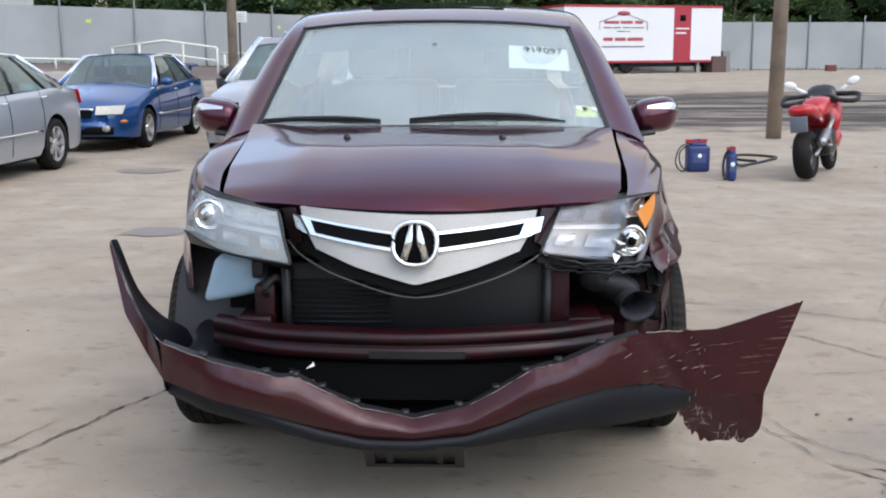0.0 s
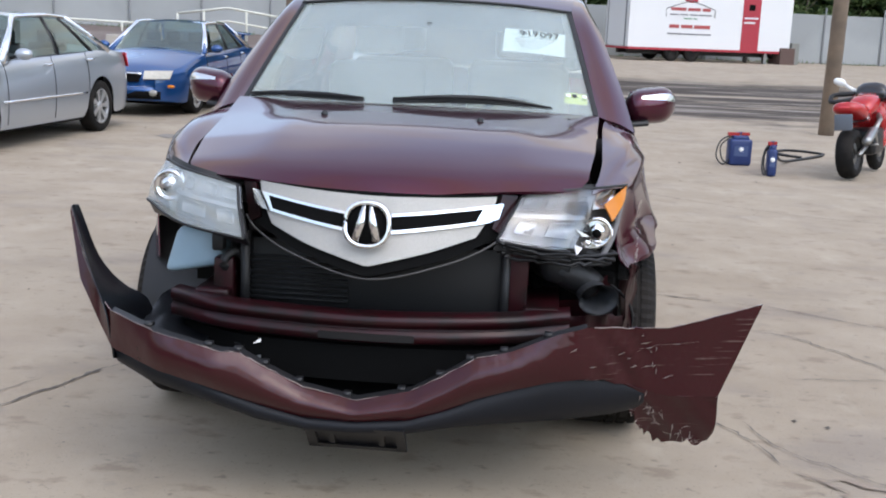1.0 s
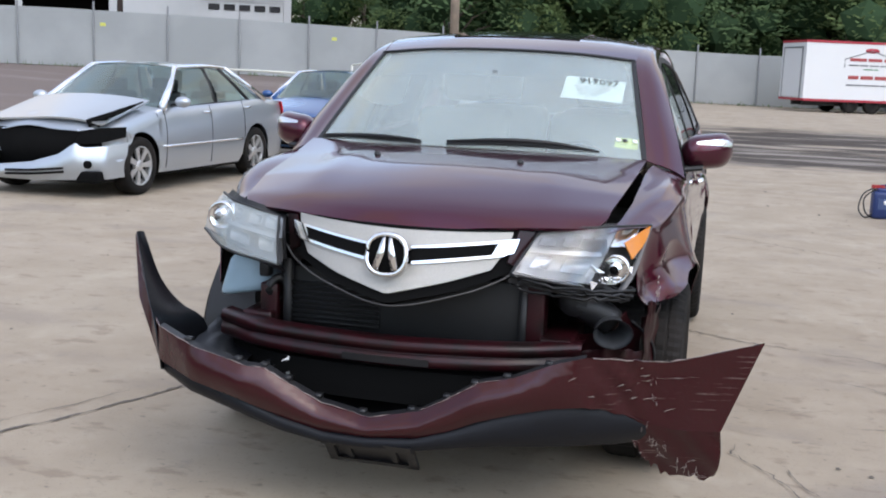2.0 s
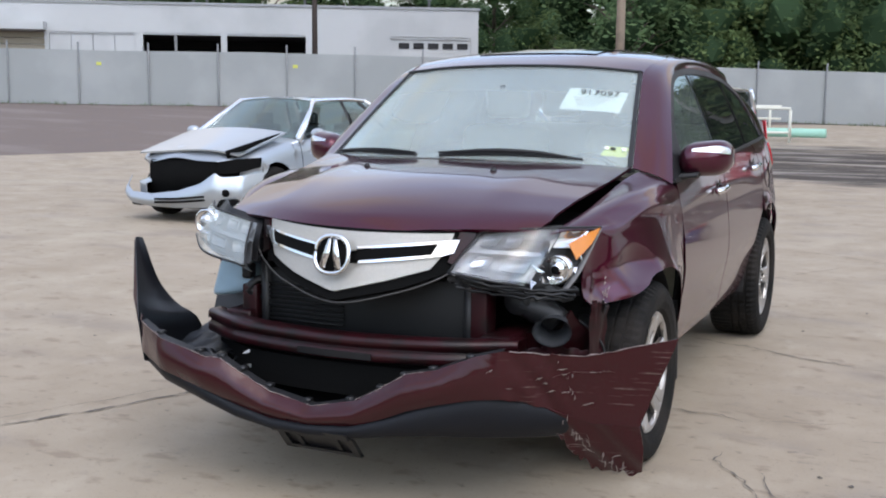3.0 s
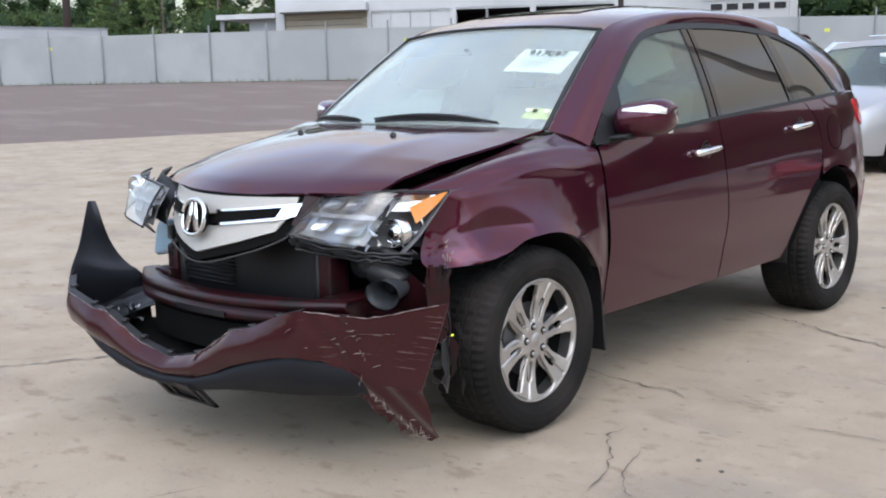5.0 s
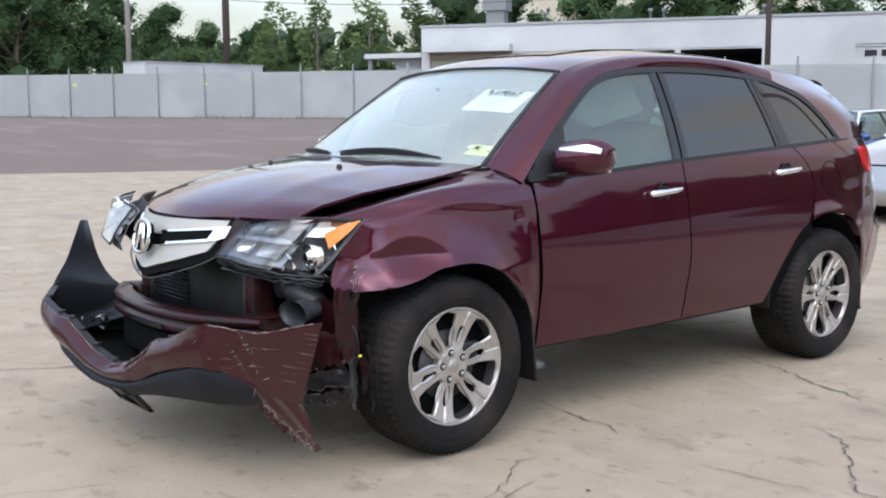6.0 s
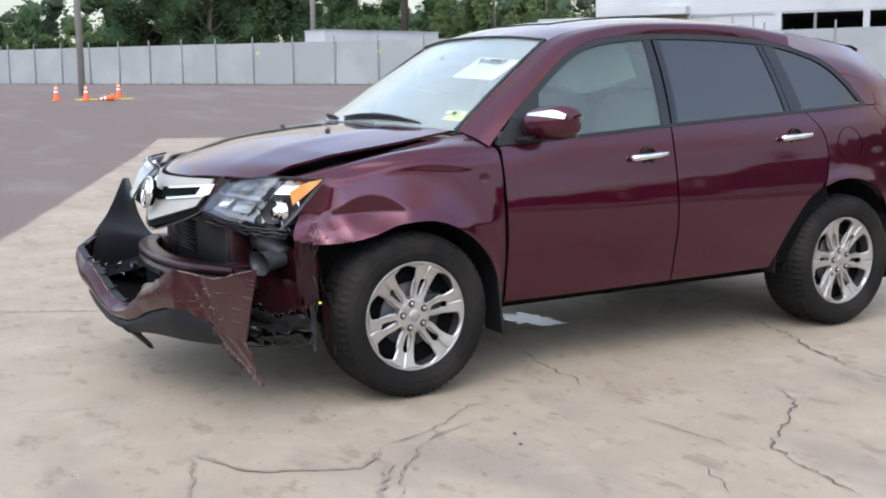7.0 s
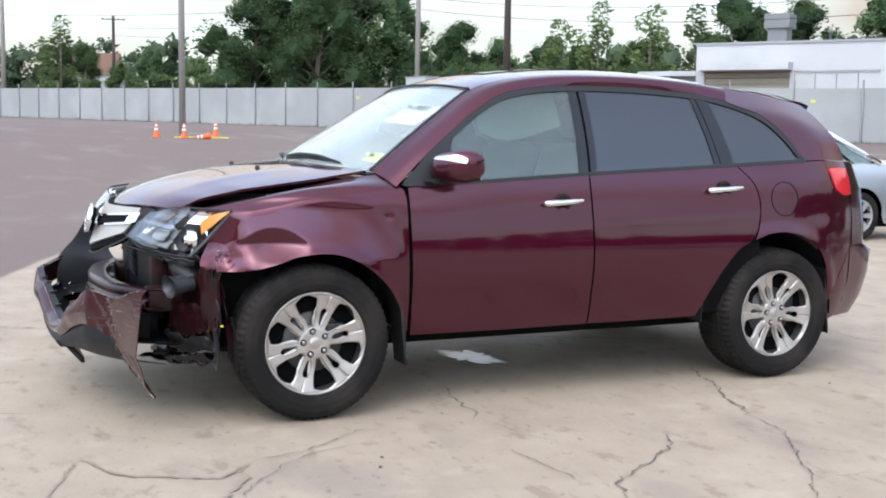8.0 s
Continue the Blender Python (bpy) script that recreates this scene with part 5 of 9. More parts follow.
for k in range(7):
    rnd = random.Random(60 + k)
    c = Vector((0.72 + rnd.uniform(-0.05, 0.06), -0.70 + rnd.uniform(-0.03, 0.05), 0.338 + rnd.uniform(-0.02, 0.02)))
    q = [c + Vector((rnd.uniform(-1, 1), rnd.uniform(-1, 1), rnd.uniform(-0.5, 0.5))) * 0.045 for _ in range(4)]
    part("plastic_shard", fix((q, [(0, 1, 2), (0, 2, 3), (0, 3, 1), (1, 3, 2)])), M_LAMPW if k % 2 else M_DARKGREY, suv, smooth=False)
part("fog_lamp", moved(lathe([(0.0, -0.02), (0.03, -0.018), (0.042, 0.0), (0.03, 0.04), (0.0, 0.05)], 16, "y"), pose(-0.60, -0.88, 0.455, 10, 0, -30) @ Matrix.Diagonal((1.1, 0.5, 0.8, 1))), M_DARKGREY, suv)

# the hanging bumper cover: upper lip, painted skin, grey lip below, plate bracket
COVER_TOP = [(-1.018, -0.795, 0.893), (-0.95, -0.859, 0.742), (-0.871, -0.921, 0.634), (-0.800, -1.000, 0.608), (-0.62, -1.100, 0.580), (-0.42, -1.110, 0.533), (-0.357, -1.10, 0.527), (-0.271, -1.096, 0.476), (-0.159, -1.092, 0.420), (0.005, -1.085, 0.382),
             (0.174, -1.073, 0.420), (0.279, -1.066, 0.479), (0.366, -1.060, 0.533), (0.472, -1.047, 0.557), (0.612, -1.031, 0.616), (0.70, -1.02, 0.641), (0.828, -0.960, 0.633), (0.96, -0.928, 0.632), (1.075, -0.898, 0.660), (1.250, -0.852, 0.707)]
COVER_LOW = [(-1.020, -0.800, 0.872), (-0.952, -0.885, 0.67), (-0.871, -0.940, 0.56), (-0.80, -1.000, 0.488), (-0.62, -1.095, 0.458), (-0.45, -1.105, 0.415), (-0.37, -1.105, 0.388), (-0.271, -1.108, 0.358), (-0.16, -1.112, 0.330), (0.005, -1.118, 0.322),
             (0.174, -1.098, 0.334), (0.279, -1.082, 0.366), (0.368, -1.070, 0.404), (0.472, -1.056, 0.435), (0.60, -1.036, 0.465), (0.705, -1.019, 0.477), (0.80, -0.955, 0.455), (0.90, -0.915, 0.420), (0.98, -0.895, 0.400), (1.135, -0.868, 0.400)]


def densify(pts, k=5):
    p = np.array(pts, float)
    return np.concatenate([p[i] + (p[i + 1] - p[i]) * np.linspace(0, 1, k, endpoint=False)[:, None] for i in range(len(p) - 1)] + [p[-1:]])


def pulled(pts):
    """The right half of the torn cover juts further forward."""
    p = np.array(pts, float)
    k = np.interp(p[:, 0], [-1.02, -0.90, -0.75, -0.50, -0.30, -0.05], [0.25, 0.60, 1.0, 1.0, 0.55, 0.0])
    p[:, 1] -= 0.058 * k
    p[:, 0] += 0.014 * k
    return p


COVER_TOP, COVER_LOW = pulled(COVER_TOP), pulled(COVER_LOW)
ct, cl = densify(COVER_TOP), densify(COVER_LOW)
rows = []
for s in np.linspace(0, 1, 9):
    q = cl + (ct - cl) * s
    bulge = 0.030 * math.sin(math.pi * s) * np.clip((0.75 - np.abs(q[:, 0])) / 0.3, 0, 1)
    q = q + np.stack([0 * bulge, -bulge, 0 * bulge], 1)
    crush = np.clip((q[:, 0] - 0.70) / 0.12, 0, 1) * np.clip((0.94 - q[:, 0]) / 0.12, 0, 1)
    q[:, 1] += 0.012 * crush * np.sin(q[:, 0] * 60 + s * 9)
    q[:, 2] += 0.006 * crush * np.sin(q[:, 0] * 85 + 4 * s)
    rows.append(q)
COVER = np.array(rows)
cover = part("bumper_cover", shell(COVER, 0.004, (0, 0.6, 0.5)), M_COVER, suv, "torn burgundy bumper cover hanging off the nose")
# inner flange along the top edge with its clip tabs
lip = densify(COVER_TOP[3:16])
fl = np.array([lip, lip + np.array((0, 0.035, 0.004))])
part("flange", shell(fl, 0.003, (0, -1, 0.2)), M_BLACK, cover)
for k in range(4, len(lip) - 3, 5):
    p = lip[k]
    part("clip_tab", fix(box(p[0] - 0.012, p[0] + 0.012, p[1] + 0.015, p[1] + 0.045, p[2] - 0.002, p[2] + 0.010)), M_BLACK, cover)
edge_rng = np.random.default_rng(33)
for i0, i1 in ((0, 30), (30, 48), (50, 64), (76, 95)):
    seg = ct[i0:i1] + edge_rng.normal(0, 0.0012, (i1 - i0, 3)) + np.array((0, -0.002, 0.0015))
    part("broken_edge", tube(seg, np.abs(edge_rng.normal(0.0007, 0.0007, i1 - i0)) + 0.0003, 4), M_SCRAPE, cover)
for k in range(6):
    rnd = random.Random(140 + k)
    c = Vector((-0.40 + rnd.uniform(-0.05, 0.09), -1.03 + rnd.uniform(-0.04, 0.04), 0.50 + rnd.uniform(-0.03, 0.03)))
    q = [c + Vector((rnd.uniform(-1, 1), rnd.uniform(-1, 1), rnd.uniform(-1, 1))) * 0.014 for _ in range(4)]
    part("plastic_shard", fix((q, [(0, 1, 2), (0, 2, 3), (0, 3, 1), (1, 3, 2)])), M_LAMPW if k % 2 else M_DARKGREY, cover, smooth=False)
# the flank of the cover folded back behind the right end
wf = [(-0.80, -0.99, 0.45), (-0.825, -0.990, 0.60), (-0.92, -0.895, 0.72), (-1.016, -0.80, 0.89)]
wb = [(-0.79, -0.66, 0.335), (-0.80, -0.677, 0.537), (-0.88, -0.724, 0.612), (-0.95, -0.756, 0.715), (-1.004, -0.778, 0.890)]
wf = [tuple(p) for p in pulled(wf)]
part("cover_flank", shell(coons([wf[0], (-0.80, -0.82, 0.365), wb[0]], [wf[-1], (-1.015, -0.795, 0.892), wb[-1]], wf, wb, 14, 18), 0.004, (0, -0.8, 0.5)), M_DARKGREY, cover, "inside of the folded bumper flank")
# dark sheet added to hide the bright gap below the flank
part("undertray", shell(coons([(-0.79, -0.955, 0.455), (-0.70, -1.00, 0.430), (-0.56, -1.02, 0.425)], [(-0.80, -0.50, 0.55), (-0.70, -0.50, 0.53), (-0.56, -0.55, 0.50)], [(-0.79, -0.955, 0.455), (-0.80, -0.50, 0.55)], [(-0.56, -1.02, 0.425), (-0.56, -0.55, 0.50)], 12, 10) + np.random.default_rng(17).normal(0, 0.004, (10, 12, 3)), 0.004, (0, 0, -1)), M_DARKGREY, cover, "dark filler sheet behind the bumper flank")
# the ripped lower left corner
rip_top = [(0.81, -0.952, 0.454), (0.88, -0.922, 0.430), (0.98, -0.895, 0.403), (1.135, -0.868, 0.402)]
rip_low = [(0.868, -0.872, 0.325), (0.905, -0.825, 0.262), (0.958, -0.786, 0.214), (1.05, -0.784, 0.207), (1.128, -0.790, 0.208)]
g = coons(rip_low, rip_top, [rip_low[0], (0.84, -0.915, 0.39), rip_top[0]], [rip_low[-1], (1.142, -0.836, 0.30), rip_top[-1]], 22, 12)
jag = np.random.default_rng(12)
for j in range(22):
    g[:4, j] += np.array((0, 0.0, jag.uniform(-0.012, 0.014)))[None] * np.linspace(1, 0, 4)[:, None]
g[..., 1] += 0.006 * np.sin(g[..., 0] * 50 + g[..., 2] * 40)
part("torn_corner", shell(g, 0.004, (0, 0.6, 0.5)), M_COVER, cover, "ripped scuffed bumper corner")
# pale scratches where paint is gone
sc = random.Random(21)
for k in range(22):
    if k < 8:
        x0, s0 = sc.choice((0.74, 0.83, 0.86, 0.98)) + sc.gauss(0, 0.022), sc.choice((0.35, 0.6, 0.9)) + sc.gauss(0, 0.03)
        i = int(abs(COVER[4, :, 0] - x0).argmin())
        p, L, a = COVER[min(8, int(s0 * 8)), i], sc.uniform(0.006, 0.05), sc.gauss(0.3, 0.3)
    else:
        p, L, a = g[min(11, int(sc.expovariate(0.25))), min(20, int(sc.expovariate(0.22)))], sc.uniform(0.004, 0.03), sc.uniform(-1.2, 0.6)
    bend = sc.uniform(-0.2, 0.2)
    pts = [np.array(p) + np.array((math.cos(a) * L * t, 0.22 * math.cos(a) * L * t - 0.004, math.sin(a) * L * t + bend * L * (t * t - 0.12))) for t in (-0.5, -0.15, 0.2, 0.5)]
    part("scratch", tube(pts, [0.0002, sc.uniform(0.0004, 0.0015), sc.uniform(0.0003, 0.0012), 0.0002], 4), M_SCRAPE, cover)
fold_line = curve([(0.86, -0.955, 0.560), (0.93, -0.937, 0.578), (0.99, -0.922, 0.580), (1.05, -0.907, 0.588)], 16)
part("fold_ridge", tube(fold_line + np.random.default_rng(6).normal(0, 0.002, fold_line.shape), [0.0002 + 0.0010 * (i % 7 == 3) for i in range(16)], 5), M_SCRAPE, cover)
fold = curve([(0.895, -0.93, 0.600), (0.915, -0.925, 0.55), (0.905, -0.91, 0.46), (0.900, -0.895, 0.40), (0.935, -0.87, 0.33), (1.00, -0.83, 0.26), (1.09, -0.80, 0.21)], 60)
skin_points = np.concatenate([COVER[:, 75:].reshape(-1, 3), g.reshape(-1, 3)])
for k in range(34):
    c = fold[int(59 * sc.random() ** 0.9)] + np.array((sc.gauss(0, 0.011), 0, sc.gauss(0, 0.012)))
    p = skin_points[np.linalg.norm((skin_points - c)[:, [0, 2]], axis=1).argmin()]
    L, a = sc.uniform(0.010, 0.055), sc.choice((1.45, 1.6, 1.8, 0.2)) + sc.gauss(0, 0.22)
    pts = [np.array((c[0] + math.cos(a) * L * t, p[1] - 0.006 + 0.25 * math.cos(a) * L * t, c[2] + math.sin(a) * L * t + sc.gauss(0, 0.0015))) for t in (-0.5, -0.2, 0.1, 0.5)]
    part("scratch", tube(pts, [0.0002, sc.uniform(0.0004, 0.0016), sc.uniform(0.0003, 0.0012), 0.0002], 4), M_SCRAPE, cover)
VAL_LOW = [(-0.80, -0.955, 0.430), (-0.67, -1.015, 0.395), (-0.434, -1.08, 0.352), (-0.30, -1.10, 0.315), (-0.143, -1.112, 0.288), (0.0, -1.115, 0.283), (0.157, -1.098, 0.288), (0.30, -1.070, 0.308), (0.422, -1.040, 0.318), (0.635, -0.985, 0.328), (0.80, -0.915, 0.336), (0.90, -0.860, 0.345)]
VAL_TOP = [(-0.80, -0.965, 0.487), (-0.67, -1.030, 0.470), (-0.434, -1.096, 0.412), (-0.30, -1.104, 0.368), (-0.143, -1.110, 0.330), (0.0, -1.116, 0.324), (0.157, -1.098, 0.334), (0.30, -1.078, 0.376), (0.422, -1.060, 0.422), (0.635, -1.030, 0.470), (0.80, -0.962, 0.455), (0.90, -0.920, 0.425)]
vt, vl = densify(pulled(VAL_TOP), 4), densify(pulled(VAL_LOW), 4)
val = np.array([vl + np.array((0, 0.16, -0.035)), vl + np.array((0, 0.03, -0.012)), vl, vl + (vt - vl) * 0.4 + (0, -0.012, 0), vl + (vt - vl) * 0.8 + (0, -0.006, 0), vt + (0, 0.012, 0)])
part("lower_lip", shell(val, 0.004, (0, 0.6, 0.5)), M_LIP, cover, "black plastic lower bumper lip")
def lean_back(data):
    """The bracket is bent back under the lip."""
    return [(x, y + 0.85 * (0.285 - z) + 0.012, z + 0.012) for x, y, z in data[0]], data[1]


part("plate_bracket", fix(lean_back(join(box(-0.158, 0.158, -1.128, -1.100, 0.262, 0.290), box(-0.158, 0.158, -1.105, -1.085, 0.175, 0.190), box(-0.158, -0.128, -1.105, -1.085, 0.175, 0.275), box(0.128, 0.158, -1.105, -1.085, 0.175, 0.275), box(-0.09, -0.07, -1.10, -1.085, 0.185, 0.27), box(0.07, 0.09, -1.10, -1.085, 0.185, 0.27), box(-0.07, 0.07, -1.098, -1.085, 0.235, 0.265), box(-0.13, 0.13, -1.088, -1.075, 0.185, 0.27)))), M_BLACK, cover, "black licence plate bracket", smooth=False)

# ---- wheels, mirrors, handles, lamps, cabin ----
def build_wheel(s, at, tilt):
    """One wheel; s: 1 faces +x, -1 faces -x."""
    w = part("wheel_rim", lathe([(0.233, 0.080), (0.236, 0.094), (0.245, 0.100), (0.250, 0.092), (0.247, 0.078)], 56), M_RIM, suv, "six-spoke alloy rim")
    # barrel in a darker copy of the rim metal: shade behind the spokes
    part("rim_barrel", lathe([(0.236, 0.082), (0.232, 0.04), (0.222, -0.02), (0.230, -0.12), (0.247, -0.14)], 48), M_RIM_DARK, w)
    segs, V, F = 132, [], []
    prof = [(0.248, 0.094), (0.262, 0.113), (0.290, 0.124), (0.322, 0.124), (0.346, 0.116), (0.361, 0.103), (0.370, 0.088), (0.373, 0.066), (0.366, 0.063), (0.366, 0.053), (0.374, 0.050), (0.375, 0.022), (0.367, 0.019), (0.367, 0.009), (0.375, 0.006),
            (0.375, -0.022), (0.367, -0.025), (0.367, -0.035), (0.374, -0.038), (0.374, -0.10), (0.373, -0.132), (0.368, -0.152), (0.350, -0.168), (0.30, -0.172), (0.248, -0.14)]
    k = len(prof)
    for i in range(segs):
        a = 2 * math.pi * i / segs
        cut = 0.0065 if i % 2 else 0.0
        for n_, (r, h) in enumerate(prof):
            rr = r - (cut if n_ in (5, 6, 7, 18, 19, 20, 21) or n_ in (10, 11, 14, 15) and i % 4 == 1 else 0)
            V.append((h, rr * math.cos(a), rr * math.sin(a)))
    for i in range(segs):
        j = (i + 1) % segs
        for a in range(k - 1):
            F.append((i * k + a, i * k + a + 1, j * k + a + 1, j * k + a))
    part("tyre", (V, F), M_TYRE, w, "black all-season tyre", smooth=False)
    rs = [0.055, 0.078, 0.086, 0.094, 0.106, 0.125, 0.145, 0.158, 0.166, 0.171, 0.190, 0.206, 0.219, 0.236]
    half = [0.031, 0.030, 0.030, 0.031, 0.0325, 0.035, 0.038, 0.041, 0.043, 0.0445, 0.049, 0.053, 0.060, 0.104]
    slot = [0.0, 0.0, 0.0, 0.0100, 0.0135, 0.0150, 0.0160, 0.0150, 0.0110, 0.0, 0.0, 0.0, 0.0, 0.0]
    face = [0.080, 0.079, 0.078, 0.077, 0.076, 0.077, 0.080, 0.082, 0.083, 0.084, 0.088, 0.092, 0.095, 0.098]
    for q in range(6):
        ang = 2 * math.pi * q / 6 + radians(tilt)
        rot = Matrix.Rotation(ang, 4, "X")
        pieces = []
        for side in (1, -1):
            rows = []
            for t in (0, 0.12, 0.88, 1):
                rows.append([(x - (0.006 if t in (0, 1) else 0), side * (sl + (hf - sl) * t), math.sqrt(max(r * r - (side * (sl + (hf - sl) * t)) ** 2, 0.0004))) for r, hf, sl, x in zip(rs, half, slot, face)])
            pieces.append(shell(np.array(rows), 0.03, (-1, 0, 0.14)))
        part("spoke", moved(join(*pieces), rot), M_RIM, w, smooth=False)
    # black disc stands in for the shade deep in the wheel
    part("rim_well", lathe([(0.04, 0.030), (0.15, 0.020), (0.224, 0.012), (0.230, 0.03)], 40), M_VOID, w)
    part("brake_disc", lathe([(0.05, 0.036), (0.145, 0.036), (0.148, 0.03)], 40), M_RIM_DARK, w)
    part("caliper", block(0.036, 0.062, 0.06, 0.15, -0.02, 0.09, 0.012), M_DARKGREY, w)
    part("hub", lathe([(0.0, 0.080), (0.026, 0.080), (0.030, 0.0775), (0.036, 0.0785), (0.074, 0.0795), (0.080, 0.074), (0.082, 0.04)], 36), M_RIM, w)
    part("hub_cap", lathe([(0.0, 0.0835), (0.022, 0.0830), (0.026, 0.080)], 24), M_RIM, w)
    for q in range(5):
        a = 2 * math.pi * (q + 0.43) / 5
        c = Matrix.Translation((0, 0.0575 * math.cos(a), 0.0575 * math.sin(a)))
        # flat black discs drawn as the shade of the nut pockets
        part("nut_seat", moved(lathe([(0.0, 0.0805), (0.0150, 0.0812), (0.0160, 0.0795)], 14), c), M_VOID, w)
        part("lug_nut", moved(lathe([(0.0, 0.094), (0.007, 0.093), (0.0105, 0.089), (0.011, 0.080)], 6), c), M_STEEL, w)
    w.matrix_local = Matrix.Translation(at) @ (Matrix.Identity(4) if s > 0 else Matrix.Rotation(math.pi, 4, "Z"))
    return w


for y, tilt in ((-0.012, 43), (2.732, 24)):
    for s in (1, -1):
        build_wheel(s, (s * 0.860, y, 0.372), tilt)


def door_mirror(s):
    def skin(u, a, off=0.0):
        """Mirror shell: u from the door outwards, a round it from the front face over the top."""
        end = abs(u - 0.5) * 2
        hgt = 0.081 * (1 - 0.55 * end**4.5) * (0.96 + 0.06 * u) + off
        dep = 0.105 * (1 - 0.62 * end**3.5) + off
        yc, zc = 0.655 + 0.082 * u, 1.200 + 0.020 * u
        ca, sa = math.cos(a), math.sin(a)
        yy = yc - dep * ca if ca > 0 else yc + 0.045 * min(1, -ca * 1.6)
        return (s * (0.885 + 0.222 * u), yy, zc + hgt * math.copysign(abs(sa) ** 0.66, sa))

    n, m = 17, 26
    V = [skin(u, a) for u in np.linspace(0, 1, n) for a in np.linspace(0, 2 * math.pi, m, endpoint=False)]
    F = [(i * m + k, i * m + (k + 1) % m, (i + 1) * m + (k + 1) % m, (i + 1) * m + k) for i in range(n - 1) for k in range(m)] + [tuple(range(m)), tuple(range((n - 1) * m, n * m))]
    mir = part("door_mirror", fix((V, F)), M_PAINT, suv, "burgundy door mirror with clear turn signal")
    P = np.array([[skin(u, lo + (hi - lo) * t, 0.0025) for u, lo, hi in zip(np.linspace(0.30, 0.985, 14), np.linspace(0.34, 0.10, 14), np.linspace(0.52, 0.62, 14))] for t in np.linspace(0, 1, 5)])
    part("turn_signal", shell(P, 0.006, (s * 0.99, 0.72, 1.20)), M_LAMP, mir)
    part("mirror_glass", shell(np.array([[(s * x, 0.702 + 0.37 * (x - 0.885), z) for x in np.linspace(0.905, 1.085, 6)] for z in np.linspace(1.145, 1.27, 5)]), 0.004, (s, 0, 1.2)), M_CHROME, mir)
    foot = np.array([[(s * x, 0.575 + 0.20 * (x - 0.86) + dy, z + 0.12 * (x - 0.86)) for x in np.linspace(0.862, 0.985, 6)] for dy, z in ((0.03, 1.112), (-0.035, 1.116), (-0.045, 1.130), (0.03, 1.142))])
    part("mirror_arm", shell(foot, 0.01, (s * 0.9, 0.6, 1.12)), M_BLACK, mir)


door_mirror(1)
door_mirror(-1)


def handle(y, z, s):
    x = float(side_x(y, z)) + 0.003
    cup = moved(lathe([(0.0, 0.0005), (0.025, 0.0015), (0.046, 0.003), (0.050, 0.001)], 20), pose(s * x, y, z - 0.004) if s > 0 else pose(s * x, y, z - 0.004, 0, 0, 180))
    h = part("handle_cup", cup, M_CUP, suv)
    bar = curve([(s * (x + 0.006), y - 0.115, z - 0.008), (s * (x + 0.026), y - 0.09, z - 0.005), (s * (x + 0.032), y, z), (s * (x + 0.026), y + 0.09, z + 0.006), (s * (x + 0.006), y + 0.118, z + 0.008)], 20)
    part("handle", tube(bar, [0.010] + [0.017] * 6 + [0.015] * 8 + [0.012] * 4 + [0.008], 10), M_CHROME, h, "chrome door handle")


for s in (1, -1):
    handle(1.315, 1.028, s)
    handle(2.345, 1.088, s)
# fuel door outline and tail lamp, on the body's left
ring = [(float(side_x(2.76 + 0.095 * math.cos(a), 1.03 + 0.095 * math.sin(a))) + 0.001, 2.76 + 0.095 * math.cos(a), 1.03 + 0.095 * math.sin(a)) for a in np.linspace(0, 2 * math.pi, 36)]
part("fuel_door_gap", tube(ring, 0.0022, 5, False), M_VOID, suv)
tl = side_patch([(3.205, 1.075), (3.29, 1.045), (3.372, 1.05)], [(3.15, 1.20), (3.24, 1.205), (3.345, 1.20)], [(3.205, 1.075), (3.17, 1.14), (3.15, 1.20)], [(3.372, 1.05), (3.37, 1.13), (3.345, 1.20)], 12, 8, 0.010)
both("tail_lamp", tl, M_RED, 0.012, "red tail lamp")
for s in (1, -1):
    q = np.array([[(s * 0.865, 3.392, 1.05), (s * 0.70, 3.60, 1.05)], [(s * 0.83, 3.375, 1.20), (s * 0.68, 3.57, 1.20)]])
    part("tail_lamp_rear", shell(coons(*[list(map(tuple, e)) for e in (q[0], q[1], q[:, 0], q[:, 1])], 6, 4), 0.012, (0, 2, 1)), M_RED, suv)

# cabin seen through the glass
part("cabin_floor", block(-0.80, 0.80, 0.45, 3.2, 0.37, 0.50, 0.02), M_BEIGE, suv)
part("headliner", shell(np.array([[(x, y, float(rz(y)) - 0.045 - 0.05 * (abs(x) / 0.6) ** 2.6) for x in np.linspace(-0.6, 0.6, 13)] for y in np.linspace(0.97, 3.1, 14)]), 0.006, (0, 2, 2.5)), M_LINER, suv)
part("firewall", block(-0.74, 0.74, 0.34, 0.40, 0.40, 1.12, 0.01), M_VOID, suv)
dash = np.array([curve([(-0.74, 0.36 + a, z), (0, 0.22 + a, z + 0.02), (0.74, 0.36 + a, z)], 20) for a, z in ((0.0, 1.135), (0.16, 1.145), (0.34, 1.130), (0.42, 1.09), (0.44, 0.95), (0.38, 0.70))])
part("dashboard", shell(dash, 0.02, (0, 0.5, 0.6)), material("tan_dashboard", (0.32, 0.28, 0.23), 0.6, vary=0.1, scale=20), suv)
part("instrument_hood", moved(lathe([(0.16, -0.02), (0.17, 0.0), (0.15, 0.16)], 24, "y"), pose(0.38, 0.62, 1.06) @ Matrix.Diagonal((1.1, 1, 0.62, 1))), material("dark_tan_hood", (0.18, 0.16, 0.14), 0.7), suv)
wheel_ring = [(0.185 * math.cos(a), 0, 0.185 * math.sin(a)) for a in np.linspace(0, 2 * math.pi, 30)]
part("steering_wheel", moved(tube(wheel_ring, 0.016, 8, False), pose(0.38, 0.80, 1.03, -24, 0, 0)), M_DARKGREY, suv)
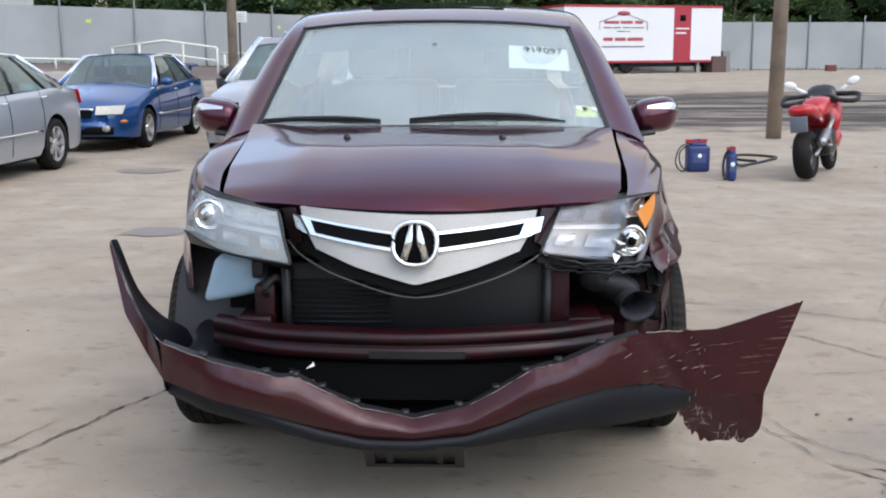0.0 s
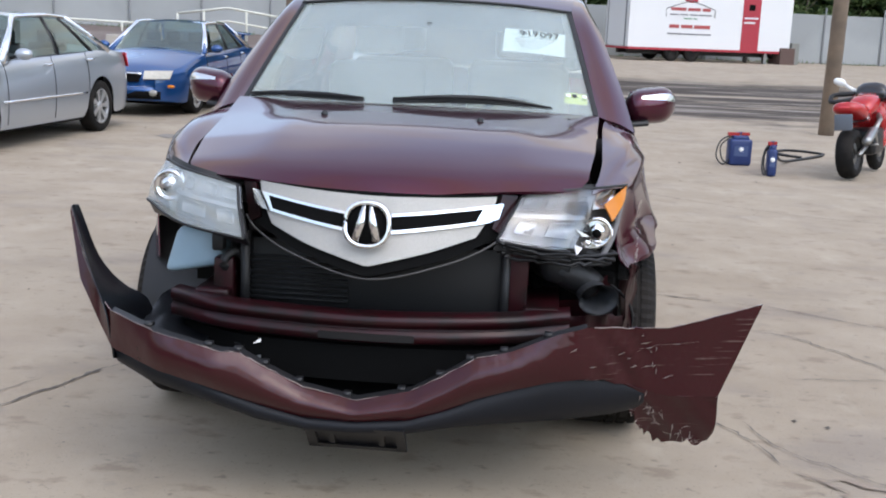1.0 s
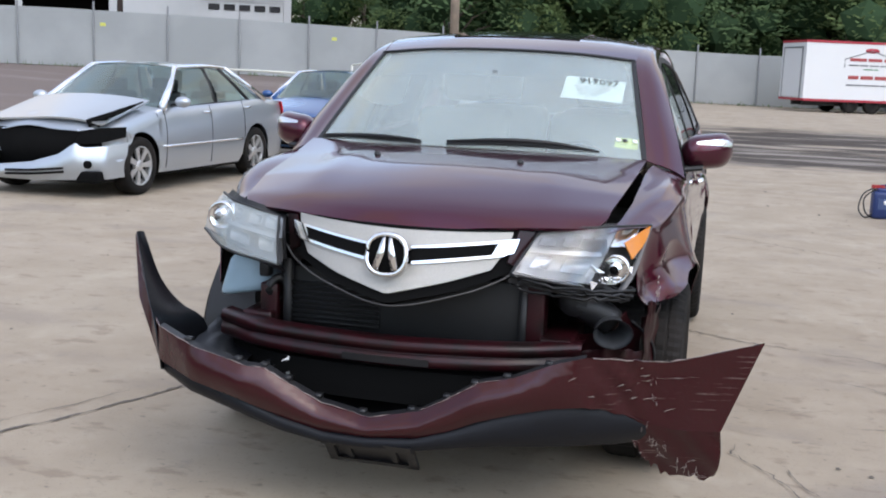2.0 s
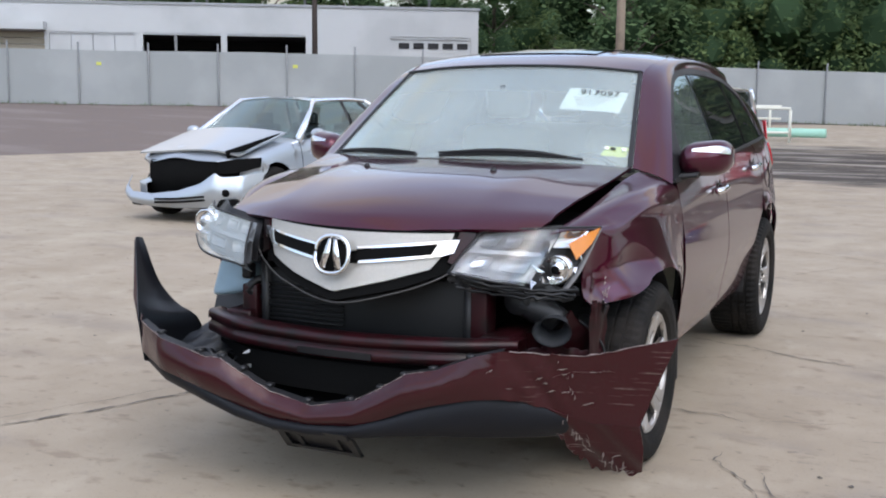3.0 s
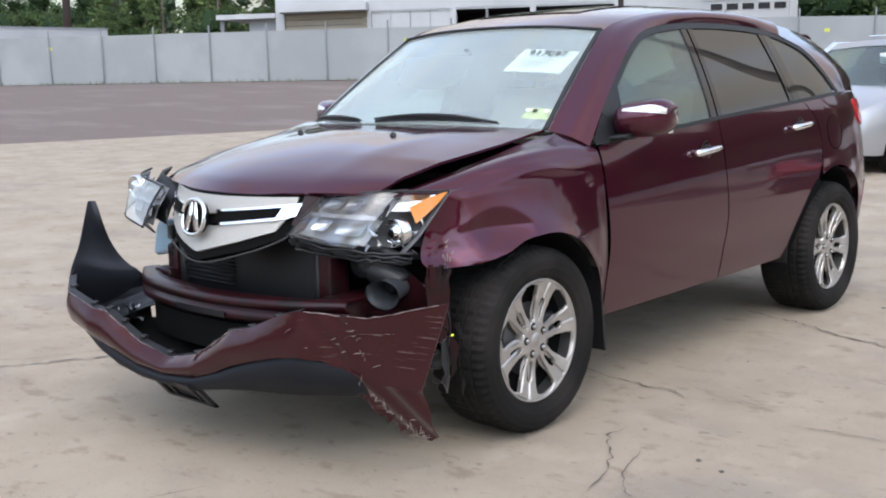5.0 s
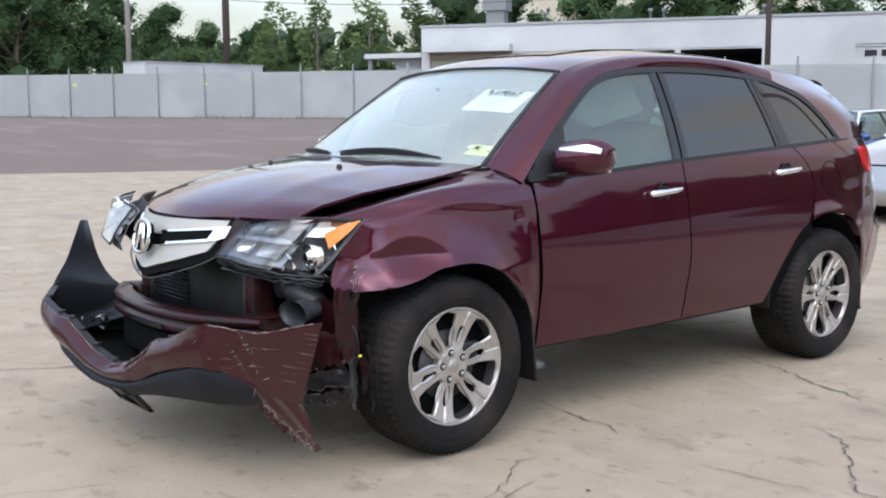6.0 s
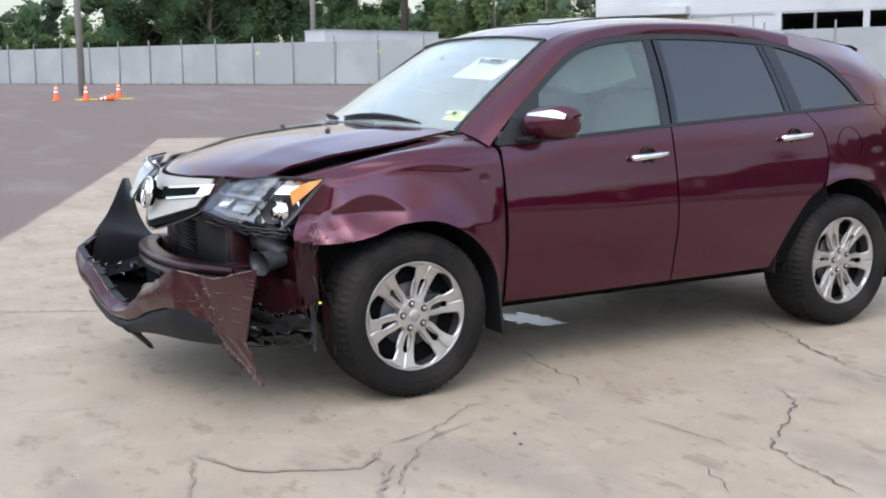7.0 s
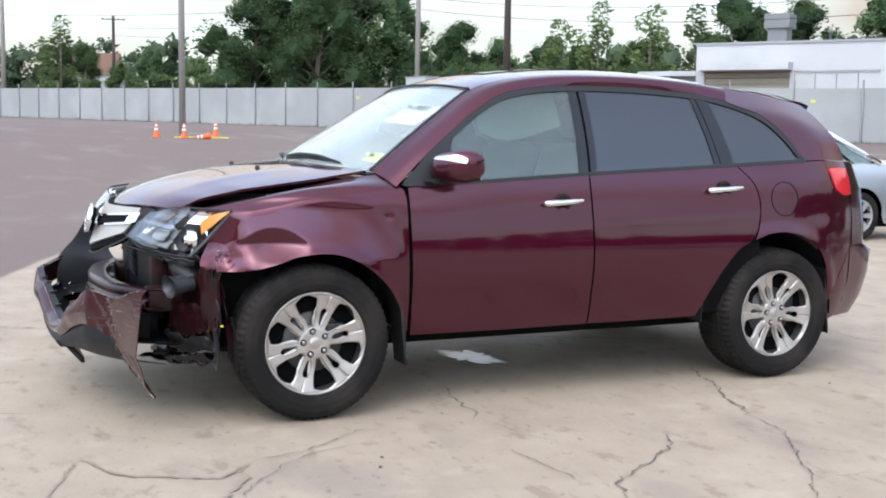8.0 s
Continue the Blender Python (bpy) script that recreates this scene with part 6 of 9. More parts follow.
part("airbag_cover", moved(lathe([(0.0, -0.03), (0.06, -0.02), (0.08, 0.01), (0.05, 0.05)], 20, "y"), pose(0.38, 0.80, 1.03, -24, 0, 0)), M_BEIGE, suv)


def seat(x, y, width, mat):
    cush = block(x - width / 2, x + width / 2, y - 0.27, y + 0.25, 0.60, 0.78, 0.05, 3)
    s_ = part("seat", cush, mat, suv, "beige leather seat")
    back = block(x - width / 2, x + width / 2, y + 0.20, y + 0.36, 0.72, 1.32, 0.06, 3)
    for vtx in back.verts:
        vtx.co.y += (vtx.co.z - 0.72) * 0.28
    part("backrest", back, mat, s_)
    hd = block(x - 0.13, x + 0.13, y + 0.40, y + 0.50, 1.36, 1.55, 0.04, 3)
    part("headrest", hd, mat, s_)


for sx in (0.38, -0.38):
    seat(sx, 1.25, 0.52, M_BEIGE)
seat(0.36, 2.15, 0.62, M_BEIGE)
seat(-0.36, 2.15, 0.62, M_BEIGE)
# curtain airbags hang from the roof rails
for s in (1, -1):
    g = np.array([[(s * (0.60 + 0.05 * math.sin(y * 9) * t + 0.10 * t), y, 1.60 - 0.26 * t * (0.8 + 0.2 * math.sin(y * 7))) for y in np.linspace(0.92, 1.42, 16)] for t in np.linspace(0, 1, 7)])
    part("curtain_airbag", shell(g, 0.03, (0, 1.2, 1.4)), M_AIRBAG, suv, "deflated white curtain airbag")
part("mirror_mount", block(-0.012, 0.012, 0.67, 0.70, 1.505, 1.535, 0.004), M_BLACK, suv)

# windshield stickers, inside the glass


def ws_xyz(x, s):
    f = s * 15
    i = min(14, int(f))
    a, b = WS_GRID[i], WS_GRID[i + 1]
    t = f - i
    r = a + (b - a) * t
    return np.array([np.interp(x, r[:, 0], r[:, k]) for k in range(3)])


def sticker(name, x0, x1, s0, s1, mat, label, skew=0.0, off=0.012):
    g = np.array([[ws_xyz(x + skew * (s - s0), s + 0.10 * skew * (x - x0)) for x in np.linspace(x0, x1, 8)] for s in np.linspace(s0, s1, 5)])
    nrm = np.array((0, -0.6, 0.8))
    return part(name, shell(g - nrm * off, 0.001, (0, 1.5, 1.0)), mat, suv, label), g


paper, pg = sticker("auction_sheet", 0.335, 0.605, 0.54, 0.775, M_PAPER, "white paper with a handwritten lot number")
o3 = np.array(ws_xyz(0.335, 0.54))
ux = ws_xyz(0.60, 0.54) - o3
ux /= np.linalg.norm(ux)
uy = ws_xyz(0.335, 0.775) - o3
uy -= ux * uy.dot(ux)
uy /= np.linalg.norm(uy)
uz = np.cross(ux, uy)
fm = Matrix(((ux[0], uy[0], uz[0], 0), (ux[1], uy[1], uz[1], 0), (ux[2], uy[2], uz[2], 0), (0, 0, 0, 1)))


def lettering(text, size, mat, parent, m, name="lettering", depth=0.0006):
    cu = bpy.data.curves.new(name, "FONT")
    cu.body, cu.size, cu.extrude, cu.align_x, cu.align_y = text, size, depth, "CENTER", "CENTER"
    tmp = bpy.data.objects.new(name, cu)
    scene.collection.objects.link(tmp)
    me = bpy.data.meshes.new_from_object(tmp.evaluated_get(bpy.context.evaluated_depsgraph_get()))
    bpy.data.objects.remove(tmp)
    bpy.data.curves.remove(cu)
    me.materials.clear()
    me.materials.append(mat)
    ob = new(name, me)
    ob.parent = parent
    ob.matrix_local = m
    return ob


pc = pg[-1].mean(0) * 0.72 + pg[0].mean(0) * 0.28
lettering("917097", 0.062, M_INK, paper, Matrix.Translation(Vector(pc + np.array((0.02, 0.0, 0.0)) + uz * 0.003)) @ fm)
for k in range(4):
    c = pg[-1].mean(0) * (0.48 - 0.11 * k) + pg[0].mean(0) * (0.52 + 0.11 * k) + uz * 0.002
    part("text_bar", moved(box(-0.09 + 0.01 * k, 0.09 - 0.02 * k, -0.0025, 0.0025, 0, 0.0006), Matrix.Translation(Vector(c)) @ fm), material("faint_print", (0.5, 0.52, 0.55), 0.8), paper)
yel, yg = sticker("inspection_sticker", 0.612, 0.708, 0.11, 0.205, M_YELLOW, "yellow inspection stickers")
for k in range(3):
    c = yg[2, 1 + 2 * k + (k > 1)] - np.array((0, -0.6, 0.8)) * 0.0 + uz * 0.003
    part("sticker_mark", moved(box(-0.010, 0.010, -0.011, 0.011, 0, 0.0006), Matrix.Translation(Vector(c)) @ fm), M_INK if k == 1 else M_PAPER, yel)
tri_, tg = sticker("torn_sticker", 0.60, 0.648, 0.44, 0.535, glass("clear_torn_film", (1, 1, 1), tint=(0.72, 0.78, 0.76)), "torn clear windshield sticker")

# the tail is a little shorter and tucked in
for o in suv.children:
    if o.type == "MESH" and o.name.split(".")[0] != "wheel_rim":
        for v in o.data.vertices:
            v.co.y -= 0.065 * step((v.co.y - 2.95) / 0.45)


M_LAMPD = material("clouded_lamp_plastic", (0.34, 0.33, 0.29), 0.25, 0.1, 0.4, vary=0.25, scale=25)


# ---- other vehicles ----
def paint(name, color, metal=0.5, rough=0.3):
    return car_paint(name, color, metal, rough)


def car_wheel(root, at, s, r, rim_mat, spokes=7, width=0.2):
    rr = r * 0.68
    w = part("wheel_rim", lathe([(rr * 0.93, width * 0.40), (rr, width * 0.46), (rr * 0.98, width * 0.38), (rr * 0.9, 0.0), (rr, -width * 0.45)], 32), rim_mat, root)
    part("tyre", lathe([(rr, width * 0.46), (r * 0.80, width * 0.52), (r * 0.93, width * 0.50), (r * 0.985, width * 0.42), (r, width * 0.3), (r, -width * 0.3), (r * 0.985, -width * 0.42), (r * 0.9, -width * 0.5), (rr, -width * 0.46)], 40), M_TYRE, w)
    part("hub", lathe([(0.0, width * 0.40), (0.04, width * 0.40), (0.065, width * 0.36), (0.07, 0.0)], 20), rim_mat, w)
    # black disc puts shade behind the spokes
    part("rim_well", lathe([(0.02, width * 0.12), (rr * 0.95, width * 0.08)], 24), M_VOID, w)
    for k in range(spokes):
        rot = Matrix.Rotation(2 * math.pi * (k + 0.3) / spokes, 4, "X")
        rows = [[(width * (0.36 + 0.05 * t), side * (0.020 + 0.016 * t), 0.04 + (rr * 0.94 - 0.04) * t) for t in np.linspace(0, 1, 5)] for side in (-1, -0.6, 0.6, 1)]
        part("spoke", moved(shell(np.array(rows), 0.025, (-1, 0, 0.1)), rot), rim_mat, w)
    w.matrix_local = Matrix.Translation(at) @ (Matrix.Identity(4) if s > 0 else Matrix.Rotation(math.pi, 4, "Z"))


def road_car(name, label, category, at, sp):
    """A saloon or van: nose towards -y, front axle at y = 0. sp holds its measures and colours."""
    root = thing(name, label, category, at)
    mat = sp["paint"]
    W, wb, r = sp["half"], sp["wheelbase"], sp["tyre"]
    y0, y1 = -sp["front"], wb + sp["rear"]
    plan = spline([y0, y0 + 0.12, y0 + 0.35, y0 + 0.8, wb * 0.5, y1 - 0.8, y1 - 0.3, y1 - 0.1, y1], [W * 0.60, W * 0.80, W * 0.93, W * 0.99, W, W * 0.99, W * 0.95, W * 0.86, W * 0.66])
    belt = spline(*zip(*sp["belt"]))
    deck = spline(*zip(*sp["deck"]))
    prof = spline([0.0, 0.15, 0.45, 0.7, 0.9, 1.0], [0.93, 0.975, 1.0, 0.995, 0.965, 0.93])
    ra = r + 0.055
    ys = np.unique(np.r_[np.linspace(y0, y1, 60), np.linspace(-ra, ra, 25), wb + np.linspace(-ra, ra, 25)])

    def low(y):
        for c in (0.0, wb):
            if abs(y - c) < ra:
                return max(sp["sill"], r + math.sqrt(max(0, ra * ra - (y - c) ** 2)))
        return sp["sill"] + 0.10 * max(0, (y0 + 0.4 - y)) + 0.15 * max(0, y - (y1 - 0.5))

    rows = []
    for y in ys:
        b, d, w = float(belt(y)), float(deck(y)), float(plan(y))
        zl = low(y)
        sec = [(w * float(prof((z - 0.15) / (b - 0.15))), y, z) for z in np.linspace(zl, b, 12)]
        we = w * 0.93
        sec += [(we * q, y, b + (d - b) * (1 - q**2.2)) for q in (0.96, 0.88, 0.75, 0.55, 0.3, 0.0)]
        rows.append(sec)
    G = np.array(rows)
    G = np.concatenate([G, (G * [-1, 1, 1])[:, -2::-1]], 1)
    dmg = sp.get("damage")
    if dmg:
        for i in range(G.shape[0]):
            for j in range(G.shape[1]):
                G[i, j] = dmg(G[i, j])
    part("body", shell(G, 0.006, (0, wb / 2, 0.5)), mat, root)
    # ends closed by the bumpers
    for nm, yy, sgn in (("front_bumper", y0, -1), ("rear_bumper", y1, 1)):
        i = 0 if sgn < 0 else -1
        e = G[i]
        lo = max(0.25, sp["sill"])
        hi = float(deck(yy)) - 0.02
        rws = []
        for z, bulge in ((lo - 0.02, -0.05), (lo + 0.06, 0.05), (lo + 0.2, 0.09), ((lo + hi) / 2, 0.06), (hi, 0.0)):
            wd = float(plan(yy)) * 1.0
            rws.append(curve([(wd * 1.02, yy - sgn * 0.05, z), (wd * 0.9, yy + sgn * bulge * 0.8, z), (wd * 0.4, yy + sgn * (bulge + 0.05), z), (0, yy + sgn * (bulge + 0.06), z), (-wd * 0.4, yy + sgn * (bulge + 0.05), z), (-wd * 0.9, yy + sgn * bulge * 0.8, z), (-wd * 1.02, yy - sgn * 0.05, z)], 22))
        if not (sgn < 0 and dmg):
            part(nm, shell(np.array(rws), 0.006, (0, wb / 2, 0.5)), mat, root)
    # underside and arches
    part("underbody", block(-W * 0.86, W * 0.86, y0 + 0.25, y1 - 0.2, 0.17, 0.30, 0.02), M_VOID, root)
    part("inner_body", fix(join(box(-W * 0.6, W * 0.6, y0 + 0.35, y1 - 0.3, 0.3, 0.72), box(-W * 0.86, W * 0.86, ra + 0.02, wb - ra - 0.02, 0.25, 0.8))), M_VOID, root)
    # glasshouse
    cw, rfront, rrear, cr = sp["cabin"]
    zr, wr = sp["roof_z"], sp["roof_w"]
    bx = lambda y: float(plan(y)) * 0.915
    A0, A1 = (bx(cw), cw + 0.10, float(belt(cw)) + 0.005), (wr * 0.97, rfront, zr - 0.05)
    D0, D1 = (bx(cr), cr - 0.06, float(belt(cr)) + 0.005), (wr * 0.96, rrear, zr - 0.05)
    mx = lambda p: (-p[0], p[1], p[2])
    part("windshield", shell(coons([mx(A0), (0, cw - 0.02, float(deck(cw)) + 0.01), A0], [mx(A1), (0, rfront - 0.06, zr - 0.015), A1], [mx(A0), mx(A1)], [A0, A1], 18, 10), 0.005, (0, wb / 2, 0.5)), sp["glass"], root)
    if sp.get("header"):
        # painted roof edge above the glass
        brow = coons([mx(A0), (0, cw - 0.02, float(deck(cw)) + 0.01), A0], [mx(A1), (0, rfront - 0.06, zr - 0.015), A1], [mx(A0), mx(A1)], [A0, A1], 18, 22)
        part("windshield_header", shell(brow[int(22 * (1 - sp["header"])):] + np.array((0, -0.008, 0.010)), 0.012, (0, wb / 2, 0.5)), mat, root)
    part("rear_screen", shell(coons([mx(D0), (0, cr + 0.05, float(deck(cr)) + 0.01), D0], [mx(D1), (0, rrear + 0.06, zr - 0.015), D1], [mx(D0), mx(D1)], [D0, D1], 18, 10), 0.005, (0, wb / 2, 0.5)), sp["glass"], root)
    edge = curve([A1, (wr, rfront + 0.3, zr - 0.035), (wr, (rfront + rrear) / 2, zr - 0.03), (wr, rrear - 0.3, zr - 0.035), D1], 20)
    rr_rows = [np.stack([p[0] * np.linspace(-1, 1, 15), p[1] + (-0.06 if i == 0 else 0.06 if i == 19 else 0) * (1 - np.linspace(-1, 1, 15) ** 2), p[2] + 0.04 * (1 - np.abs(np.linspace(-1, 1, 15)) ** 2.4)], 1) for i, p in enumerate(edge)]
    part("roof", shell(np.array(rr_rows), 0.006, (0, wb / 2, 0.5)), mat, root)
    for s in (1, -1):
        m_ = np.array((s, 1, 1))
        lowline = curve([A0, (bx((cw + cr) / 2) , (cw + cr) / 2, float(belt((cw + cr) / 2)) + 0.005), D0], 30)
        topline = curve([A1, edge[10], D1], 30)
        for g0, g1, gm in sp["panes"]:
            i0, i1 = int(g0 * 29), int(g1 * 29)
            P = np.array([lowline[i0:i1 + 1] + (topline[i0:i1 + 1] - lowline[i0:i1 + 1]) * t for t in np.linspace(0.03, 0.93, 6)])
            P[..., 0] += 0.02 * np.sin(math.pi * np.linspace(0, 1, 6))[:, None]
            part("side_window", shell(P * m_, 0.004, (0, wb / 2, 0.5)), gm, root)
        for g in sp["pillars"]:
            i = min(29, int(g * 29))
            part("pillar", tube([lowline[i] * m_, (lowline[i] * 0.5 + topline[i] * 0.5 + (0.012, 0, 0)) * m_, topline[i] * m_], [0.05 * sp.get("post", 1), 0.04 * sp.get("post", 1), 0.035 * sp.get("post", 1)] if g in (0, 1) else 0.022, 8), mat if g in (0, 1) else M_BLACK, root)
        part("roof_rail", tube([p * m_ for p in topline], 0.028, 8), mat, root)
        part("belt_seal", tube([p * m_ for p in lowline], 0.012, 6), M_BLACK, root)
        for y in sp["handles"]:
            x = float(plan(y)) * 0.975
            z = float(belt(y)) - 0.085
            part("door_handle", tube([(s * x, y - 0.09, z), (s * (x + 0.035), y - 0.06, z), (s * (x + 0.035), y + 0.06, z), (s * x, y + 0.09, z)], 0.013, 6), sp.get("handle", mat), root)
        for y in sp["seams"]:
            pts = [(s * (float(plan(y)) * float(prof((z - 0.15) / (float(belt(y)) - 0.15))) + 0.001), y, z) for z in np.linspace(sp["sill"] + 0.05, float(belt(y)), 9)]
            part("door_gap", tube(pts, 0.005, 4), M_VOID, root)
        ym = sp["mirror"]
        part("door_mirror", moved(fix_sphere(*(v * sp.get("big_mirror", 1) for v in (0.10, 0.075, 0.065))), Matrix.Translation((s * (bx(ym) + 0.16), ym, float(belt(ym)) + 0.075))), sp.get("mirror_mat", mat), root)
        part("mirror_arm", tube([(s * bx(ym), ym, float(belt(ym)) + 0.03), (s * (bx(ym) + 0.12), ym, float(belt(ym)) + 0.06)], 0.02, 6), M_BLACK, root)
        for y in (0.0, wb):
            car_wheel(root, (s * (W - 0.11), y, r), s, r, sp["rim"], sp.get("spokes", 7))
        if sp.get("strip"):
            pts = [(s * (float(plan(y)) + 0.004), y, sp["strip"]) for y in np.linspace(ra + 0.05, wb - ra - 0.05, 12)]
            part("side_moulding", tube(pts, sp.get("strip_r", 0.02), 6), sp["strip_mat"], root)
    part("cabin", fix(join(box(-W * 0.75, W * 0.75, cw + 0.15, cw + 0.5, 0.6, float(belt(cw)) - 0.03), box(-W * 0.8, W * 0.8, cw + 0.2, cr - 0.2, 0.3, 0.5))), material("dark_cabin", (0.07, 0.07, 0.07), 0.8), root)
    for sx in (0.36, -0.36):
        for y in sp["seats"]:
            bk = block(sx - 0.24, sx + 0.24, y, y + 0.16, 0.55, zr - 0.35, 0.05)
            st = part("seat_back", bk, sp.get("seat", M_DARKGREY), root)
            part("headrest", block(sx - 0.12, sx + 0.12, y + 0.03, y + 0.13, zr - 0.36, zr - 0.2, 0.03), sp.get("seat", M_DARKGREY), root)
    return root, plan, belt, deck, G


def fix_sphere(a, b, c):
    bm = bmesh.new()
    bmesh.ops.create_uvsphere(bm, u_segments=14, v_segments=9, radius=1)
    V = [(v.co.x * a, v.co.y * b, v.co.z * c) for v in bm.verts]
    F = [tuple(v.index for v in f.verts) for f in bm.faces]
    bm.free()
    return V, F


def placed(fl, rl, half):
    """Pose of a car from the ground points of its left front and left rear wheels."""
    fl, rl = Vector((*fl, 0)), Vector((*rl, 0))
    d = (rl - fl).normalized()
    right = Vector((-d.y, d.x, 0))
    o = fl + right * (half - 0.11)
    return Matrix.Translation((o.x, o.y, ground_z(o.x, o.y))) @ Matrix.Rotation(math.atan2(-d.x, d.y), 4, "Z")


M_SILVER = paint("silver_paint", (0.4264, 0.4592, 0.492), 0.7, 0.32)
M_BLUE = paint("blue_paint", (0.0102, 0.0612, 0.1955), 0.4, 0.3)
M_VAN = paint("pale_silver_paint", (0.3854, 0.3895, 0.4018), 0.6, 0.34)
M_CARGLASS = glass("car_glass", (0.95, 1, 1), dust=0.06, tint=(0.66, 0.74, 0.72))
M_VANTINT = glass("dark_van_glass", (0.95, 1, 1), dust=0.02, tint=(0.15, 0.16, 0.17))
M_LITRIM = material("bright_alloy", (0.62, 0.62, 0.62), 0.35, 0.8, vary=0.06)


def crumple(p):
    """The saloon's nose pushed in and up, with its hood buckled."""
    x, y, z = p
    if y < -0.1:
        y = -0.1 + (y + 0.1) * 0.68
        t = min(1.0, (-0.1 - y) / 0.8)
        if z > 0.66:
            z += 0.10 * t * (1 - 0.5 * t) + 0.02 * math.sin(x * 9 + y * 5) * t
            y += 0.10 * t
        elif 0.45 < z <= 0.66:
            y += 0.30 * t
            x *= 1 - 0.05 * t
    return np.array((x, y, z))


root, plan, belt, deck, G = road_car("silver_sedan", "silver four-door sedan with a crushed open nose", "car", placed((-5.36, 6.56), (-5.24, 9.31), 0.90), dict(
    paint=M_SILVER, half=0.90, wheelbase=2.80, tyre=0.325, front=0.93, rear=1.10, sill=0.22,
    belt=[(-0.93, 0.66), (-0.3, 0.80), (0.4, 0.93), (1.2, 0.97), (2.2, 1.00), (3.0, 1.02), (3.9, 0.96)],
    deck=[(-0.93, 0.70), (-0.6, 0.84), (0.0, 0.95), (0.45, 1.01), (1.2, 1.02), (2.4, 1.05), (3.1, 1.10), (3.7, 1.08), (3.9, 1.00)],
    cabin=(0.42, 1.22, 2.45, 3.20), roof_z=1.47, roof_w=0.60, panes=[(0.16, 0.50, M_CARGLASS), (0.53, 0.82, M_CARGLASS), (0.84, 0.94, M_CARGLASS)], pillars=[0, 0.515, 0.83, 1],
    handles=[1.45, 2.50], seams=[0.52, 1.58, 2.45], mirror=0.72, rim=M_LITRIM, glass=M_CARGLASS, strip=0.52, strip_mat=M_SILVER, strip_r=0.015, seats=[1.35, 2.35], damage=crumple))
# crushed front: open black hole, bare bumper beam, drooping bumper skin, black lamp holes
part("nose_cavity", fix(join(box(-0.66, 0.66, -0.47, -0.30, 0.34, 0.78))), M_VOID, root)
part("radiator_support", fix(box(-0.62, 0.10, -0.505, -0.475, 0.36, 0.45)), M_BLACK, root)
skin_top = [(-0.93, -0.70, 0.52), (-0.90, -0.86, 0.40), (-0.74, -0.97, 0.335), (-0.40, -1.04, 0.325), (0.0, -1.06, 0.375), (0.32, -1.02, 0.47), (0.50, -0.96, 0.60), (0.56, -0.92, 0.545), (0.78, -0.76, 0.565), (0.88, -0.38, 0.60)]
skin_low = [(-0.95, -0.74, 0.34), (-0.90, -0.90, 0.26), (-0.74, -1.00, 0.20), (-0.40, -1.06, 0.175), (0.0, -1.07, 0.175), (0.32, -1.03, 0.19), (0.50, -0.98, 0.20), (0.60, -0.92, 0.20), (0.80, -0.78, 0.21), (0.89, -0.38, 0.23)]
kt = curve(skin_top, 44, linear=True)
kl = curve(skin_low, 44, linear=True)
bs = np.array([(kl + (kt - kl) * t) * [1, 0.75, 1] + np.array((0, 0.05 - 0.045 * math.sin(math.pi * t), 0)) for t in np.linspace(0, 1, 9)])
part("front_bumper", shell(bs, 0.006, (0, 0.5, 0.5)), M_SILVER, root, "split drooping silver bumper skin")
for z in (0.25, 0.29):
    part("bumper_slot", tube(curve([(-0.30, -0.795, z - 0.02), (0.05, -0.798, z), (0.40, -0.745, z + 0.035)], 12), 0.014, 6), M_VOID, root)
part("fog_hole", moved(fix_sphere(0.055, 0.03, 0.045), pose(0.64, -0.655, 0.37)), M_VOID, root)
part("lamp_hole", shell(coons([(0.45, -0.63, 0.58), (0.72, -0.55, 0.60), (0.885, -0.30, 0.66)], [(0.50, -0.60, 0.72), (0.72, -0.50, 0.76), (0.88, -0.28, 0.77)], [(0.45, -0.63, 0.58), (0.50, -0.60, 0.72)], [(0.885, -0.30, 0.66), (0.88, -0.28, 0.77)], 12, 5), 0.01, (0, 0.5, 0.5)), M_VOID, root)
part("fender_gap", tube(curve([(0.55, -0.52, 0.80), (0.74, -0.35, 0.90), (0.80, -0.05, 0.985), (0.78, 0.2, 1.03)], 14), [0.05, 0.05, 0.045, 0.04, 0.035, 0.03, 0.03, 0.025, 0.02, 0.02, 0.015, 0.012, 0.01, 0.008], 6), M_VOID, root)
hd = np.array([[(x, y, 0.80 + 0.24 * t + 0.05 * (1 - (x / 0.75) ** 2) + 0.015 * math.sin(x * 4) * (1 - t)) for x in np.linspace(-0.76, 0.74, 16)] for t, y in zip(np.linspace(0, 1, 12), np.linspace(-0.53, 0.40, 12))])
part("hood", shell(hd, 0.02, (0, 0.5, 0.2)), M_SILVER, root, "bent silver hood raised at the front")
part("tail_lamp", shell(coons([(0.70, 3.86, 0.80), (0.86, 3.70, 0.80)], [(0.66, 3.86, 0.98), (0.84, 3.68, 0.98)], [(0.70, 3.86, 0.80), (0.66, 3.86, 0.98)], [(0.86, 3.70, 0.80), (0.84, 3.68, 0.98)], 6, 5), 0.01, (0, 1, 0.5)), M_RED, root)

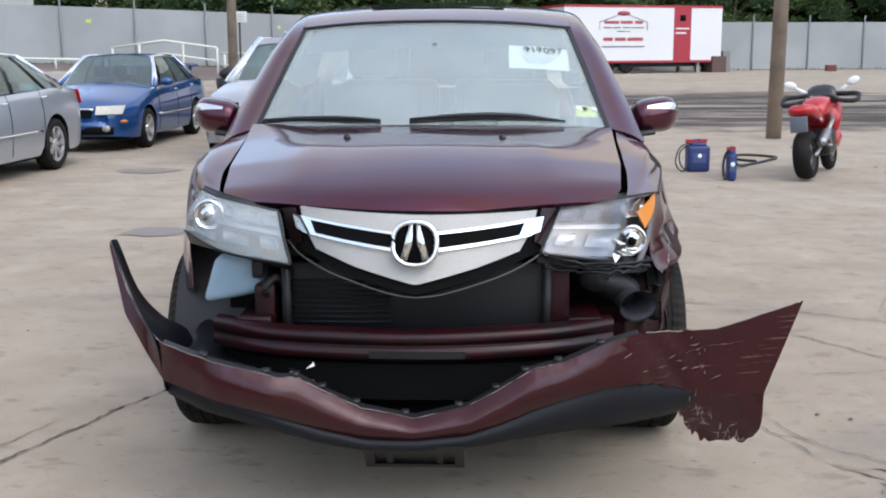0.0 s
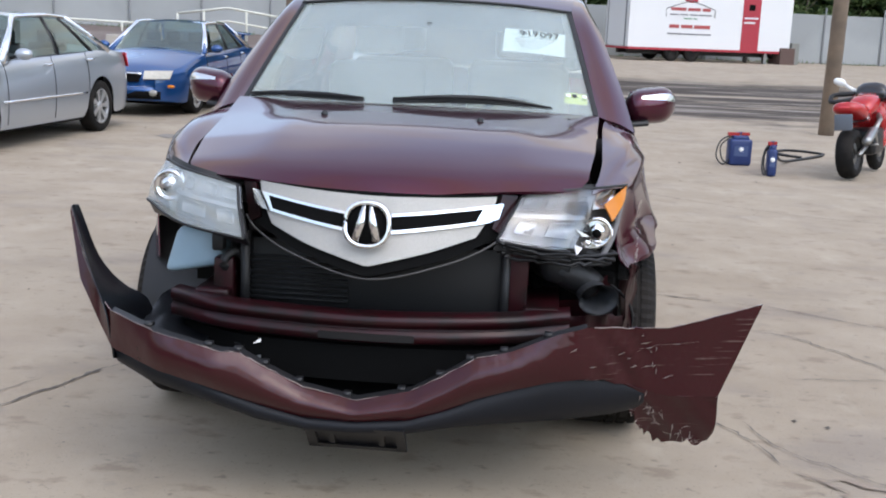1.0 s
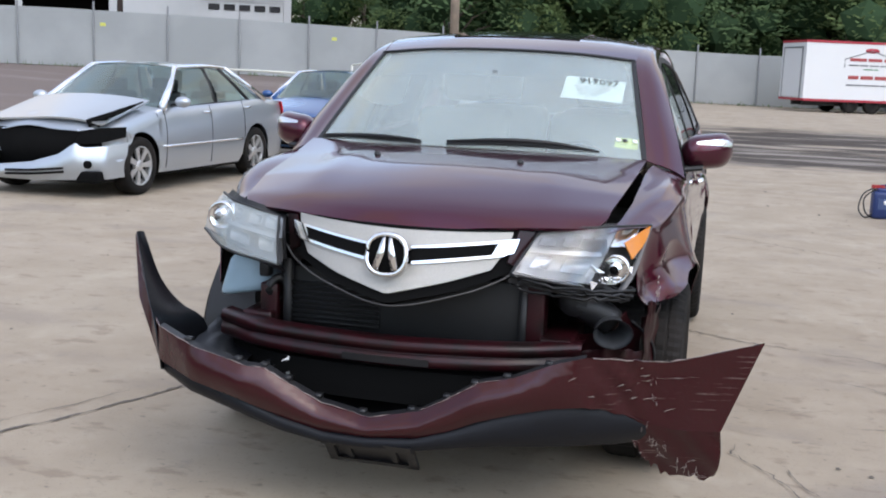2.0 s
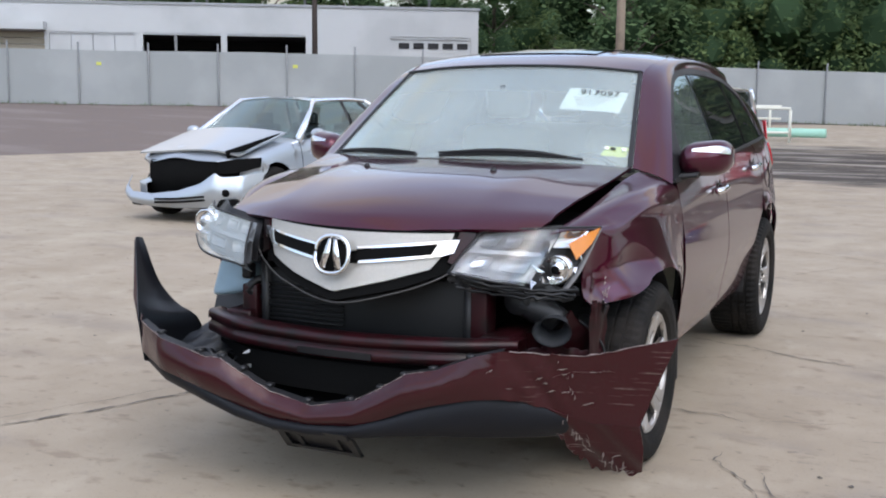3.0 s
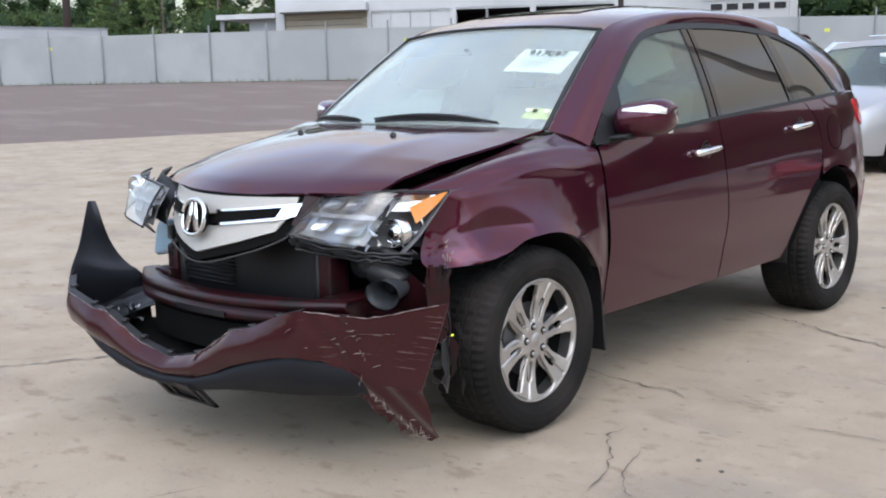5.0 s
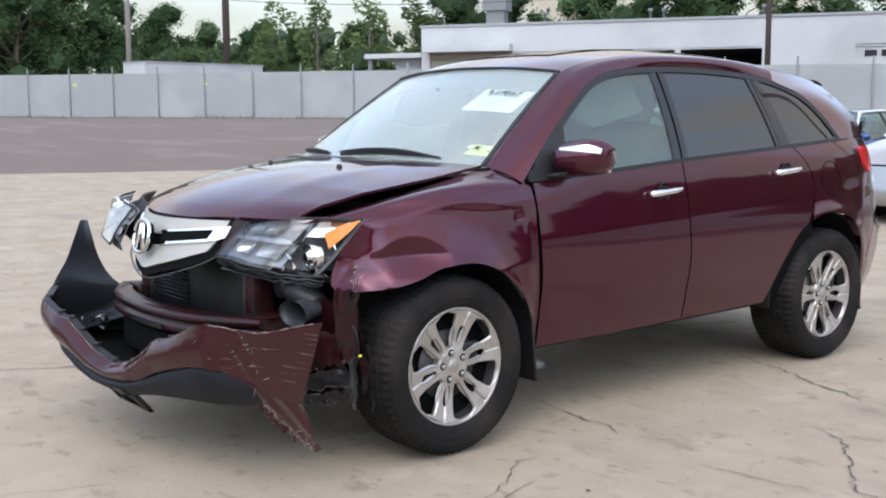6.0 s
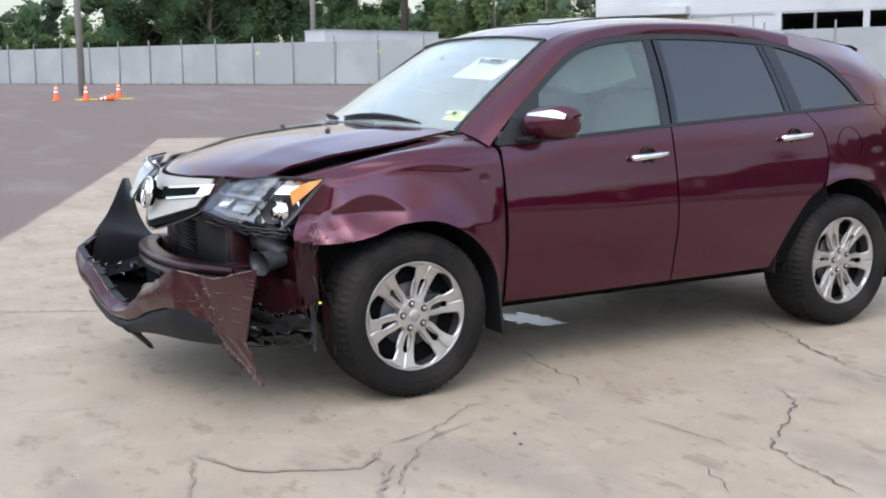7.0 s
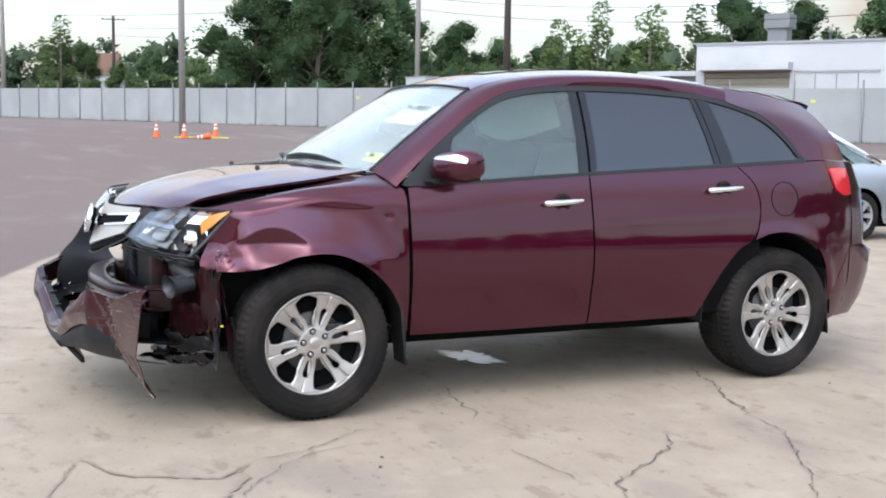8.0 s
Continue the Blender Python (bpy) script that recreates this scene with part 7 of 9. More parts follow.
root, plan, belt, deck, G = road_car("blue_sedan", "metallic blue compact sedan with a boot spoiler", "car", placed((-4.98, 12.45), (-4.93, 15.05), 0.86), dict(
    paint=M_BLUE, half=0.86, wheelbase=2.61, tyre=0.305, front=0.90, rear=1.0, sill=0.20,
    belt=[(-0.90, 0.64), (-0.3, 0.76), (0.4, 0.90), (1.2, 0.93), (2.2, 0.97), (3.0, 0.98), (3.6, 0.92)],
    deck=[(-0.90, 0.66), (-0.6, 0.78), (0.0, 0.90), (0.45, 0.98), (1.2, 1.0), (2.4, 1.02), (2.9, 1.06), (3.4, 1.05), (3.6, 0.95)],
    cabin=(0.42, 1.15, 2.25, 2.95), roof_z=1.42, roof_w=0.58, panes=[(0.16, 0.50, M_CARGLASS), (0.53, 0.82, M_CARGLASS), (0.84, 0.93, M_CARGLASS)], pillars=[0, 0.515, 0.83, 1],
    handles=[1.40, 2.35], seams=[0.50, 1.50, 2.30], mirror=0.66, rim=M_LITRIM, glass=M_CARGLASS, strip=0.50, strip_mat=M_BLUE, strip_r=0.02, spokes=5, seats=[1.25, 2.15]))
for s in (1, -1):
    part("headlamp", shell(coons([(s * 0.36, -0.99, 0.56), (s * 0.72, -0.86, 0.57)], [(s * 0.36, -0.93, 0.68), (s * 0.74, -0.76, 0.69)], [(s * 0.36, -0.99, 0.56), (s * 0.36, -0.93, 0.68)], [(s * 0.72, -0.86, 0.57), (s * 0.74, -0.76, 0.69)], 8, 5), 0.02, (0, 1, 0.3)), M_LAMPD, root)
    part("fog_lamp", moved(fix_sphere(0.07, 0.04, 0.05), pose(s * 0.52, -1.0, 0.36)), M_LAMPD, root)
    part("marker_lamp", moved(fix_sphere(0.06, 0.03, 0.025), pose(s * 0.74, -0.86, 0.46)), M_AMBER, root)
    part("spoiler_post", fix(box(s * 0.55 - 0.02, s * 0.55 + 0.02, 3.36, 3.48, 1.02, 1.20)), M_BLUE, root)
part("grille", shell(coons([(-0.30, -1.0, 0.52), (0, -1.03, 0.52), (0.30, -1.0, 0.52)], [(-0.32, -0.965, 0.62), (0, -0.99, 0.63), (0.32, -0.965, 0.62)], [(-0.30, -1.0, 0.52), (-0.32, -0.965, 0.62)], [(0.30, -1.0, 0.52), (0.32, -0.965, 0.62)], 12, 5), 0.02, (0, 1, 0.3)), M_VOID, root)
part("grille_bar", tube(curve([(-0.34, -0.98, 0.635), (0, -1.01, 0.645), (0.34, -0.98, 0.635)], 12), 0.018, 6), M_CHROME, root)
part("lower_intake", fix(box(-0.62, 0.62, -1.015, -0.97, 0.27, 0.38)), M_VOID, root)
part("boot_spoiler", shell(np.array([curve([(-0.70, y, z), (0, y + 0.03, z + 0.03), (0.70, y, z)], 14) for y, z in ((3.28, 1.20), (3.40, 1.225), (3.52, 1.20))]), 0.02, (0, 3, 0)), M_BLUE, root)

root, plan, belt, deck, G = road_car("minivan", "pale silver minivan with dark rear windows", "van", placed((-1.62, 10.68), (-1.07, 13.68), 0.99), dict(
    paint=M_VAN, half=0.99, wheelbase=3.03, tyre=0.335, front=0.95, rear=1.02, sill=0.24,
    belt=[(-0.95, 0.72), (-0.4, 0.90), (0.3, 1.05), (1.2, 1.10), (2.5, 1.15), (3.5, 1.18), (4.05, 1.15)],
    deck=[(-0.95, 0.74), (-0.6, 0.92), (-0.1, 1.05), (0.15, 1.10), (1.0, 1.12), (3.0, 1.2), (4.05, 1.2)],
    cabin=(0.08, 1.05, 3.55, 4.02), roof_z=1.69, roof_w=0.76, header=0.14, post=1.5, big_mirror=1.4, panes=[(0.06, 0.38, M_CARGLASS), (0.41, 0.66, M_VANTINT), (0.68, 0.96, M_VANTINT)], pillars=[0, 0.395, 0.67, 1],
    handles=[1.30, 1.62], seams=[0.45, 1.48], mirror=0.55, mirror_mat=M_BLACK, rim=M_LITRIM, glass=M_CARGLASS, strip=0.62, strip_mat=M_DARKGREY, strip_r=0.035, spokes=5, seats=[1.2, 2.2], handle=M_CHROME))
for s in (1, -1):
    part("tail_lamp", shell(coons([(s * 0.80, 4.03, 0.85), (s * 0.955, 3.86, 0.85)], [(s * 0.76, 4.04, 1.16), (s * 0.91, 3.88, 1.16)], [(s * 0.80, 4.03, 0.85), (s * 0.76, 4.04, 1.16)], [(s * 0.955, 3.86, 0.85), (s * 0.91, 3.88, 1.16)], 5, 6), 0.015, (0, 1, 0.5)), M_RED, root)
    part("headlamp", shell(coons([(s * 0.42, -0.99, 0.62), (s * 0.82, -0.82, 0.64)], [(s * 0.44, -0.93, 0.76), (s * 0.83, -0.72, 0.78)], [(s * 0.42, -0.99, 0.62), (s * 0.44, -0.93, 0.76)], [(s * 0.82, -0.82, 0.64), (s * 0.83, -0.72, 0.78)], 8, 5), 0.02, (0, 1, 0.3)), M_LAMPD, root)
part("roof_rack", tube([(-0.60, 1.7, 1.745), (0.60, 1.7, 1.745)], 0.016, 6), M_VAN, root)
part("window_paper", fix(box(0.2, 0.55, 0.66, 0.664, 1.36, 1.50)), M_PAPER, root)


# ---- fence, building, trailer ----
M_FENCE = material("grey_privacy_slats", (0.2746, 0.287, 0.2855), 0.75, vary=0.07, scale=0.8, second=(0.3198, 0.3315, 0.3292), sscale=0.35)
M_POST = material("galvanised_post", (0.2, 0.204, 0.208), 0.55, 0.4, vary=0.15)
FENCE = [(62, 58.5), (30, 55.6), (2.3, 50.2), (-8, 46.4), (-20, 40.3), (-28, 35.9), (-36, 31.4), (-46, 26.3), (-58.5, 18.9), (-76, 10.2), (-92, 2.0), (-120, -13.0)]


def build_fence():
    f = thing("fence", "tall chain-link fence with grey privacy slats and steel posts", "fence", kind="structure")
    p = densify_line(FENCE, 0.1)
    run = np.r_[0, np.cumsum(np.linalg.norm(np.diff(p, axis=0), axis=1))]
    at = np.r_[np.arange(112.18 - 3.04 * 36, 112.0, 3.04), np.arange(112.18, run[-1], 2.92)]
    q = np.stack([np.interp(at, run, p[:, k]) for k in (0, 1)], 1)
    post = lathe([(0.0, 2.75), (0.04, 2.74), (0.045, 0.0)], 8, "z")
    me = None
    for k, (a, b) in enumerate(zip(q, q[1:])):
        za, zb = ground_z(*a), ground_z(*b)
        d = (b - a) / np.linalg.norm(b - a)
        nrm = np.array((-d[1], d[0])) * 0.012
        V, F = [], []
        n = 12
        sag = 0.03 * noise.noise(Vector((k * 0.7, 1, 2)))
        for i in range(n + 1):
            t = i / n
            c = a + (b - a) * t
            z = za + (zb - za) * t
            bow = 0.035 * math.sin(math.pi * t) * noise.noise(Vector((k * 1.3, 5, 0)))
            for h in (0.03, 1.2, 2.40 + sag * math.sin(math.pi * t)):
                for s in (-1, 1):
                    V.append((c[0] + nrm[0] * s - d[1] * bow, c[1] + nrm[1] * s + d[0] * bow, z + h))
        for i in range(n):
            o, e = i * 6, i * 6 + 6
            for h in (0, 2):
                F += [(o + h, e + h, e + h + 2, o + h + 2), (o + h + 1, o + h + 3, e + h + 3, e + h + 1)]
            F += [(o + 4, e + 4, e + 5, o + 5)]
        part("slat_panel", fix((V, F)), M_FENCE, f, smooth=False)
        ob = part("post", post, M_POST, f) if me is None else new("post", me)
        me = ob.data
        ob.parent = f
        off = np.array((-d[1], d[0])) * 0.07
        ob.location = (a[0] + off[0], a[1] + off[1], za)
    return f


fence = build_fence()
M_WHITE = material("white_painted_block", (0.46, 0.468, 0.472), 0.7, vary=0.05, scale=0.4, second=(0.40, 0.408, 0.412), sscale=0.25)
M_ROOFING = material("grey_roof_edge", (0.30, 0.31, 0.32), 0.7, vary=0.1)
M_DARKBAY = material("dark_bay", (0.02, 0.02, 0.022), 0.9, vary=0.2)
M_TANDOOR = material("tan_roller_door", (0.288, 0.248, 0.192), 0.6, vary=0.08, scale=1)


def build_warehouse():
    """A long low white building beyond the fence; local x runs along its front from its left end."""
    L, Rr = Vector((-51.2, 40.7, 0)), Vector((-25.0, 58.0, 0))
    d = (Rr - L)
    length = d.length
    b = thing("warehouse", "long white single-storey warehouse with dark open bays", "building", Matrix.Translation((L.x, L.y, 0.7)) @ Matrix.Rotation(math.atan2(d.y, d.x), 4, "Z"))
    H = 6.1
    # openings along the front: (x0, x1, z0, z1)
    holes = [(0.55, 5.85, 0, 4.45, "tan"), (6.1, 11.0, 0, 4.35, "white"), (11.4, 15.9, 0, 4.35, "bay"), (16.25, 20.9, 0, 4.35, "bay"), (26.0, 30.95, 0, 4.3, "strip")]
    xs = [0.0]
    for x0, x1, *_ in holes:
        xs += [x0, x1]
    xs.append(length)
    pieces = [box(xs[i], xs[i + 1], 0, 0.4, 0, 4.45) for i in range(0, len(xs), 2)]
    pieces += [box(0, length, 0, 0.4, 4.45, H)]
    for x0, x1, z0, z1, kind in holes:
        if z1 < 4.45:
            pieces.append(box(x0, x1, 0.05, 0.4, z1, 4.45))
    pieces += [box(0, 0.4, 0.4, 22, 0, H), box(length - 0.4, length, 0.4, 22, 0, H), box(0.4, length - 0.4, 21.6, 22, 0, H)]
    for piece in pieces:
        part("wall", fix(piece), M_WHITE, b, smooth=False)
    part("roof", fix(join(box(0.2, length - 0.2, 0.2, 21.8, H - 0.3, H - 0.1))), M_ROOFING, b, smooth=False)
    part("parapet_cap", fix(join(box(-0.1, length + 0.1, -0.08, 0.5, H, H + 0.14))), M_ROOFING, b, smooth=False)
    part("back_wall", fix(box(10.6, 22, 9.0, 9.2, 0, 4.5)), M_DARKBAY, b, smooth=False)
    part("bay_ceiling", fix(box(10.6, 22, 0.4, 9.0, 4.4, 4.5)), M_DARKBAY, b, smooth=False)
    part("canopy", fix(join(box(0.4, 6.0, -1.0, -0.004, 4.5, 4.95))), M_WHITE, b, smooth=False)
    for k in range(12):
        part("door_slat", fix(box(0.55, 5.85, 0.15, 0.19, 4.45 * k / 12, 4.45 * (k + 1) / 12 - 0.03)), M_TANDOOR, b, smooth=False)
    for k in range(4):
        x0 = 6.1 + 1.225 * k
        part("door_panel", fix(box(x0 + 0.02, x0 + 1.205, 0.12, 0.18, 0, 4.35)), M_WHITE, b, smooth=False)
    part("strip_wall", fix(box(26.0, 30.95, 0.12, 0.18, 0, 4.3)), M_WHITE, b, smooth=False)
    for k in range(5):
        part("window", fix(box(26.5 + 0.90 * k, 27.15 + 0.90 * k, 0.08, 0.115, 3.75, 4.1)), M_DARKBAY, b, smooth=False)
    part("bay_post", fix(box(13.2, 13.35, 0.1, 0.3, 0, 4.35)), M_POST, b, smooth=False)
    part("roof_vent", fix(join(box(3.2, 4.4, 4.0, 5.2, H - 0.2, H + 1.9), box(3.0, 4.6, 3.8, 5.4, H + 1.3, H + 2.2))), M_POST, b, smooth=False)
    for x in (7.6, 14.2, 15.0, 20.9, 28.6):
        part("roof_stack", moved(lathe([(0.0, 0.9), (0.14, 0.9), (0.14, 0.7), (0.08, 0.7), (0.08, -0.3)], 10, "z"), pose(x, 2.0, H)), M_POST, b)
    return b


build_warehouse()
annex = thing("annex", "low grey annex with a flat white roof edge", "building", Matrix.Translation((-51.2, 40.7, 0.7)) @ Matrix.Rotation(math.atan2(17.3, 26.2), 4, "Z"))
part("wall", fix(box(-2.1, -0.2, 1.0, 9, 0, 4.25)), material("grey_annex_wall", (0.33, 0.34, 0.35), 0.8), annex, smooth=False)
part("roof_edge", fix(box(-4.0, -0.1, 0.2, 9.2, 4.25, 4.55)), M_WHITE, annex, smooth=False)
part("window", fix(box(-1.5, -0.5, 0.95, 1.02, 2.6, 3.4)), M_DARKBAY, annex, smooth=False)
for yy in (0.5, 8.0):
    part("support", fix(box(-3.85, -3.6, yy, yy + 0.3, 0, 4.25)), M_POST, annex, smooth=False)


def along_fence(s):
    p = densify_line(FENCE, 0.1)
    run = np.r_[0, np.cumsum(np.linalg.norm(np.diff(p, axis=0), axis=1))]
    a, b = [np.array([np.interp(q, run, p[:, k]) for k in (0, 1)]) for q in (s, s + 0.3)]
    return a, (b - a) / np.linalg.norm(b - a)


M_TAG = material("yellow_tag", (0.55, 0.55, 0.12), 0.6)
for s_ in (99.15, 90.53, 80.65, 72.3, 126.45, 118.0):
    a, d = along_fence(s_)
    nn = np.array((-d[1], d[0])) * 0.03
    c = Vector((a[0] + nn[0], a[1] + nn[1], ground_z(*a) + 1.82))
    part("warning_tag", moved(box(-0.11, 0.11, -0.008, 0.008, -0.07, 0.07), Matrix.Translation(c) @ Matrix.Rotation(math.atan2(d[1], d[0]), 4, "Z")), M_TAG, fence, smooth=False)


# ---- box trailer ----
def build_trailer():
    o = thing("box_trailer", "white and red box trailer with a printed sign", "trailer", Matrix.Translation((3.97, 45.0, ground_z(6, 46))) @ Matrix.Rotation(radians(21), 4, "Z"))
    L, W, z0, z1 = 8.1, 2.45, 0.58, 2.95
    wht = material("white_trailer_sheet", (0.656, 0.656, 0.656), 0.5, vary=0.04, scale=0.6)
    red = material("red_trailer_trim", (0.34, 0.02, 0.035), 0.5, vary=0.1)
    part("body", fix(box(0, L, 0, W, z0, z1)), wht, o, smooth=False)
    part("top_rail", fix(join(box(-0.02, L + 0.02, -0.02, W + 0.02, z1, z1 + 0.10))), red, o, smooth=False)
    part("bottom_rail", fix(join(box(-0.02, L + 0.02, -0.02, 0.05, z0 - 0.10, z0), box(-0.02, 0.05, -0.02, W, z0 - 0.10, z0))), red, o, smooth=False)
    part("red_panel", fix(box(5.55, 6.45, -0.012, 0, z0, z1)), red, o, smooth=False)
    part("panel_mark", fix(box(5.85, 6.15, -0.02, -0.012, 2.35, 2.62)), M_VOID, o, smooth=False)
    for k in range(2):
        part("text_bar", fix(box(5.65, 6.35 - 0.15 * k, -0.02, -0.012, 1.98 - 0.2 * k, 2.05 - 0.2 * k)), wht, o, smooth=False)
    part("end_door", fix(box(-0.03, 0, 0.35, W - 0.3, z0 + 0.05, z1 - 0.25)), wht, o, smooth=False)
    part("end_door_frame", fix(join(box(-0.04, 0, 0.28, 0.35, z0, z1 - 0.18), box(-0.04, 0, W - 0.3, W - 0.23, z0, z1 - 0.18), box(-0.04, 0, 0.28, W - 0.23, z1 - 0.25, z1 - 0.18))), M_POST, o, smooth=False)
    sign = material("sign_grey", (0.16, 0.16, 0.17), 0.7)
    roofline = [(1.75, 1.95), (1.75, 2.30), (2.95, 2.68), (4.15, 2.30), (4.15, 1.95)]
    part("sign_outline", tube([(x, -0.012, z) for x, z in roofline], 0.018, 5), sign, o)
    part("sign_badge", fix([(2.95 + 0.30 * math.cos(a), -0.02, 2.68 + 0.09 * math.sin(a)) for a in np.linspace(0, 2 * math.pi, 20, endpoint=False)] and prism([(2.95 + 0.32 * math.cos(a), 2.68 + 0.10 * math.sin(a)) for a in np.linspace(0, 2 * math.pi, 20, endpoint=False)], -0.02)), red, o)
    green = material("sign_green", (0.05, 0.2, 0.08), 0.7)
    faded = material("faded_sign_red", (0.36, 0.07, 0.07), 0.7)
    for z, h, mat, words in ((2.22, 0.13, faded, ((1.98, 2.72), (2.80, 3.42), (3.52, 3.92))), (2.02, 0.055, sign, ((1.95, 2.38), (2.44, 2.80), (2.90, 3.30), (3.36, 3.98))), (1.86, 0.045, green, ((2.62, 3.05), (3.10, 3.28))),
                             (1.46, 0.15, faded, ((1.95, 2.42), (2.52, 3.08), (3.16, 3.95))), (1.18, 0.06, sign, ((1.88, 2.62), (2.66, 3.40), (3.44, 4.02)))):
        for x0, x1 in words:
            part("text_bar", fix(box(x0, x1, -0.016, 0, z, z + h)), mat, o, smooth=False)
    for x in (2.2, 3.2):
        for y in (0.15, W - 0.15):
            part("wheel", moved(lathe([(0.0, -0.1), (0.18, -0.1), (0.20, -0.12), (0.36, -0.12), (0.38, -0.06), (0.38, 0.06), (0.36, 0.12), (0.0, 0.12)], 24, "y"), pose(x, y, 0.38)), M_TYRE, o)
    part("chassis", fix(join(box(0.3, L, 0.6, 0.8, z0 - 0.3, z0 - 0.1), box(0.3, L, W - 0.8, W - 0.6, z0 - 0.3, z0 - 0.1))), M_BLACK, o, smooth=False)
    for w0 in (0.3, W - 0.45):
        part("landing_leg", fix(box(7.0, 7.15, w0, w0 + 0.15, 0, z0)), M_STEEL, o, smooth=False)
    part("step_box", fix(box(L - 0.5, L + 0.25, -0.1, 0.9, 0, 0.75)), material("brown_crate", (0.10, 0.06, 0.05), 0.8), o, smooth=False)
    part("step_box", fix(box(L + 0.27, L + 0.65, 0.2, 1.0, 0, 0.98)), material("grey_crate", (0.20, 0.20, 0.18), 0.8), o, smooth=False)


build_trailer()


# ---- motorcycle ----
def build_motorcycle():
    o = thing("motorcycle", "red sport motorcycle leaning on its stand", "motorcycle",
              Matrix.Translation((3.97, 8.24, 0)) @ Matrix.Rotation(radians(-29), 4, "Z") @ Matrix.Rotation(radians(-6), 4, "Y") @ Matrix.Diagonal((0.92, 0.90, 0.88, 1)))
    red = car_paint("red_fairing", (0.42, 0.018, 0.02), 0.1, 0.35)
    blk = M_BLACK
    for nm, y, w in (("rear_wheel", 0.0, 0.21), ("front_wheel", 1.32, 0.13)):
        wh = part(nm, lathe([(0.0, 0.03), (0.05, 0.03), (0.06, 0.015), (0.19, 0.02), (0.215, w * 0.42), (0.215, -w * 0.42), (0.19, -0.02), (0.06, -0.015), (0.05, -0.03), (0.0, -0.03)], 28), M_RIM_DARK, o)
        part("tyre", lathe([(0.21, w * 0.45), (0.26, w * 0.5), (0.295, w * 0.40), (0.315, w * 0.16), (0.318, 0.0), (0.315, -w * 0.16), (0.295, -w * 0.40), (0.26, -w * 0.5), (0.21, -w * 0.45)], 36), M_TYRE, wh)
        part("brake_disc", lathe([(0.07, 0.05), (0.14, 0.05), (0.14, 0.055), (0.07, 0.055)], 24), M_STEEL, wh)
        wh.location = (0, y, 0.330)
    part("swingarm", fix(join(tube([(0.11, 0, 0.318), (0.10, 0.5, 0.42)], 0.028, 8), tube([(-0.11, 0, 0.318), (-0.10, 0.5, 0.42)], 0.028, 8))), M_STEEL, o)
    eng = block(-0.20, 0.20, 0.42, 0.92, 0.28, 0.62, 0.05, 3)
    part("engine", eng, M_DARKGREY, o)
    part("frame", fix(join(tube([(0.14, 0.45, 0.50), (0.17, 0.8, 0.72), (0.06, 1.12, 0.86)], 0.035, 8), tube([(-0.14, 0.45, 0.50), (-0.17, 0.8, 0.72), (-0.06, 1.12, 0.86)], 0.035, 8))), M_STEEL, o)
    part("fork", fix(join(tube([(0.10, 1.40, 0.318), (0.10, 1.14, 0.95)], 0.026, 8), tube([(-0.10, 1.40, 0.318), (-0.10, 1.14, 0.95)], 0.026, 8))), M_STEEL, o)

    def loft(name, rows, mat, n=18, label=""):
        V, F = [], []
        for y, zc, hw, hh in rows:
            for a in np.linspace(0, 2 * math.pi, n, endpoint=False):
                V.append((hw * math.copysign(abs(math.cos(a)) ** 0.75, math.cos(a)), y, zc + hh * math.copysign(abs(math.sin(a)) ** 0.8, math.sin(a))))
        for i in range(len(rows) - 1):
            for k in range(n):
                F.append((i * n + k, i * n + (k + 1) % n, (i + 1) * n + (k + 1) % n, (i + 1) * n + k))
        F += [tuple(range(n)), tuple(range((len(rows) - 1) * n, len(rows) * n))]
        return part(name, fix((V, F)), mat, o, label)

    loft("tail_fairing", [(-0.27, 0.92, 0.10, 0.05), (-0.14, 0.91, 0.17, 0.08), (0.10, 0.86, 0.19, 0.11), (0.35, 0.78, 0.17, 0.11)], red)
    loft("tank", [(0.42, 0.84, 0.10, 0.08), (0.55, 0.89, 0.16, 0.12), (0.75, 0.93, 0.19, 0.14), (0.92, 0.92, 0.14, 0.11)], red)
    loft("front_fairing", [(0.90, 0.70, 0.24, 0.20), (1.10, 0.82, 0.25, 0.22), (1.30, 0.88, 0.20, 0.16), (1.46, 0.84, 0.08, 0.08)], red)
    loft("belly_fairing", [(0.72, 0.36, 0.10, 0.08), (0.85, 0.40, 0.19, 0.14), (1.02, 0.48, 0.24, 0.18), (1.15, 0.56, 0.18, 0.14)], red)
    loft("seat", [(-0.05, 0.955, 0.08, 0.03), (0.15, 0.92, 0.11, 0.035), (0.40, 0.86, 0.10, 0.04)], blk)
    loft("front_fender", [(1.22, 0.60, 0.05, 0.03), (1.40, 0.66, 0.07, 0.02), (1.58, 0.56, 0.05, 0.03)], red)
    loft("windscreen", [(1.00, 1.02, 0.19, 0.10), (1.08, 1.09, 0.185, 0.115), (1.18, 1.09, 0.165, 0.10), (1.30, 1.02, 0.11, 0.07), (1.38, 0.96, 0.04, 0.03)], car_paint("smoked_screen", (0.020, 0.019, 0.020), 0.0, 0.4), label="dark smoked bubble windscreen")
    part("handlebar", fix(join(tube([(0.08, 1.08, 0.98), (0.36, 0.95, 0.96)], 0.018, 8), tube([(-0.08, 1.08, 0.98), (-0.36, 0.95, 0.96)], 0.018, 8))), blk, o)
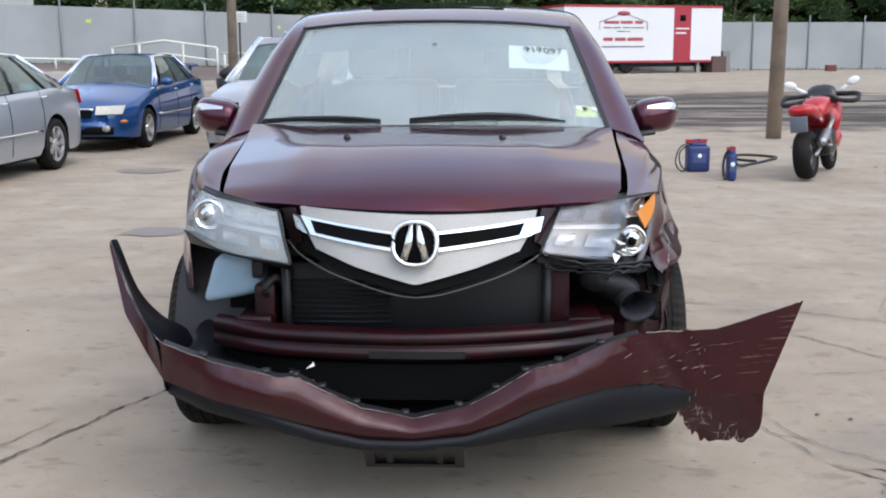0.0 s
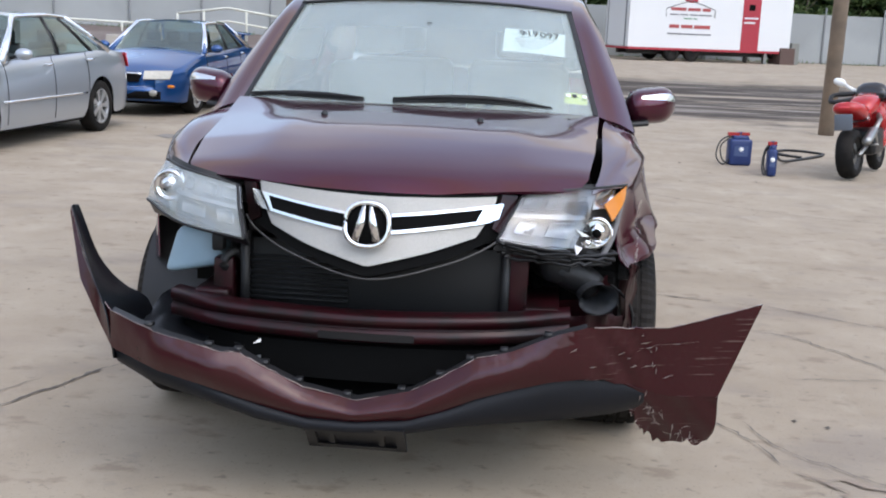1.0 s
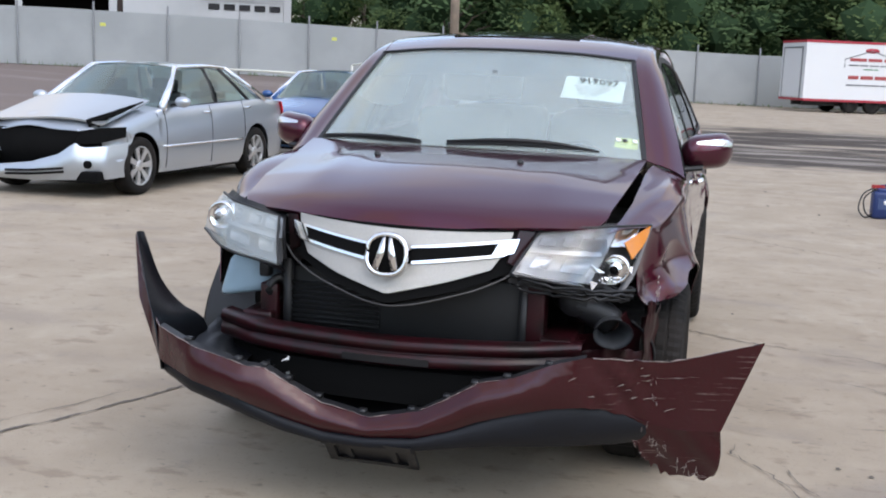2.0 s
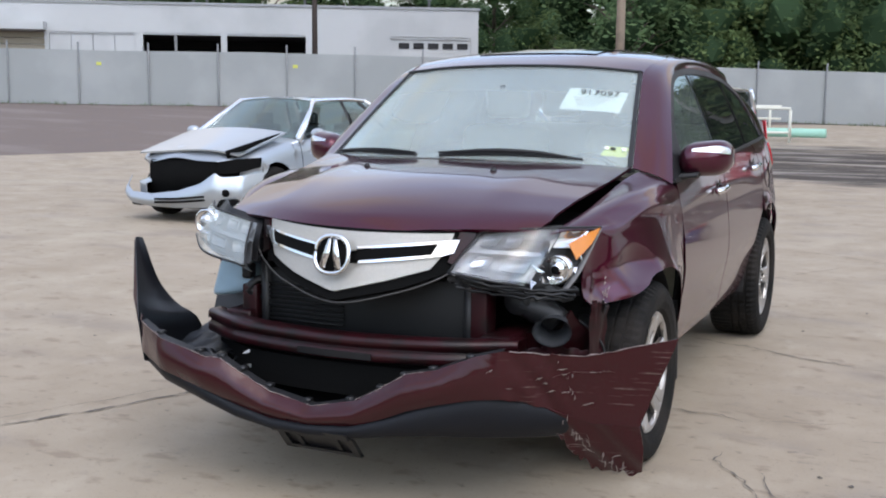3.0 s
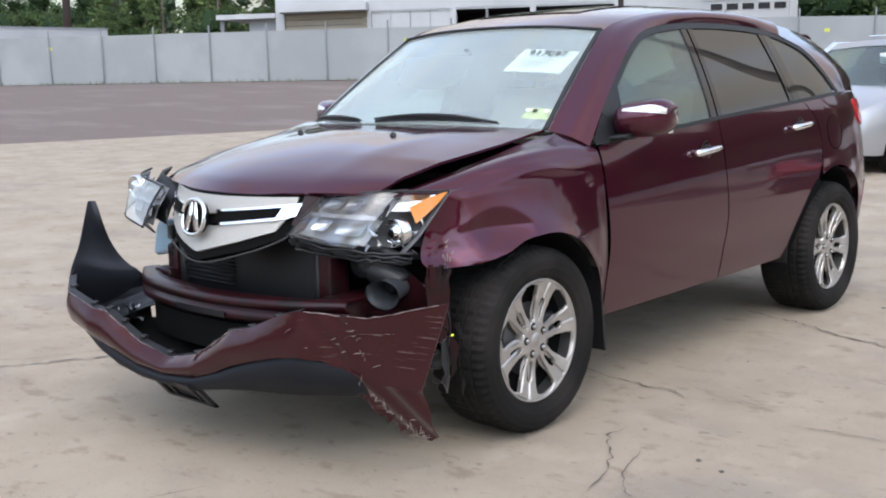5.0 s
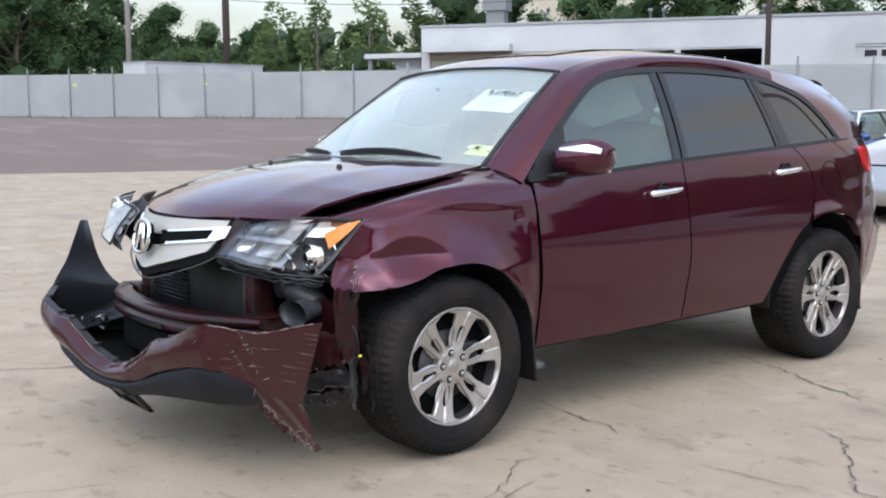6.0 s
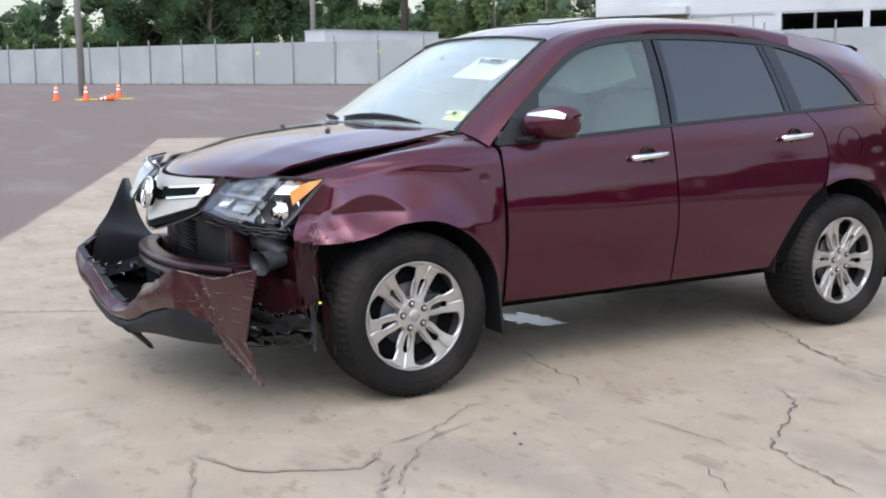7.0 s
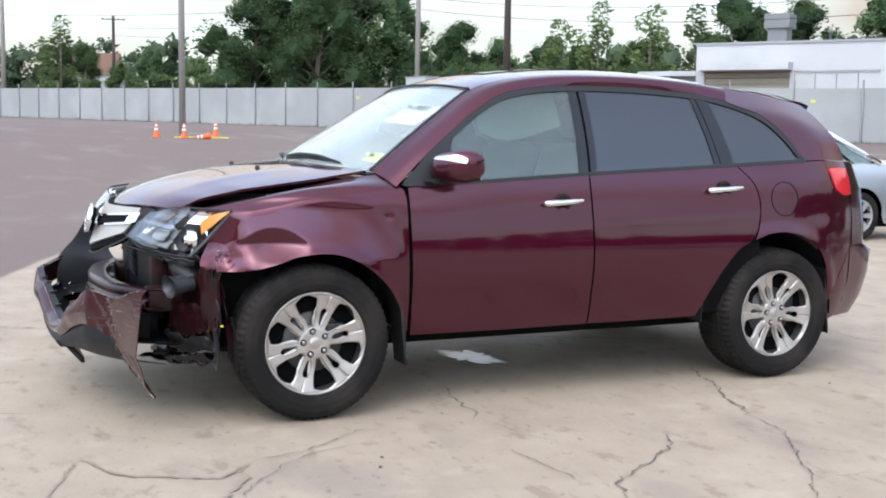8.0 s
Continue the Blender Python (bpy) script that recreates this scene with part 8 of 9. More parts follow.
    for s in (1, -1):
        part("mirror_stalk", tube([(s * 0.17, 1.16, 1.06), (s * 0.27, 1.12, 1.13), (s * 0.34, 1.10, 1.19)], [0.034, 0.026, 0.016], 8), M_PAPER, o)
        part("mirror", moved(fix_sphere(0.085, 0.028, 0.052), pose(s * 0.40, 1.09, 1.225, 0, -s * 22, 0)), M_PAPER, o)
        part("hand_guard", tube(curve([(s * 0.18, 0.97, 1.00), (s * 0.30, 0.90, 0.97), (s * 0.45, 0.90, 0.96), (s * 0.48, 0.97, 1.0), (s * 0.45, 1.03, 1.05), (s * 0.20, 1.10, 1.06)], 18), 0.032, 8), blk, o)
        part("foot_peg", tube([(s * 0.12, 0.35, 0.42), (s * 0.26, 0.33, 0.42)], 0.014, 6), M_STEEL, o)
    part("exhaust", moved(lathe([(0.0, -0.02), (0.05, -0.01), (0.058, 0.05), (0.055, 0.38), (0.03, 0.46)], 16, "y"), pose(0.20, -0.02, 0.48, 18, 0, 0)), M_STEEL, o)
    part("exhaust_pipe", tube(curve([(0.20, 0.40, 0.60), (0.18, 0.55, 0.42), (0.10, 0.7, 0.30)], 10), 0.024, 8), M_STEEL, o)
    part("plate_holder", block(-0.105, 0.105, -0.30, -0.28, 0.64, 0.84, 0.006), material("grey_plate_holder", (0.10, 0.115, 0.14), 0.5), o)
    part("tail_light", moved(fix_sphere(0.08, 0.03, 0.025), pose(0, -0.255, 0.92)), M_RED, o)
    part("side_stand", tube([(-0.12, 0.55, 0.30), (-0.26, 0.50, 0.0)], 0.012, 6), M_STEEL, o)


build_motorcycle()


# ---- booster packs with their leads ----
def build_pack(name, label, x, y, w, d, h, turn, seed):
    o = thing(name, label, "jump starter", Matrix.Translation((x, y, 0)) @ Matrix.Rotation(radians(turn), 4, "Z"), group="booster packs")
    navy = material("navy_plastic", (0.012, 0.03, 0.12), 0.45, vary=0.15, scale=15)
    redp = material("red_clamp", (0.35, 0.02, 0.02), 0.5)
    part("body", block(-w / 2, w / 2, -d / 2, d / 2, 0.0, h * 0.84, 0.035, 3), navy, o)
    part("top", block(-w * 0.36, w * 0.36, -d * 0.36, d * 0.36, h * 0.80, h * 0.94, 0.02), navy, o)
    part("handle", tube(curve([(-w * 0.30, 0, h * 0.90), (-w * 0.22, 0, h), (w * 0.22, 0, h), (w * 0.30, 0, h * 0.90)], 12), 0.016, 8), navy, o)
    part("face_panel", fix(box(-w * 0.3, w * 0.3, -d / 2 - 0.004, -d / 2, h * 0.3, h * 0.62)), material("panel_grey", (0.05, 0.08, 0.18), 0.5), o, smooth=False)
    part("gauge", moved(lathe([(0.0, -0.006), (0.022, -0.006), (0.026, 0.0)], 16, "y"), pose(0, -d / 2 - 0.004, h * 0.52)), M_PAPER, o)
    part("clamp", fix(join(box(-w * 0.55, -w * 0.05, -0.03, 0.03, h * 0.93, h * 1.03), box(w * 0.05, w * 0.4, -0.03, 0.02, h * 0.95, h * 1.04))), redp, o, smooth=False)
    rnd = random.Random(seed)
    part("lead", tube(curve([(-w * 0.4, 0, h * 0.95), (-w * 0.9, -0.05, h * 0.75), (-w * 1.1, -0.1, h * 0.3), (-w * 0.8, -0.12, 0.015), (-w * 0.45, -0.06, h * 0.2)], 20), 0.009, 6), M_BLACK, o)
    part("lead", tube(curve([(-w * 0.4, 0, h * 0.9), (-w * 0.8, 0.02, h * 0.6), (-w * 0.75, 0.0, h * 0.2), (-w * 0.5, -0.04, 0.012)], 16), 0.009, 6), M_BLACK, o)
    return o


build_pack("booster_pack", "wide navy booster pack with coiled leads", 2.89, 9.15, 0.27, 0.20, 0.38, 5, 1)
b2 = build_pack("booster_pack", "narrow navy booster pack with red clamps", 3.10, 8.25, 0.10, 0.24, 0.37, -5, 2)
part("long_lead", tube(curve([(0.0, 0.05, 0.355), (0.18, 0.9, 0.10), (0.38, 1.5, 0.016), (0.75, 2.1, 0.016), (0.95, 2.6, 0.016), (0.55, 2.9, 0.016), (0.30, 2.4, 0.016), (0.6, 2.0, 0.016)], 40), 0.018, 6), M_BLACK, b2)


# ---- traffic cones ----
M_ORANGE = material("orange_cone", (0.80, 0.13, 0.03), 0.55, vary=0.08)
M_REFLECT = material("white_band", (0.75, 0.75, 0.75), 0.5)


def build_cone(m):
    o = thing("traffic_cone", "orange traffic cone with white bands on asphalt", "cone", m, group="traffic cones")
    part("base", block(-0.155, 0.155, -0.155, 0.155, 0, 0.035, 0.01), M_ORANGE, o)
    part("cone_body", lathe([(0.125, 0.035), (0.112, 0.07), (0.030, 0.58), (0.018, 0.60), (0.0, 0.60)], 20, "z"), M_ORANGE, o)
    for z in (0.30, 0.44):
        part("band", lathe([(0.123 - 0.160 * (z - 0.035) + 0.003, z), (0.123 - 0.160 * (z + 0.035) + 0.003, z + 0.07)], 20, "z"), M_REFLECT, o)
    return o


CONES = [(-37.1, 5.25), (-36.8, 6.25), (-37.9, 7.7)]
first = build_cone(Matrix.Translation((*CONES[0], ground_z(*CONES[0]))))
for c in CONES[1:]:
    copy_thing(first, Matrix.Translation((*c, ground_z(*c))))
fallen = copy_thing(first, Matrix.Translation((-36.3, 7.15, ground_z(-36.3, 7.15) + 0.13)) @ Matrix.Rotation(radians(96), 4, "X"))
fallen["label"] = "orange traffic cone tipped over on asphalt"
hose = part("caution_tape", tube(curve([(-37.0, 5.9, ground_z(-37, 5.9) + 0.03), (-36.7, 6.8, ground_z(-37, 6.8) + 0.03), (-36.5, 7.9, ground_z(-37, 8) + 0.02)], 24), 0.018, 5), M_YELLOW)
tagged(hose, "yellow tape lying by the cones", "tape")


# ---- poles and wires ----
M_WOODPOLE = material("weathered_wood_pole", (0.256, 0.196, 0.148), 0.9, vary=0.25, scale=5, bump=0.4, bscale=25, second=(0.18, 0.14, 0.11), sscale=2)
M_DARKPOLE = material("creosoted_pole", (0.045, 0.032, 0.027), 0.85, vary=0.25, scale=4)
M_GREYPOLE = material("grey_weathered_pole", (0.24, 0.22, 0.20), 0.85, vary=0.2, scale=4)


def build_pole(x, y, h, r, mat, label, arm=0.0, lean=0.0, turn=0.0):
    o = thing("utility_pole", label, "pole", Matrix.Translation((x, y, ground_z(x, y))) @ Matrix.Rotation(lean, 4, "Y"), group="utility poles")
    part("shaft", tube([(0, 0, -0.3), (0.01, 0, h * 0.5), (0, 0, h)], [r, r * 0.88, r * 0.72], 14), mat, o)
    if arm:
        ca, sa = math.cos(turn), math.sin(turn)
        part("crossarm", tube([(-arm * ca, -arm * sa, h - 0.5), (arm * ca, arm * sa, h - 0.5)], 0.08, 6), mat, o)
        for q in (-0.9, -0.45, 0.45, 0.9):
            part("insulator", moved(lathe([(0.0, 0.18), (0.05, 0.16), (0.06, 0.0)], 8, "z"), pose(arm * q * ca, arm * q * sa, h - 0.42)), M_POST, o)
    return o


build_pole(5.1, 14.0, 9.0, 0.125, M_WOODPOLE, "weathered wooden pole beside the motorcycle", lean=0.006)
plated = build_pole(-5.96, 23.2, 8.0, 0.125, M_WOODPOLE, "weathered wooden pole with a round plate")
build_pole(-39.9, 6.75, 12.0, 0.14, M_GREYPOLE, "tall grey pole standing among traffic cones", lean=-0.006)
build_pole(-82.1, 34.4, 16.0, 0.24, M_GREYPOLE, "grey wooden pole behind the fence", lean=0.01)
build_pole(-70.0, 36.9, 16.0, 0.30, M_DARKPOLE, "dark thick pole behind the fence", 0.8, turn=1.2)
build_pole(-143.0, 16.6, 13.2, 0.26, M_DARKPOLE, "dark wooden pole with a crossarm", 1.5, turn=1.45)
build_pole(-114.0, 2.3, 16.0, 0.26, M_GREYPOLE, "wooden pole beside the fence", 1.2, turn=1.4)
build_pole(-30.7, 48.3, 10.0, 0.17, M_DARKPOLE, "thin dark pole before the warehouse")
part("round_plate", moved(lathe([(0.0, 0.0), (0.085, 0.0), (0.09, 0.012), (0.07, 0.016), (0.0, 0.016)], 18, "x"), pose(-0.14, -0.05, 2.55)), M_DARKGREY, plated)
build_pole(9.0, 57.0, 15.0, 0.2, M_GREYPOLE, "grey pole behind the trailer")


def build_sign(x, y):
    o = thing("sign", "small white sign on a dark post", "sign", Matrix.Translation((x, y, ground_z(x, y))) @ Matrix.Rotation(radians(17), 4, "Z"))
    part("sign_post", tube([(0, 0.02, -0.1), (0, 0.02, 2.10)], 0.035, 8), M_DARKPOLE, o)
    part("sign_plate", block(-0.25, 0.25, -0.02, 0.0, 2.02, 2.38, 0.008), material("weathered_sign_white", (0.50, 0.52, 0.50), 0.6, vary=0.15), o)
    for z, w in ((2.28, 0.14), (2.20, 0.17), (2.11, 0.11)):
        part("text_bar", fix(box(-w, w, -0.024, -0.020, z - 0.014, z + 0.014)), M_FENCE, o, smooth=False)


build_sign(-7.93, 33.2)
kb = thing("cinder_block", "red-brown block lying by the fence", "block", Matrix.Translation((17.2, 49.6, ground_z(17.2, 49.6))))
part("block_body", block(-0.24, 0.24, -0.16, 0.16, 0, 0.30, 0.02), material("red_brown_block", (0.16, 0.05, 0.04), 0.9, vary=0.2), kb)


def wire(a, b, sag, r=0.02):
    pts = [(a[0] + (b[0] - a[0]) * t, a[1] + (b[1] - a[1]) * t, a[2] + (b[2] - a[2]) * t - sag * 4 * t * (1 - t)) for t in np.linspace(0, 1, 20)]
    w = part("overhead_wire", tube(pts, r, 5), M_BLACK)
    tagged(w, "thin black overhead wire between poles", "wire", "overhead wires")


for dz in (0.0, -1.0):
    wire((-143, 16.6, 13.6 + dz), (-82.1, 34.4, 12.5 + dz), 1.0)
    wire((-82.1, 34.4, 12.5 + dz), (-30.7, 48.3, 9.3 + dz), 1.2)
    wire((-30.7, 48.3, 9.3 + dz), (9.0, 57.0, 11.0 + dz), 1.0)
wire((-114, 2.3, 12.0), (-70, 36.9, 12.0), 0.8)


# ---- rails, planter, pipe, sign ----
M_RAIL = material("white_painted_pipe", (0.612, 0.6035, 0.527), 0.5, vary=0.06)


def build_rail(label, pts, posts, low=None):
    o = thing("handrail", label, "railing", group="handrails")
    part("top_rail", tube(pts, 0.045, 8), M_RAIL, o)
    if low:
        part("mid_rail", tube([(x, y, z - low) for x, y, z in pts], 0.04, 8), M_RAIL, o)
    for x, y, z in posts:
        part("post", tube([(x, y, ground_z(x, y) - 0.1), (x, y, z)], 0.045, 8), M_RAIL, o)


build_rail("white pipe handrail along a ramp", [(-13.95, 38, 1.53), (-11.94, 38, 1.80), (-9.88, 38, 1.52)], [(-13.95, 38, 1.53), (-12.9, 38, 1.66), (-11.2, 38, 1.70), (-9.88, 38, 1.52)], 0.5)
build_rail("low white pipe rail before the fence", [(-24, 37.5, 1.15), (-18.4, 38, 1.15), (-14.9, 38, 1.08)], [(-23, 37.6, 1.15), (-19.5, 38, 1.14), (-16.2, 38, 1.1)])
build_rail("white pipe rail by the planter", [(-9.7, 38, 1.30), (-7.0, 38, 1.30), (-4.0, 38, 1.28)], [(-9.6, 38, 1.3), (-8.2, 38, 1.3), (-6.4, 38, 1.3), (-4.4, 38, 1.28)], 0.45)
build_rail("bent white pipe guard beside a green pipe", [(-6.6, 30.8, 1.28), (-2.74, 31.1, 1.25), (-2.72, 31.1, 0.3)], [(-6.4, 30.8, 1.28), (-2.74, 31.1, 1.2)], 0.75)
gp = part("drain_pipe", moved(lathe([(0.0, 0.0), (0.145, 0.0), (0.145, 4.6), (0.0, 4.6)], 18, "y"), pose(-1.75, 31.9, 0.42 + ground_z(-3, 31.5) * 0.3, 0, 0, 83)), material("pale_green_pipe", (0.28, 0.52, 0.42), 0.5, vary=0.08))
tagged(gp, "pale green drain pipe lying on the ground", "pipe")
pl_ = thing("planter", "black tub planter with a low shrub", "planter", Matrix.Translation((-7.2, 28.2, ground_z(-7.2, 28.2))))
part("tub", lathe([(0.0, 0.0), (0.36, 0.0), (0.42, 0.42), (0.38, 0.42), (0.36, 0.3), (0.0, 0.3)], 20, "z"), M_BLACK, pl_)
cb = thing("concrete_block", "grey concrete block by the rail", "block", Matrix.Translation((-10.7, 24.2, ground_z(-10.7, 24.2))))
part("block_body", block(-0.35, 0.35, -0.35, 0.35, 0, 0.75, 0.03), material("rough_concrete", (0.36, 0.33, 0.29), 0.9, vary=0.15), cb)
wt = thing("storage_container", "white box container showing above the fence", "container", Matrix.Translation((-63.5, 26.0, ground_z(-63, 27))) @ Matrix.Rotation(radians(100), 4, "Z"))
part("box_body", fix(box(0, 9.5, -2.4, 0, 0.2, 3.35)), M_WHITE, wt, smooth=False)
part("roof_sheet", fix(box(-0.05, 9.55, -2.45, 0.05, 3.35, 3.43)), M_ROOFING, wt, smooth=False)
part("side_panel", fix(box(0.4, 1.2, -0.0, 0.03, 2.2, 3.2)), M_TAG, wt, smooth=False)
hs = thing("house", "far house with a brown gable roof", "house", Matrix.Translation((-171.0, 17.5, 2.2)) @ Matrix.Rotation(radians(62), 4, "Z") @ Matrix.Diagonal((0.68, 0.68, 0.92, 1)))
part("wall", fix(box(-5, 5, -3.5, 3.5, 0, 7.0)), M_WHITE, hs, smooth=False)
part("roof", fix(moved(prism([(-4.2, 6.8), (4.2, 6.8), (0, 10.6)], 11.0), Matrix.Rotation(radians(90), 4, "Z") @ pose(0, -5.5, 0))), material("brown_shingles", (0.15, 0.085, 0.06), 0.9), hs, smooth=False)
part("window", fix(box(-5.05, -5.0, -1, 1, 4, 5.4)), M_DARKBAY, hs, smooth=False)


# ---- trees ----
def leaf_material(name, a, b):
    m = bpy.data.materials.new(name)
    m.use_nodes = True
    n, l = m.node_tree.nodes, m.node_tree.links
    n.remove(n["Principled BSDF"])
    g, oi = n.new("ShaderNodeNewGeometry"), n.new("ShaderNodeObjectInfo")
    mx = n.new("ShaderNodeMix")
    mx.data_type = "RGBA"
    mx.inputs["A"].default_value, mx.inputs["B"].default_value = (*a, 1), (*b, 1)
    l.new(g.outputs["Random Per Island"], mx.inputs["Factor"])
    hv = n.new("ShaderNodeHueSaturation")
    rg = n.new("ShaderNodeMapRange")
    rg.inputs["To Min"].default_value, rg.inputs["To Max"].default_value = 0.7, 1.35
    l.new(oi.outputs["Random"], rg.inputs["Value"])
    l.new(rg.outputs["Result"], hv.inputs["Value"])
    l.new(mx.outputs["Result"], hv.inputs["Color"])
    df, tl = n.new("ShaderNodeBsdfDiffuse"), n.new("ShaderNodeBsdfTranslucent")
    ms = n.new("ShaderNodeMixShader")
    ms.inputs["Fac"].default_value = 0.42
    for sh in (df, tl):
        l.new(hv.outputs["Color"], sh.inputs["Color"])
    l.new(df.outputs["BSDF"], ms.inputs[1])
    l.new(tl.outputs["BSDF"], ms.inputs[2])
    l.new(ms.outputs["Shader"], n["Material Output"].inputs["Surface"])
    return m


M_LEAF = leaf_material("green_leaves", (0.066, 0.112, 0.053), (0.122, 0.180, 0.084))
# darker copy of the leaf green: the shade inside a crown as colour
M_SHADE = leaf_material("shaded_inner_leaves", (0.034, 0.064, 0.033), (0.058, 0.098, 0.050))
M_LEAF2 = leaf_material("yellow_green_leaves", (0.088, 0.134, 0.056), (0.160, 0.212, 0.088))
M_BARK = material("grey_bark", (0.12, 0.095, 0.075), 0.95, vary=0.3, scale=6)


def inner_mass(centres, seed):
    """Filler lumps in the heart of each clump: small, crumpled, hidden by the outer sprays, closing off the sky."""
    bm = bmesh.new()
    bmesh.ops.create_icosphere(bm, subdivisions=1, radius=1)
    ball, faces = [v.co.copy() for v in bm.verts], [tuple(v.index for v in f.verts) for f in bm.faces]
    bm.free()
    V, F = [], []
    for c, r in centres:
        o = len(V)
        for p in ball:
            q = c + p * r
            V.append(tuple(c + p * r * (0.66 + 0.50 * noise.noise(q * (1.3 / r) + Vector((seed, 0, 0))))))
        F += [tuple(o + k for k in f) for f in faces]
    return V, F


def tree_meshes(seed, H, spread, clumps, leaves, size, trunk=0.25, low=0.2):
    """Trunk with limbs, and a crown of leafy sprays gathered in clumps of uneven size."""
    rnd = random.Random(seed)
    wood = [tube([(0, 0, -0.3), (rnd.uniform(-0.2, 0.2), rnd.uniform(-0.2, 0.2), H * 0.35), (rnd.uniform(-0.4, 0.4), rnd.uniform(-0.4, 0.4), H * 0.85)], [trunk, trunk * 0.75, trunk * 0.2], 7)]
    V, F = [], []
    centres = []
    for k in range(clumps):
        t = low + (1 - low) * (k + rnd.random()) / clumps
        w = spread * math.sin(math.pi * min(1.0, 0.18 + 0.80 * (t - low) / (1 - low))) ** 0.7
        a = rnd.uniform(0, 2 * math.pi)
        rr = w * rnd.uniform(0.25, 1.0)
        c = Vector((rr * math.cos(a), rr * math.sin(a), H * t * rnd.uniform(0.93, 1.0)))
        centres.append((c, spread * rnd.uniform(0.20, 0.42)))
        if rr > 0.5:
            wood.append(tube([(0, 0, max(0.5, c.z - rr * 0.7)), (c.x * 0.5, c.y * 0.5, c.z - rr * 0.2), tuple(c)], [trunk * 0.30, trunk * 0.18, 0.02], 5))
    for c, r in centres:
        for q in range(leaves // clumps):
            d = Vector((rnd.gauss(0, 1), rnd.gauss(0, 1), rnd.gauss(0, 0.8))).normalized() * r * rnd.uniform(0.35, 1.12) ** 0.6
            p = c + d
            u = Vector((rnd.gauss(0, 1), rnd.gauss(0, 1), rnd.gauss(0, 0.5))).normalized()
            v = u.orthogonal().normalized()
            s = size * rnd.uniform(0.5, 1.4)
            o = len(V)
            V += [tuple(p - u * s), tuple(p + v * s * 0.5), tuple(p + u * s * 1.1), tuple(p - v * s * 0.5)]
            F.append((o, o + 1, o + 2, o + 3))
    return join(*wood), (V, F), inner_mass(centres, seed)


def first_tree(seed, H, spread, clumps, leaves, size, leafmat, label, name="tree", dense=True, **kw):
    o = thing(name, label, "tree", group="trees beyond the fence")
    wood, crown, heart = tree_meshes(seed, H, spread, clumps, leaves, size, **kw)
    part("trunk", wood, M_BARK, o)
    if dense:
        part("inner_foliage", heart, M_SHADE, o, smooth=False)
    part("crown", crown, leafmat, o, smooth=False)
    return o


KINDS = [first_tree(1, 13, 4.6, 40, 10800, 0.165, M_LEAF, "broad dark green leafy tree", trunk=0.3, low=0.12),
         first_tree(2, 12, 3.8, 36, 9500, 0.155, M_LEAF, "tall dark green leafy tree", trunk=0.28, low=0.10),
         first_tree(3, 11, 4.2, 34, 9000, 0.16, M_LEAF2, "mid green leafy tree", trunk=0.25, low=0.10),
         first_tree(4, 9, 2.3, 16, 1300, 0.20, M_LEAF2, "thin young tree with sparse leaves", dense=False, trunk=0.14, low=0.3),
         first_tree(5, 4.5, 3.2, 18, 4000, 0.13, M_LEAF2, "wide bright green shrub", "shrub", trunk=0.10, low=0.08)]
used = set()


def plant(kind, x, y, s, turn):
    m = Matrix.Translation((x, y, ground_z(x, y))) @ Matrix.Rotation(turn, 4, "Z")
    if kind in used:
        o = copy_thing(KINDS[kind], m)
    else:
        used.add(kind)
        o = KINDS[kind]
        o.matrix_basis = m
    o.scale = (s, s, s * (0.92 + 0.16 * ((turn * 7) % 1)))


rt = random.Random(77)
WEST = [(1, -114, 8, 0.60), (3, -104, 7, 1.05), (2, -109, 13, 0.5), (2, -133, 12, 0.75), (0, -162, 24, 0.72), (2, -161, 31, 0.80), (1, -152, 36, 0.8), (0, -150, 44, 0.75),
        (0, -93, 23, 0.98), (1, -88, 27.5, 1.06), (0, -90, 31.5, 1.02), (1, -93, 36.5, 1.0), (0, -98, 29, 1.0), (0, -131, 60, 1.02), (1, -129, 66, 0.98), (0, -126, 72, 0.92)]
for k, x, y, s in WEST:
    plant(k, x, y, s, rt.uniform(0, 6.2))
MIDDLE = [(3, -90, 53, 1.2), (2, -84, 52, 0.72), (3, -75.5, 48.5, 1.05), (2, -72, 50, 0.62), (3, -69, 49.5, 1.0), (3, -66.5, 52, 1.0), (2, -78, 46, 0.5), (0, -76, 63, 0.90), (1, -70, 66, 1.0), (0, -68, 73, 0.95), (1, -62, 76, 1.0)]
for k, x, y, s in MIDDLE:
    plant(k, x, y, s, rt.uniform(0, 6.2))
for i in range(13):
    plant(4, -112 + 5.2 * i * 0.75 + rt.uniform(-1, 1), 18 + 3.0 * i * 0.75 + rt.uniform(-2, 2), rt.uniform(0.7, 1.1), rt.uniform(0, 6.2))
for i in range(9):
    plant(rt.choice((0, 1, 2)), -56 + 5.2 * i + rt.uniform(-1, 1), 73 + 3.1 * i * 0.8 + rt.uniform(-2, 2), rt.uniform(0.95, 1.2), rt.uniform(0, 6.2))
for i in range(24):
    x = -13.5 + 3.3 * i + rt.uniform(-1, 1)
    yf = np.interp(x, [-20, -8, 2.3, 30, 62], [40.3, 46.4, 50.2, 55.6, 58.5])
    plant(rt.choice((0, 1, 0, 2)), x, yf + rt.uniform(5, 9), rt.uniform(0.85, 1.1), rt.uniform(0, 6.2))
    plant(rt.choice((0, 1, 0)), x + 1.5, yf + rt.uniform(12, 20), rt.uniform(1.0, 1.3), rt.uniform(0, 6.2))
